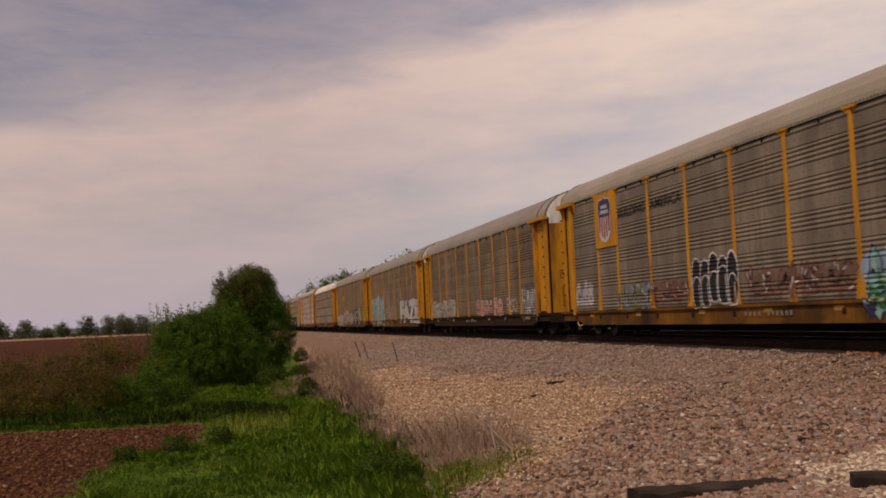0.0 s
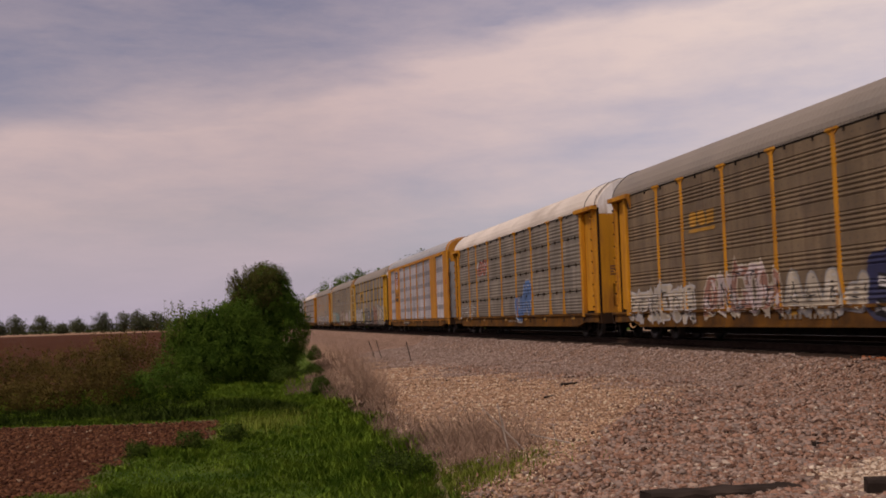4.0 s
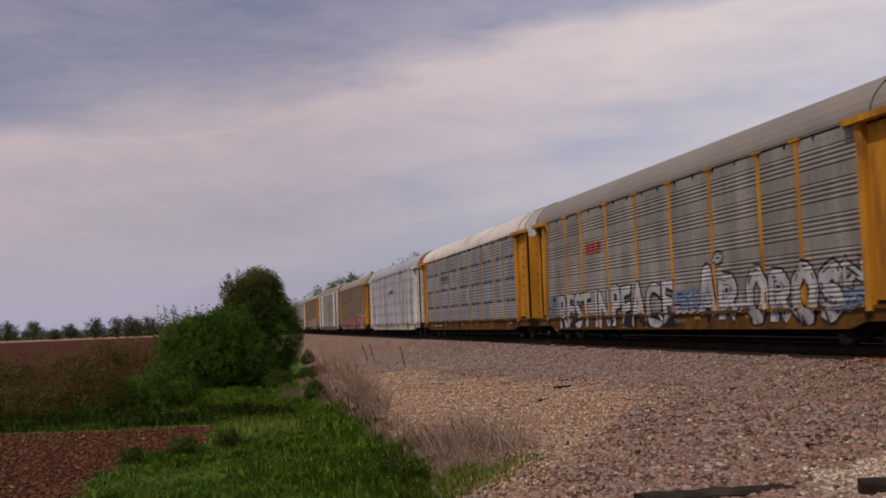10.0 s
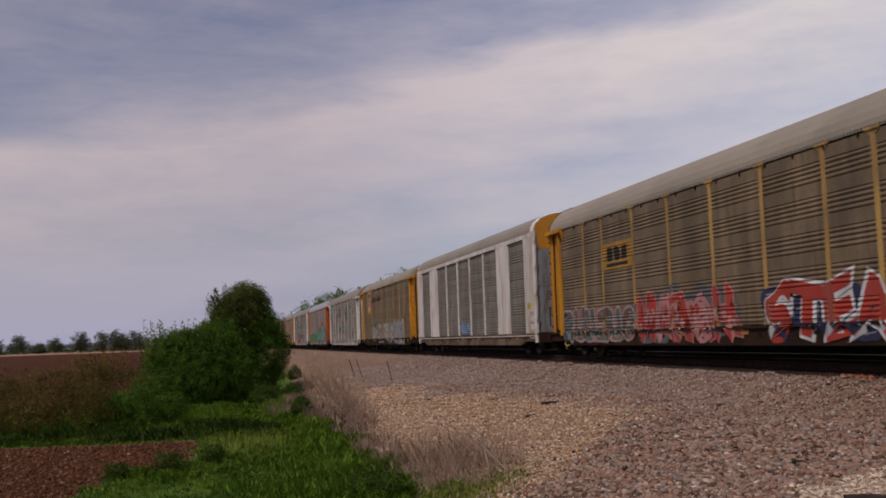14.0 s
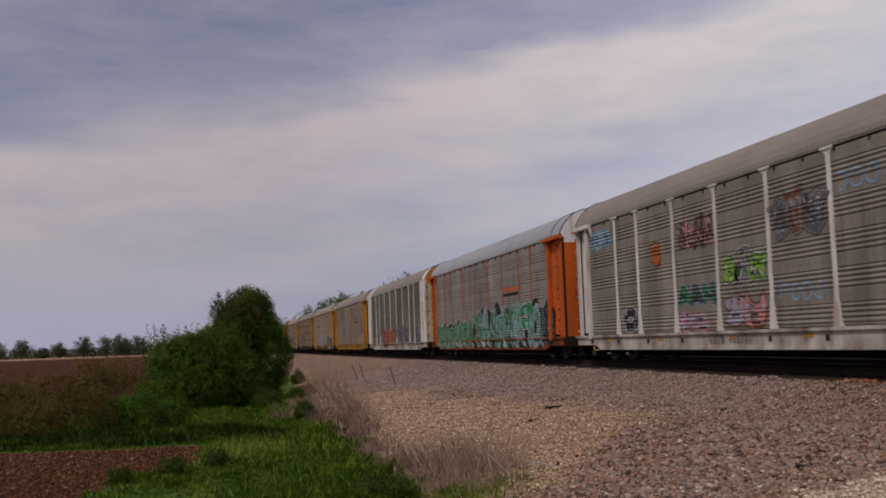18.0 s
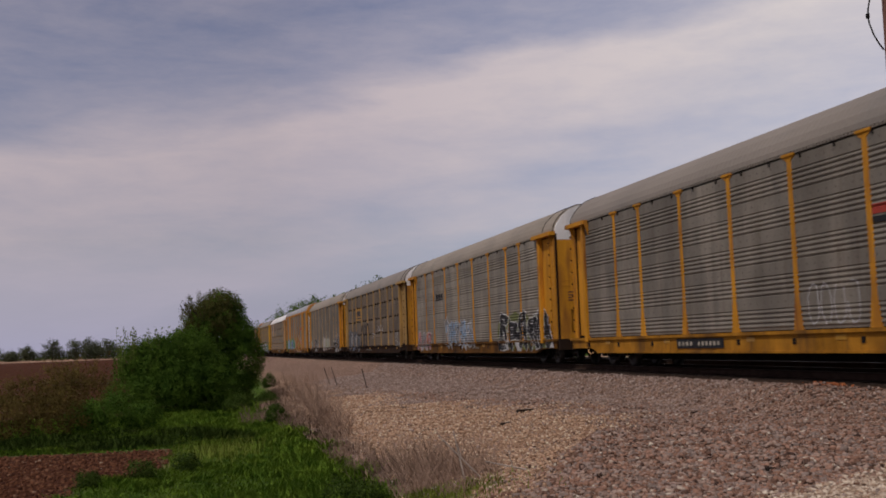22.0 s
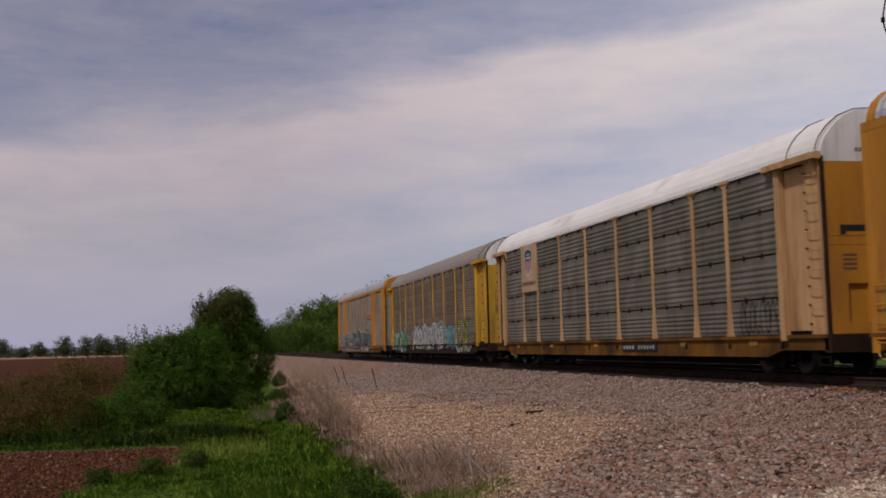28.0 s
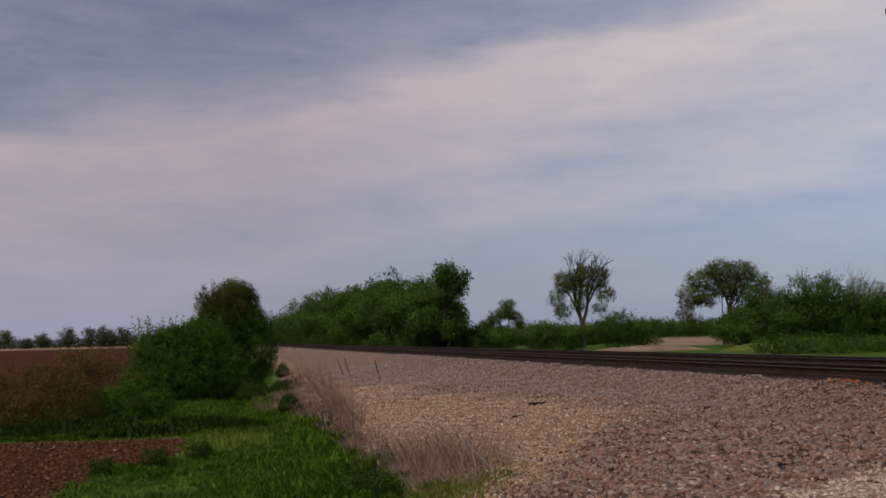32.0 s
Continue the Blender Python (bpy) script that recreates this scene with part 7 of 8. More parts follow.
# clods of the ploughed strip
x, y = scatter(11000, -9, 0.5, 17, 31, 1.3)
tan, gr, so = ground_zone(x, y)
keep = so > 0.6
x, y = x[keep], y[keep]
stones("soil_clods", "reddish brown clods and corn stubble on ploughed soil", np.stack([x, y, ground_z(x, y)], -1), RNG.uniform(0.02, 0.07, len(x)), M_CLOD)


def blades(name, label, x, y, h, w, mat, lean=0.35):
    """Grass: a bent blade of three triangles at each spot."""
    n = len(x)
    a = RNG.uniform(0, 6.28, n)
    d = np.stack([np.cos(a), np.sin(a), 0 * a], -1)
    s = np.stack([-np.sin(a), np.cos(a), 0 * a], -1)
    p = np.stack([x, y, ground_z(x, y) - 0.02], -1)
    up = np.array([0, 0, 1.0])
    k = (RNG.uniform(0.1, 1, n) * lean)[:, None]
    hh, ww = h[:, None], w[:, None]
    v = np.stack([p - s * ww, p + s * ww, p + up * hh * 0.55 + d * hh * k * 0.4 - s * ww * 0.7, p + up * hh * 0.55 + d * hh * k * 0.4 + s * ww * 0.7,
                  p + up * hh + d * hh * k * 1.2], 1)
    f = np.array([(0, 1, 3), (0, 3, 2), (2, 3, 4)])[None] + (np.arange(n) * 5)[:, None, None]
    nm = d * 0.35 + up + RNG.normal(0, 0.15, (n, 3))
    nm /= np.linalg.norm(nm, axis=1)[:, None]
    ob = new(name, quick_mesh(name, v.reshape(-1, 3), f.reshape(-1, 3), mat, np.repeat(nm, 5, 0)))
    return tagged(ob, label, "grass", kind="stuff")


def grass_spots(n, x0, x1, y0, y1, near, test):
    x, y = scatter(n, x0, x1, y0, y1, near)
    tan, gr, so = ground_zone(x, y)
    keep = (gr > 0.45) & test(x, y)
    return x[keep], y[keep]


x, y = grass_spots(240000, -9, 5.5, 11, 56, 1.5, lambda x, y: RNG.uniform(0, 1, len(x)) < 0.75 + 0.3 * wave(x, y, 1.1, 2))
swell = np.clip(0.6 * wave(x, y, 1.3, 5) + 0.5 * wave(x, y, 2.9, 8), 0, 1.6)
tall = 0.07 + 0.11 * np.exp(-((x - toe(y) + 0.9) / 0.9) ** 2) + 0.14 * swell
blades("meadow_grass", "lush dark green spring grass in the ditch", x, y, tall * RNG.uniform(0.55, 1.25, len(x)), 0.005 + 0.00042 * y, M_GRASS, 1.8)
x, y = grass_spots(16000, -1.0, 3.6, 19, 36, 1.0, lambda x, y: np.exp(-(((x - 1.0 - 0.28 * (y - 30)) / 0.8) ** 2 + ((y - 30) / 2.2) ** 2)) > RNG.uniform(0, 1, len(x)))
blades("pale_grass", "pale yellow-green grass tuft in the ditch", x, y, RNG.uniform(0.12, 0.28, len(x)), 0.010 + 0 * x, M_GRASS_L)
x = RNG.normal(3.0, 0.55, 5000)
y = RNG.normal(15.2, 0.9, 5000)
blades("pale_grass", "short yellow-green weeds at the foot of the gravel", x, y, RNG.uniform(0.05, 0.16, len(x)), 0.008 + 0 * x, M_GRASS_L, 0.8)
x, y = scatter(60000, 2.2, 5.6, 20, 66, 1.3)
off = x - toe(y)
keep = (off > -0.35) & (off < 0.9) & (RNG.uniform(0, 1, len(x)) < np.exp(-(off / 0.55) ** 2) * (0.40 + 0.5 * wave(x, y, 1.7, 6)) * np.interp(y, [20, 27, 32], [0.15, 0.35, 1.0]))
x, y = x[keep], y[keep]
blades("dry_grass", "dead tan grass along the foot of the gravel bank", x, y, RNG.uniform(0.08, 0.34, len(x)), 0.005 + 0.0003 * y, M_DRY, 0.9)
x, y = scatter(14000, -12, 2, 31, 36.5, 1.0)
blades("weed_strip", "strip of dark green weeds along the field's edge", x, y, RNG.uniform(0.10, 0.32, len(x)) * (0.8 + 0.4 * wave(x, y, 1.2, 3)), 0.018 + 0 * x, M_WEED, 1.3)


def leaf_cloud(lobes, n, size, shell=0.55):
    """Leaf quads in and on a set of ellipsoids (cx, cy, cz, rx, ry, rz); gaps come from sparse twig-end clusters."""
    lobes = np.array(lobes, float)
    vol = lobes[:, 3] * lobes[:, 4] * lobes[:, 5]
    per = 14
    m = max(1, n // per)
    li = RNG.choice(len(lobes), m, p=vol / vol.sum())
    d = RNG.normal(0, 1, (m, 3))
    d /= np.linalg.norm(d, axis=1)[:, None]
    r = RNG.uniform(shell ** 3, 1.0, m) ** (1 / 3) * (1 + 0.035 * RNG.normal(0, 1, m))
    r = r * (1 + 0.13 * np.sin(d[:, 0] * 7 + li * 1.7) * np.cos(d[:, 1] * 6 + d[:, 2] * 8 + li) + 0.10 * np.sin(d[:, 0] * 15 + li) * np.sin(d[:, 2] * 13 + d[:, 1] * 11))
    c = lobes[li, :3] + d * r[:, None] * lobes[li, 3:]
    p = np.repeat(c, per, 0) + RNG.normal(0, 1, (m * per, 3)) * size * 1.15
    k = len(p)
    u = RNG.normal(0, 1, (k, 3))
    u /= np.linalg.norm(u, axis=1)[:, None]
    w = np.cross(u, RNG.normal(0, 1, (k, 3)))
    w /= np.linalg.norm(w, axis=1)[:, None]
    s = size * RNG.uniform(0.6, 1.3, k)[:, None]
    v = np.stack([p - u * s * 0.6, p + w * s * 0.32, p + u * s * 0.7, p - w * s * 0.32], 1)
    out = d / lobes[li, 3:]
    out = np.repeat(out / np.linalg.norm(out, axis=1)[:, None] + RNG.normal(0, 0.32, (m, 3)), per, 0)
    out = out + RNG.normal(0, 0.14, (k, 3)) + np.array([0, 0, 0.15])
    out /= np.linalg.norm(out, axis=1)[:, None]
    flip = (np.cross(u, w) * out).sum(1) > 0
    v[flip] = v[flip][:, ::-1]
    f = np.arange(k * 4).reshape(k, 4)
    return v.reshape(-1, 3), f, np.repeat(out, 4, 0)


def limbs(b, base, tip, r, depth, rng, spread=0.6):
    """A tapered trunk that forks into ever finer limbs."""
    base, tip = Vector(base), Vector(tip)
    mid = base.lerp(tip, 0.5) + Vector((rng.uniform(-1, 1), rng.uniform(-1, 1), 0)) * (tip - base).length * 0.06
    b.rod(base, mid, r, r * 0.82, 7, caps=False)
    b.rod(mid, tip, r * 0.82, r * 0.62, 7, caps=False)
    if depth == 0:
        return
    ln = (tip - base).length
    for _ in range(3 if depth > 1 else 4):
        d = (tip - base).normalized() + Vector((rng.uniform(-1, 1), rng.uniform(-1, 1), rng.uniform(-0.2, 0.7))) * spread
        limbs(b, base.lerp(tip, rng.uniform(0.7, 1.0)), tip + d.normalized() * ln * rng.uniform(0.55, 0.8), r * 0.55, depth - 1, rng, spread * 1.1)


def tree(name, label, category, at, lobes, n, size, mat, trunk=None, shell=0.55, group="", turn=0.0, seed=1, depth=3, spread=0.6):
    """A tree or bush: an Empty at its foot, a forked trunk and a crown of leaves. Lobes are in its own space."""
    x, y = at
    ob = new(name)
    ob.matrix_world = pose(x, y, float(ground_z(x, y)) - 0.05, 0, 0, turn)
    tagged(ob, label, category, group)
    b = Build()
    rng = random.Random(seed)
    if trunk:
        h, r = trunk
        limbs(b, (0, 0, 0), (rng.uniform(-0.1, 0.1) * h, 0, h), r, depth, rng, spread)
    elif size > 0.065:
        for i in range(16):
            lo = lobes[i % len(lobes)]
            a = rng.uniform(0, 6.28)
            limbs(b, (0.02 * math.cos(a), 0.02 * math.sin(a), 0), (lo[0] + lo[3] * 0.6 * math.cos(a), lo[1] + lo[4] * 0.6 * math.sin(a), lo[2] * 0.9), 0.020, 1, rng)
    if b.f:
        part("trunk", b.mesh("trunk", [M_BARK]), ob)
    v, f, nm = leaf_cloud(lobes, n, size, shell)
    v[:, 2] = np.maximum(v[:, 2], 0.02)
    part("crown", quick_mesh("crown", v, f, mat, nm), ob)
    return ob


def shoots(ob, x0, x1, z0, z1, n, mat, seed=3):
    """Upright young shoots that stand out of a bush."""
    rng = random.Random(seed)
    b = Build()
    for _ in range(n):
        x, dy = rng.uniform(x0, x1), rng.uniform(-0.5, 0.5)
        h = rng.uniform(0.4, 1.0) * (z1 - z0)
        top = (x + rng.uniform(-0.12, 0.12), dy, z0 + h)
        b.rod((x, dy, z0 - 0.5), top, 0.012, 0.006, 4)
        for i in range(9):
            k = 0.3 + 0.08 * i
            p = Vector((x, dy, z0 - 0.5)).lerp(Vector(top), k)
            d = Vector((rng.uniform(-1, 1), rng.uniform(-1, 1), rng.uniform(0.1, 0.8))).normalized()
            s = d.orthogonal().normalized()
            b.face([p, p + d * 0.08 + s * 0.035, p + d * 0.16, p + d * 0.08 - s * 0.035])
    part("shoot_tuft", b.mesh("shoot_tuft", [mat]), ob)


# the bushes and the tree by the ditch
B1 = [(-1.95, 0, 1.0, 0.9, 1.2, 1.1), (-1.7, 0.2, 2.25, 0.75, 1.0, 0.85), (-0.9, 0.3, 1.6, 1.2, 1.4, 1.6), (-0.75, 0.2, 2.75, 0.8, 1.0, 0.7), (0.1, 0.3, 1.7, 1.3, 1.5, 1.7), (0.2, 0.1, 2.95, 0.9, 1.0, 0.75), (1.1, 0.2, 1.6, 1.3, 1.3, 1.6)]
B1 += [(1.0, 0.3, 2.8, 0.95, 1.0, 0.95), (-0.3, -0.7, 0.9, 1.9, 0.9, 0.9), (1.9, 0.0, 1.1, 0.8, 1.0, 1.1), (-2.5, -0.2, 0.6, 0.5, 0.8, 0.7)]
b1 = tree("roadside_bush", "dense dark green bush at the ditch's edge", "bush", (-0.6, 51), B1, 100000, 0.062, M_LEAF_B, seed=11, shell=0.45)
shoots(b1, -2.4, 0.6, 2.3, 3.9, 70, M_LEAF_Y)
shoots(b1, -2.6, 2.2, 1.6, 3.5, 160, M_LEAF_B, 8)
b2 = tree("hedge_tree", "round-headed green hedge tree with a thick crown", "tree", (1.5, 58), [(0, 0, 3.3, 1.6, 1.6, 1.9), (0.25, 0.2, 4.75, 1.0, 1.1, 1.0), (1.15, -0.3, 2.2, 1.25, 1.3, 1.9), (1.0, 0, 3.6, 0.95, 1.0, 1.0), (-1.1, 0, 2.5, 1.3, 1.3, 1.7), (-0.75, 0, 4.0, 0.9, 1.0, 0.95), (0.9, 0, 4.6, 0.6, 0.8, 0.7)], 110000, 0.068, M_LEAF_B, (2.0, 0.16), seed=12)
v, f, nm = leaf_cloud([(-0.4, -0.9, 4.2, 1.4, 1.0, 1.4), (0.3, -0.3, 4.9, 1.0, 0.9, 0.9)], 22000, 0.062, 0.3)
part("young_leaves", quick_mesh("young_leaves", v, f, M_LEAF_T, nm), b2)
shoots(b2, 1.0, 2.2, 3.0, 4.2, 16, M_LEAF_2, 5)
SCRUB = [(-10.4, 38.5, 1.5, 1.9), (-8.9, 37.2, 1.4, 1.7), (-7.4, 38.4, 1.5, 2.1), (-6.2, 36.8, 1.3, 1.6), (-5.2, 38.6, 1.5, 2.2), (-4.3, 36.9, 1.2, 1.5), (-3.6, 39.5, 1.4, 2.2), (-6.8, 42.0, 1.6, 2.3), (-4.4, 43.0, 1.5, 2.4), (-9.4, 42.0, 1.6, 2.2)]
for i, (x, y, w, h) in enumerate(SCRUB):
    h *= (1.15, 0.75, 1.05, 0.7, 0.95, 1.1)[i % 6]
    tree("scrub_bush", "sparse brown-olive scrub bush with bare twigs", "bush", (x, y), [(0, 0, h * 0.45, w, w * 0.8, h * 0.48), (0.3 * w, 0.1, h * 0.72, w * 0.7, w * 0.5, h * 0.32), (-0.4 * w, 0, h * 0.66, w * 0.5, w * 0.5, h * 0.30)],
         4600, 0.060, M_SCRUB, seed=20 + i, shell=0.05, group="scrub by the ploughed strip")
for i, (x, y, w, h) in enumerate(((-2.4, 37.2, 0.9, 1.35), (-1.5, 38.4, 0.7, 1.0), (-3.2, 38.0, 0.7, 1.1))):
    tree("green_shrub", "airy light green shrub beside the brown scrub", "bush", (x, y), [(0, 0, h * 0.5, w, w, h * 0.5), (0.2, 0, h * 0.8, w * 0.5, w * 0.5, h * 0.25)], 3600, 0.06, M_LEAF_B, seed=40 + i, shell=0.1, group="low shrubs in the ditch")
for i, (x, y, w, h) in enumerate(((2.95, 38.5, 0.34, 0.70), (3.25, 43.5, 0.40, 0.45), (5.3, 74.0, 0.48, 1.05), (2.7, 57, 0.7, 0.9), (2.2, 50, 0.7, 0.8), (3.6, 52, 0.6, 0.7))):
    tree("green_shrub", "small dark upright shrub at the foot of the bank", "bush", (x, y), [(0, 0, h * 0.36, w, w, h * 0.38), (0.03, 0, h * 0.66, w * 0.68, w * 0.68, h * 0.28), (0.0, 0, h * 0.88, w * 0.32, w * 0.32, h * 0.16)],
         7000, 0.045, M_WEED, seed=50 + i, group="small shrubs at the bank")
for i, (x, y, w) in enumerate(((-0.97, 23.6, 0.30), (-0.06, 25.4, 0.30), (-1.9, 22.6, 0.24), (2.45, 18.2, 0.34), (2.75, 17.5, 0.30))):
    tree("weed_clump", "dark broad-leaved weed clump in the grass", "weed", (x, y), [(0, 0, w * 0.7, w, w, w * 0.8), (w * 0.5, 0, w * 0.5, w * 0.7, w * 0.7, w * 0.6)], 2200, 0.035, M_WEED, seed=60 + i, shell=0.2, group="weeds in the ditch")


def dry_brush(x, y, w, h, n, seed):
    """A clump of dead, branched stems."""
    ob = new("dry_brush")
    ob.matrix_world = pose(x, y, float(ground_z(x, y)) - 0.03)
    tagged(ob, "dead purple-brown weed stems on the gravel bank", "dry brush", "dead weeds along the bank")
    rng = random.Random(seed)
    b = Build()
    for _ in range(n):
        a, r = rng.uniform(0, 6.28), w * math.sqrt(rng.random())
        p = Vector((r * math.cos(a), r * math.sin(a), 0))
        d = Vector((rng.uniform(-0.85, 0.85), rng.uniform(-0.85, 0.85), 1)).normalized()
        ln = h * rng.uniform(0.35, 1.25)
        q = p + d * ln
        b.rod(p, q, 0.006, 0.003, 3, caps=False)
        for _ in range(6):
            k = rng.uniform(0.25, 0.95)
            s = p.lerp(q, k)
            e = s + (d + Vector((rng.uniform(-1, 1), rng.uniform(-1, 1), rng.uniform(-0.1, 0.8)))).normalized() * ln * rng.uniform(0.12, 0.32)
            b.rod(s, e, 0.004, 0.002, 3, caps=False)
    tagged(part("tangle", b.mesh("tangle", [M_DRY]), ob), kind="stuff")


DRY = [(3.75, 19.6, 0.5, 0.8, 180), (4.3, 19.0, 0.5, 0.75, 180), (4.7, 18.6, 0.4, 0.7, 130), (3.7, 18.0, 0.5, 0.6, 140), (4.4, 17.4, 0.55, 0.5, 130), (3.5, 16.8, 0.45, 0.4, 110)]
DRY += [(3.8, 15.0, 0.5, 0.25, 80), (4.1, 31, 0.45, 0.7, 110), (4.2, 33.5, 0.5, 0.9, 140), (4.3, 36, 0.6, 1.0, 140), (4.5, 39.5, 0.6, 0.9, 140), (4.8, 44, 0.7, 0.9, 140), (5.0, 50, 0.8, 1.0, 140)]
DRY += [(3.7, 28.5, 0.4, 0.5, 70), (5.6, 57, 1.2, 1.2, 150), (6.2, 66, 1.4, 1.2, 150), (3.4, 35.2, 0.5, 0.7, 130), (2.5, 39.8, 0.7, 0.6, 150), (3.6, 41.0, 0.6, 0.8, 140), (3.5, 25.5, 0.4, 0.4, 70), (4.2, 20.8, 0.5, 0.6, 110), (3.55, 22.5, 0.4, 0.5, 80)]
for i, (x, y, w, h, n) in enumerate(DRY):
    dry_brush(x, y, w, h, int(n * 0.6), 300 + i)

# sticks, timbers, stakes, litter
M_STICK = material("bleached_dead_wood", (0.36, 0.30, 0.25), 0.85, 0, 0.7, 1.2, 5, 60)
M_STAKE = material("rusty_dark_steel", (0.05, 0.032, 0.026), 0.8, 0.2, 0.7, 1.3, 5, 60)
for p, q in (((4.55, 17.0, 0.35), (3.85, 17.1, 0.75)), ((4.25, 17.0, 0.5), (4.1, 17.1, 0.85)), ((4.9, 15.2, 0.1), (4.2, 15.6, 0.16))):
    zb = float(ground_z(p[0], p[1]))
    ob = tagged(new("dead_branch"), "bleached bare branch among the dead weeds", "branch", "bleached branches")
    ob.matrix_world = Matrix.Translation((p[0], p[1], zb - 0.04))
    e = Vector((q[0] - p[0], q[1] - p[1], q[2]))
    b = Build().rod((0, 0, 0), e, 0.016, 0.008, 6).rod(e * 0.5, e * 0.5 + Vector((-0.05, 0, 0.22)), 0.009, 0.005, 5)
    part("stem", b.mesh("stem", [M_STICK]), ob)
for x, y, h, lx in ((8.2, 51.0, 0.98, -0.26), (8.0, 60.0, 1.05, -0.34), (7.8, 61.5, 0.95, -0.36)):
    ob = tagged(new("steel_stake"), "thin dark steel stake leaning in the gravel", "stake", "leaning stakes")
    ob.matrix_world = Matrix.Translation((x, y, float(ground_z(x, y)) - 0.1))
    b = Build().box(-0.022, 0.022, -0.006, 0.006, 0, h + 0.1).box(-0.006, 0.006, -0.006, 0.03, 0, h + 0.1)
    for i in range(len(b.v)):
        vx, vy, vz = b.v[i]
        b.v[i] = (vx + lx * vz / (h + 0.1), vy, vz)
    part("shaft", b.mesh("shaft", [M_STAKE]), ob)


def timber(x0, y0, x1, y1, s, lab, sink=0.35):
    ob = tagged(new("old_timber"), lab, "timber", "old timbers in the gravel")
    d = Vector((x1 - x0, y1 - y0, 0))
    cx, cy = (x0 + x1) / 2, (y0 + y1) / 2
    ob.matrix_world = pose(cx, cy, float(ground_z(cx, cy)) - s * sink, 2, 1, math.degrees(math.atan2(d.y, d.x)))
    rng = random.Random(9)
    b = Build()
    n = 14
    ring = [(-0.5, 0.1), (-0.42, 0.0), (0.42, 0.0), (0.5, 0.1), (0.5, 0.85), (0.40, 1.0), (-0.38, 1.0), (-0.5, 0.88)]
    k = len(ring)
    for i in range(n + 1):
        xx = d.length * (i / n - 0.5)
        b.v += [(xx + rng.uniform(-0.01, 0.01), a * s * 1.2 * rng.uniform(0.93, 1.03), c * s * rng.uniform(0.93, 1.04)) for a, c in ring]
    for i in range(n):
        b.f += [(i * k + j, i * k + (j + 1) % k, (i + 1) * k + (j + 1) % k, (i + 1) * k + j) for j in range(k)]
    b.f += [tuple(reversed(range(k))), tuple(n * k + j for j in range(k))]
    b.m = [0] * len(b.f)
    part("beam", b.mesh("beam", [M_TIE]), ob)


timber(3.62, 9.52, 5.12, 9.60, 0.24, "old black creosoted timber half sunk in gravel", 0.66)
timber(5.45, 8.93, 7.2, 8.15, 0.24, "old dark creosoted timber lying on gravel", 0.66)
timber(8.75, 28.9, 9.4, 29.3, 0.10, "short dark wood scrap on the ballast")
timber(6.35, 11.4, 6.7, 11.5, 0.045, "short dark wood scrap on the ballast")
for sx, sy, sl, sa in ((9.5, 30.7, 0.5, 0.4), (8.2, 32.4, 0.6, 0.9), (10.9, 22.7, 0.35, 0.5), (7.0, 36.5, 0.5, 0.2), (7.3, 44, 0.5, 0.3)):
    timber(sx, sy, sx + sl * math.cos(sa), sy + sl * math.sin(sa), 0.06, "short dark wood scrap on the ballast")
timber(7.6, 26.6, 8.2, 27.4, 0.06, "short dark wood scrap on the ballast")
ob = tagged(new("litter"), "crumpled white scrap of plastic among the weeds", "litter")
ob.matrix_world = Matrix.Translation((3.55, 16.1, float(ground_z(3.55, 16.1))))
bm = bmesh.new()
bmesh.ops.create_icosphere(bm, subdivisions=2, radius=0.07)
for vv in bm.verts:
    vv.co *= 0.7 + 0.5 * noise.noise(vv.co * 22)
    vv.co.z = max(0, vv.co.z * 0.7 + 0.03)
me = bpy.data.meshes.new("scrap")
bm.to_mesh(me)
bm.free()
me.materials.append(PAINTS["white"])
part("scrap", me, ob)

# ---------------------------------------------------------------- beyond the tracks and over the fields
def big_lobes(rng, h, w, n=7, low=0.25):
    out = []
    for i in range(n):
        z = h * (low + (0.92 - low) * (i + 0.5) / n)
        k = math.sin(math.pi * (0.18 + 0.72 * (i + 0.5) / n))
        out.append((rng.uniform(-0.45, 0.45) * w * k, rng.uniform(-0.45, 0.45) * w * k, z, w * 0.5 * k * rng.uniform(0.8, 1.15), w * 0.5 * k * rng.uniform(0.8, 1.15), h * 0.19 * rng.uniform(0.9, 1.2)))
    return out


rr = random.Random(21)
ROW = [(0.216, 131, 8.0, 5), (0.205, 142, 9.4, 7), (0.190, 152, 10.0, 8), (0.178, 163, 10.9, 8), (0.165, 176, 11.2, 9), (0.152, 190, 11.1, 9), (0.140, 205, 11.2, 10), (0.128, 222, 12.0, 11),
       (0.116, 245, 12.6, 12), (0.105, 270, 13.4, 13), (0.094, 300, 12.2, 13), (0.084, 340, 10.2, 14), (0.076, 390, 8.4, 16), (0.069, 450, 7.6, 18), (0.062, 540, 7.2, 20), (0.055, 640, 6.8, 24)]
for i, (k, y, h, w) in enumerate(ROW):
    tree("trackside_tree", "leafy green trackside tree in a dense row", "tree", (k * y, y), big_lobes(rr, h + 0.5, w, 8, 0.12), int(26000 if y < 260 else 12000), 0.15 + 0.0007 * y, M_LEAF_2, (h * 0.34, 0.18), group="trees along the far side of the track", seed=70 + i, shell=0.4)
for i in range(16):
    k = 0.075 + 0.0098 * i
    y = 29.5 / k
    tree("undergrowth_bush", "dark green undergrowth at the foot of the tree row", "bush", (29.0 + rr.uniform(-1, 1), y), [(0, 0, 1.3, 3.4 + 0.008 * y, 2.2, 1.7 + rr.uniform(-0.4, 0.5))], 1800, 0.20 + 0.0005 * y, M_LEAF, group="undergrowth along the track", seed=100 + i, shell=0.3)
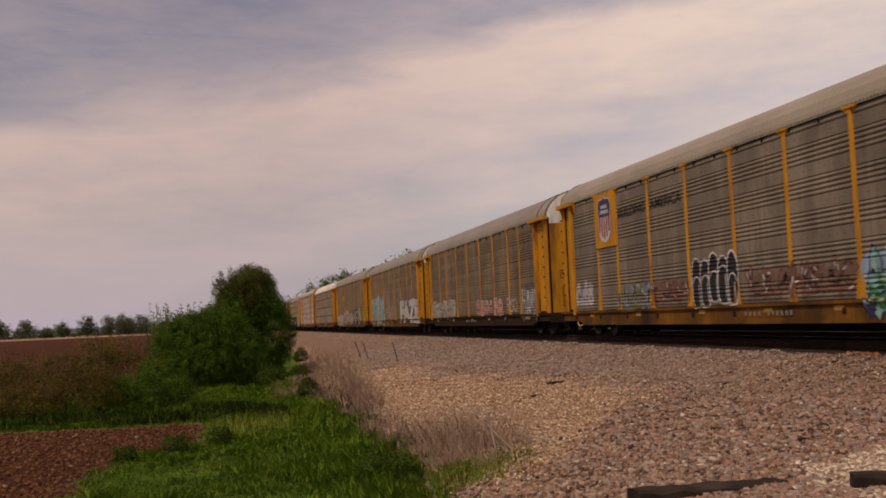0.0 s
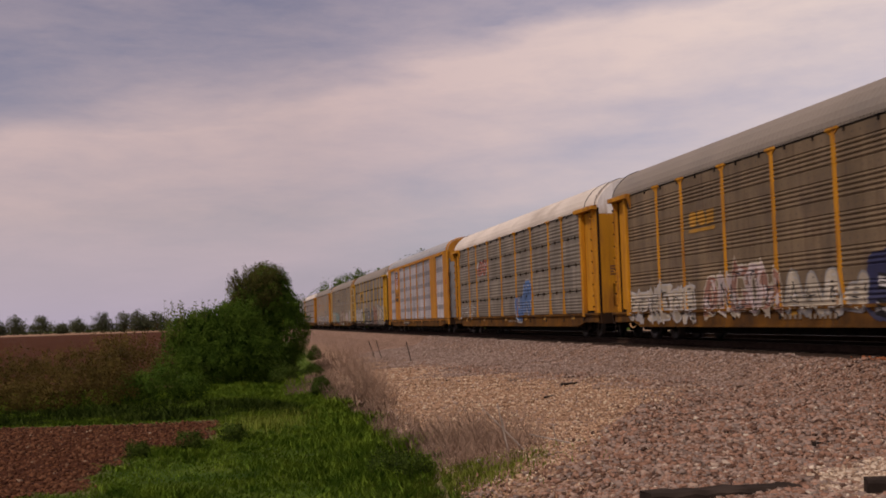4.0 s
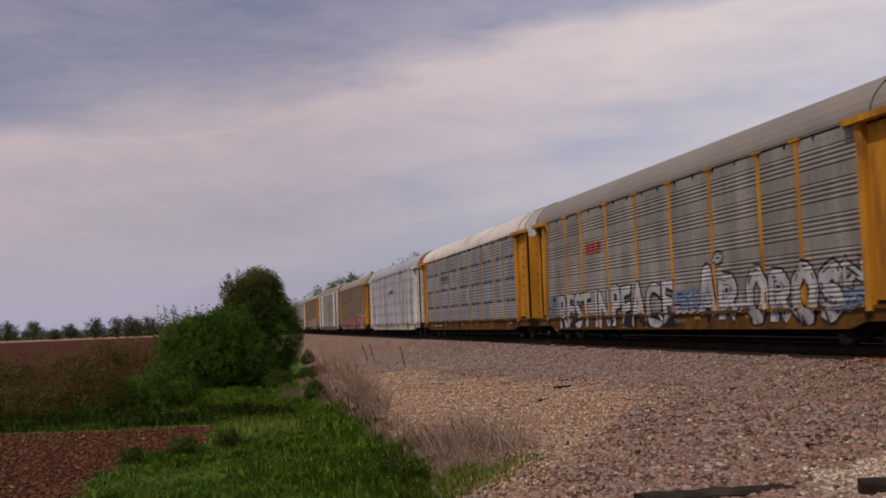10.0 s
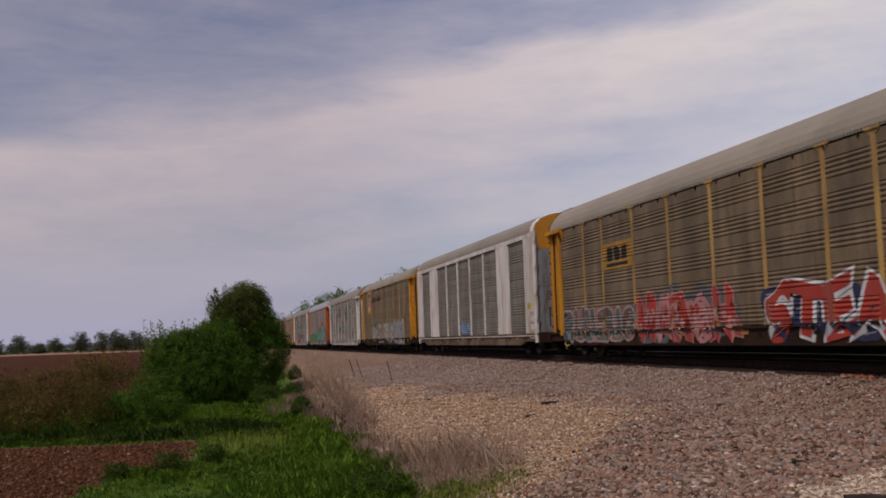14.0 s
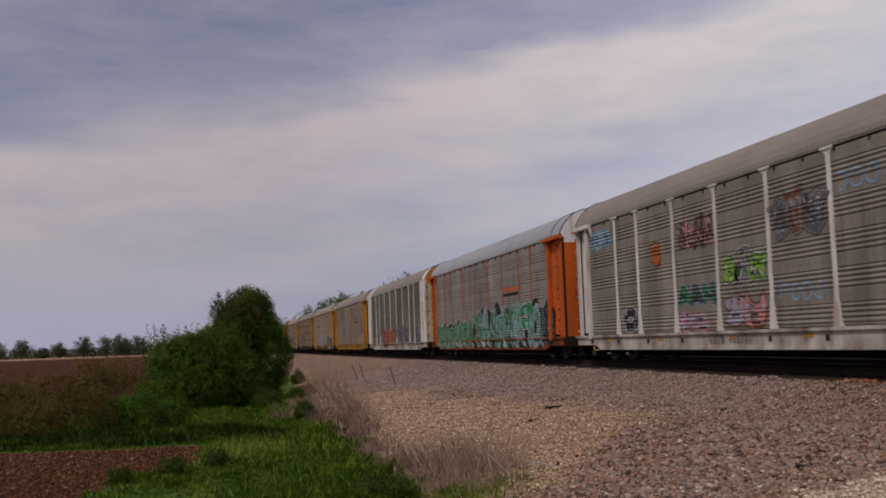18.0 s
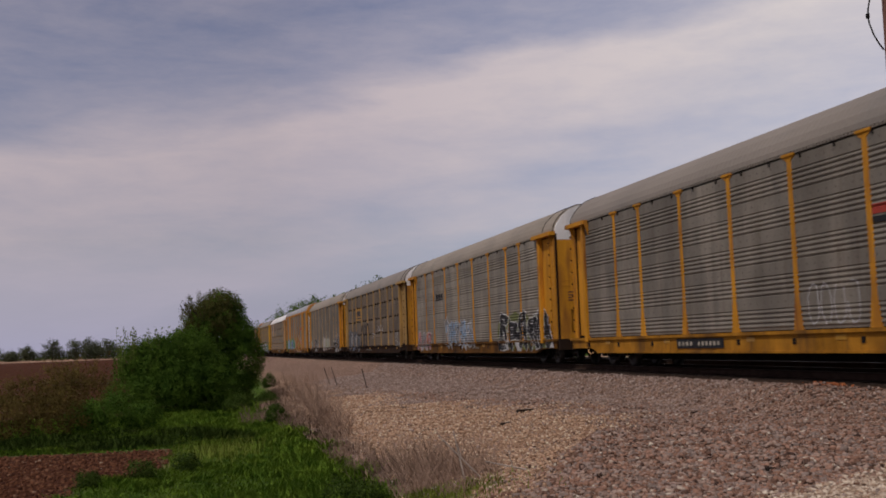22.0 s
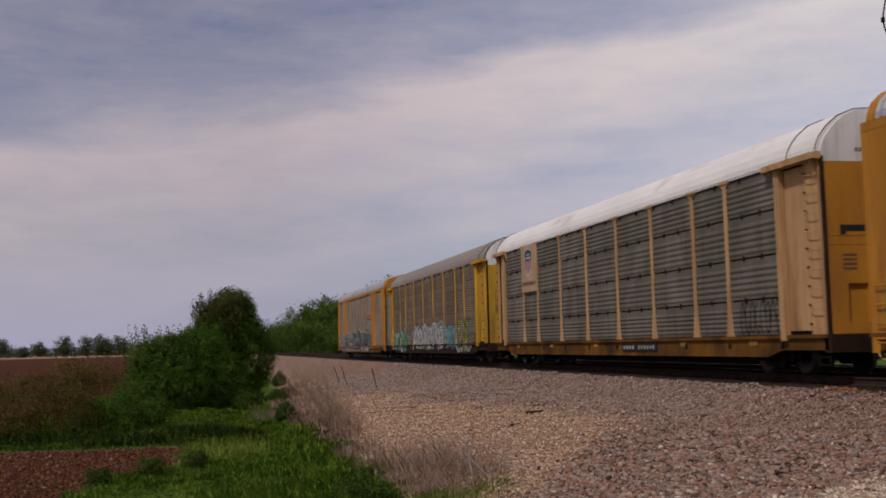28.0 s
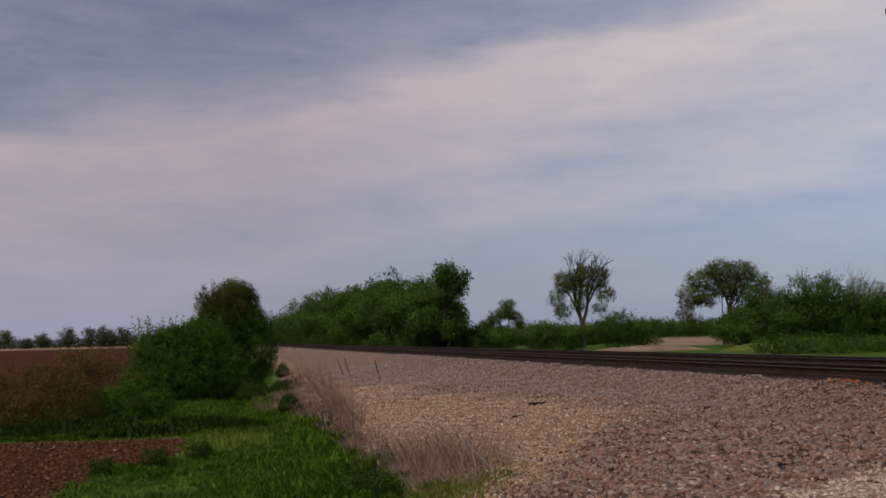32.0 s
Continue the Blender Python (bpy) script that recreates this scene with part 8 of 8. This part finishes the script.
# thin, tall tree at the row's end
tree("trackside_tree", "tall ragged tree at the end of the row", "tree", (28.4, 126), [(0, 0, 9.2, 1.5, 1.5, 1.6), (0.9, 0, 8.0, 1.5, 1.3, 1.2), (-0.4, 0, 6.8, 1.3, 1.3, 1.3), (0.8, 0, 5.0, 1.0, 1.0, 1.3), (2.0, 0, 9.3, 0.8, 0.8, 0.8), (0.3, 0, 3.2, 1.2, 1.2, 1.4)], 7500, 0.28, M_LEAF_2, (3.0, 0.2), group="trees along the far side of the track", seed=131, shell=0.15)
# single trees in the fields behind
tree("field_tree", "small field tree with a pale brown trunk", "tree", (50.5, 180), [(0, 0, 5.9, 1.7, 1.5, 1.2), (-1.9, 0, 4.9, 1.4, 1.3, 1.0), (1.8, 0, 5.2, 1.3, 1.2, 0.9), (0.4, 0, 7.2, 1.5, 1.2, 0.9), (-3.3, 0, 3.9, 1.2, 1.0, 0.9), (2.6, 0, 4.0, 1.0, 1.0, 0.8)],
     10000, 0.17, M_LEAF_Y, (2.6, 0.20), seed=132, shell=0.1, depth=3)
OPEN = [(-2.4, 0, 9.4, 1.7, 1.6, 1.7), (0.2, 0, 10.4, 1.6, 1.6, 1.3), (2.6, 0, 10.2, 1.7, 1.6, 1.5), (-3.7, 0, 7.2, 1.3, 1.2, 1.4), (3.6, 0, 7.8, 1.5, 1.4, 1.4), (0.2, 0, 8.3, 1.7, 1.5, 1.3), (-3.0, 0, 5.2, 1.2, 1.2, 1.1), (2.6, 0, 5.8, 1.3, 1.2, 1.0), (-0.6, 0, 6.2, 1.2, 1.2, 1.0)]
tree("field_tree", "open-crowned field tree with bare limbs showing", "tree", (53.6, 150), OPEN, 15000, 0.17, M_LEAF_Y, (4.0, 0.50), seed=133, shell=0.05, depth=5, spread=0.55)
OAK = [(-5.6, 0, 7.2, 2.0, 2.2, 1.9), (-3.6, 0, 9.6, 2.4, 2.2, 1.7), (-0.6, 0, 11.0, 2.6, 2.4, 1.6), (2.6, 0, 10.8, 2.5, 2.4, 1.6), (5.2, 0, 9.0, 2.3, 2.2, 1.8), (6.4, 0, 6.6, 1.7, 2.0, 1.7), (-6.4, 0, 4.8, 1.5, 1.6, 1.3), (0.4, 0, 8.4, 3.0, 2.4, 1.5), (-3.0, 0, 6.8, 2.0, 2.0, 1.3), (3.4, 0, 6.9, 2.0, 2.0, 1.3), (5.6, 0, 4.6, 1.6, 1.6, 1.2), (-4.6, 0, 3.6, 1.4, 1.4, 1.0)]
tree("oak_tree", "broad spreading oak with an airy crown", "tree", (76.0, 150), OAK, 32000, 0.18, M_LEAF_Y, (3.2, 0.46), seed=134, shell=0.1, depth=5, spread=0.8)
for i, (k, y, h, w) in enumerate(((0.540, 126, 7.6, 6), (0.520, 132, 5.0, 5), (0.566, 122, 7.2, 5), (0.590, 120, 8.2, 6), (0.618, 118, 8.5, 6), (0.645, 120, 7.0, 6), (0.672, 122, 6.4, 6), (0.70, 120, 6.8, 6), (0.73, 118, 6.6, 6), (0.535, 135, 5.6, 7), (0.60, 132, 6.2, 8), (0.66, 136, 6.4, 8), (0.575, 118, 4.4, 5))):
    tree("thicket_tree", "bushy green tree in a thicket behind the track", "tree", (k * y, y), big_lobes(rr, h, w, 6, 0.1), 14000, 0.19, M_LEAF if i % 2 else M_LEAF_2, (h * 0.4, 0.14), group="thicket behind the track", seed=140 + i, shell=0.35)
for i in range(10):
    k = 0.56 + 0.022 * i
    y = 88 + rr.uniform(-4, 4)
    tree("undergrowth_bush", "low green undergrowth in front of the thicket", "bush", (k * y, y), [(0, 0, 0.7, 2.4, 1.5, 0.9 + rr.uniform(-0.2, 0.4))], 1600, 0.15, M_LEAF, group="undergrowth along the track", seed=520 + i, shell=0.3)
for i, (k, y, h) in enumerate(((0.655, 150, 10.2), (0.70, 150, 9.4), (0.68, 155, 9.6))):
    tree("bare_tree", "pale thin tree with few young leaves", "tree", (k * y, y), [(0, 0, h * 0.75, 2.0, 1.6, h * 0.24)], 5200, 0.13, M_LEAF_P, (h * 0.4, 0.07), seed=160 + i, shell=0.05, depth=3, group="bare trees behind the thicket")
for i in range(22):
    k = 0.245 + 0.0125 * i
    y = (205 if k < 0.41 else 330) + rr.uniform(-15, 25)
    h = (2.6 + 1.7 * rr.random()) * (1.0 if k < 0.41 else 1.6)
    tree("hedge_bush", "rounded green hedge bush across the field", "bush", (k * y, y), [(0, 0, h * 0.45, 0.018 * y + rr.uniform(0, 1.2), 1.8, h * 0.5), (rr.uniform(-2, 2), 0, h * 0.7, 2.0, 1.4, h * 0.3)], 5200, 0.26, M_LEAF if i % 3 else M_LEAF_2, group="hedge across the field", seed=170 + i, shell=0.3)
for i, (k, y, w, h) in enumerate(((0.392, 140, 3.2, 5.5), (0.418, 144, 3.4, 4.3), (0.318, 122, 2.8, 3.6), (0.345, 138, 2.2, 3.4), (0.250, 128, 2.2, 3.6), (0.275, 135, 2.4, 3.2), (0.53, 120, 2.6, 3.4))):
    tree("field_bush", "large rounded green bush behind the track", "bush", (k * y, y), [(0, 0, h * 0.42, w, w * 0.7, h * 0.46), (w * 0.25, 0, h * 0.66, w * 0.6, w * 0.5, h * 0.32), (-w * 0.4, 0, h * 0.55, w * 0.5, w * 0.5, h * 0.3)], 8000, 0.16, M_LEAF if i % 2 else M_LEAF_2, seed=500 + i, group="bushes behind the track", shell=0.4)
for i in range(18):
    k = 0.23 + 0.03 * i
    y = 400
    tree("distant_tree", "distant dark green tree on the skyline", "tree", (k * y, y), [(0, 0, 3.2, 8.5, 3, 3.2 + rr.uniform(-0.6, 0.6))], 1100, 0.6, M_LEAF, (1.5, 0.2), group="distant trees", seed=200 + i, shell=0.3)
# the tree line over the ploughed field, its leaf colour carrying the distance haze
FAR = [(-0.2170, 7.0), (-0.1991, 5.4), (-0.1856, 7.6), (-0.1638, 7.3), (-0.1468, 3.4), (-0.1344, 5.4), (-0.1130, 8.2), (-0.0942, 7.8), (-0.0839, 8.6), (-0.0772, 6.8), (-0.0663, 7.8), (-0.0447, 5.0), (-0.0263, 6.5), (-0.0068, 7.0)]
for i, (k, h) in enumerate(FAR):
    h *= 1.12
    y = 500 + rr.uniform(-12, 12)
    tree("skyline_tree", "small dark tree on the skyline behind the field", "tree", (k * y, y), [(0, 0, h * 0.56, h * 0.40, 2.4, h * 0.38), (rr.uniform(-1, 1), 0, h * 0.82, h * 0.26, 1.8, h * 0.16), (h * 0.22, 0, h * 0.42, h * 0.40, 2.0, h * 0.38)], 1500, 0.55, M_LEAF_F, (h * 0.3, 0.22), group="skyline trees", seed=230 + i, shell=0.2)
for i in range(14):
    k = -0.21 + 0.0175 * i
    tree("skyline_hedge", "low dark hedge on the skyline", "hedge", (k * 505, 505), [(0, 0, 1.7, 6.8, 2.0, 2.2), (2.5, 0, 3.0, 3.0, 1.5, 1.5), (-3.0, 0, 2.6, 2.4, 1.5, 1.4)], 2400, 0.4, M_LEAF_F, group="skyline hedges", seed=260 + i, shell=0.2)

# sand heap and grass mound behind the far track, thin pole by the oak
M_SAND = material("pale_sand", (0.25, 0.17, 0.115), 0.95, 0, 0.75, 1.15, 0.8, 8, (0.36, 0.28, 0.21), 0.3, 0.5)
M_TURF = material("mound_turf", (0.115, 0.135, 0.022), 0.95, 0, 0.7, 1.3, 1.2, 12, (0.10, 0.10, 0.04), 0.3, 0.6, bump=0.4)
for dull in (M_SAND, M_TURF):
    dull.node_tree.nodes["Principled BSDF"].inputs["Specular IOR Level"].default_value = 0.05
for nm, lab, cat, cx, cy, rx, ry, h, mt in (("sand_pile", "low tan pile of sand and gravel behind the track", "sand pile", 50.6, 120, 8.6, 3.0, 0.72, M_SAND),
                                          ("grass_mound", "low grassy mound behind the track", "mound", 57.3, 107, 4.0, 3.2, 0.85, M_TURF)):
    b = Build()
    n, m = 26, 8
    z0 = float(ground_z(cx, cy))
    for j in range(m + 1):
        r = 1 - j / m
        for i in range(n):
            a = i * math.tau / n
            k = 1 + 0.18 * noise.noise((math.cos(a) * 2, math.sin(a) * 2, j * 0.3 + cx))
            b.v.append((rx * r * k * math.cos(a), ry * r * k * math.sin(a), h * (1 - r * r) * (1 + 0.25 * noise.noise((i * 0.7, j * 0.9, 5))) - 0.15))
    for j in range(m):
        for i in range(n):
            b.f.append((j * n + i, j * n + (i + 1) % n, (j + 1) * n + (i + 1) % n, (j + 1) * n + i))
            b.m.append(0)
    ob = tagged(new(nm, b.mesh(nm, [mt], True)), lab, cat)
    ob.matrix_world = Matrix.Translation((cx, cy, z0))
ob = tagged(new("thin_pole"), "thin weathered wooden pole in front of the oak", "pole")
ob.matrix_world = Matrix.Translation((0.5029 * 140, 140, float(ground_z(70.4, 140)) - 0.2))
part("shaft", Build().rod((0, 0, 0), (0.1, 0, 7.2), 0.09, 0.06, 8).mesh("shaft", [M_BARK]), ob)

# the wooden pole by the crossing, with a slack wire loop
M_POLE = material("red_brown_pole_wood", (0.20, 0.085, 0.055), 0.85, 0, 0.7, 1.2, 2, 40, stretch=(1, 1, 0.1), bump=0.2)
PX, PY = 10.31, 14.0
ob = tagged(new("utility_pole"), "red-brown wooden utility pole with a slack wire loop", "pole")
ob.matrix_world = Matrix.Translation((PX, PY, float(ground_z(PX, PY)) - 0.3))
part("shaft", Build().rod((0, 0, 0), (0, 0, 9.6), 0.17, 0.13, 14).mesh("shaft", [M_POLE], True), ob)
zb = 0.925 - (float(ground_z(PX, PY)) - 0.3)
ring = [(0.7147, 0.2900), (0.7095, 0.2960), (0.7036, 0.3057), (0.6995, 0.3170), (0.6978, 0.3257), (0.6991, 0.3343), (0.7020, 0.3460), (0.7070, 0.3600), (0.7130, 0.3700)]
b = Build()
pts = [(u * PY - PX, -0.16, z * PY + zb) for u, z in ring]
for p, q in zip(pts, pts[1:]):
    b.rod(p, q, 0.012, n=6)
part("wire_loop", b.mesh("wire_loop", [M_BLACK]), ob, "thin black slack wire")
part("wire_clip", Build().box(-0.02, 0.02, -0.02, 0.02, -0.035, 0.035).mesh("wire_clip", [M_BLACK]), ob, at=Matrix.Translation(pts[4]))


motions()
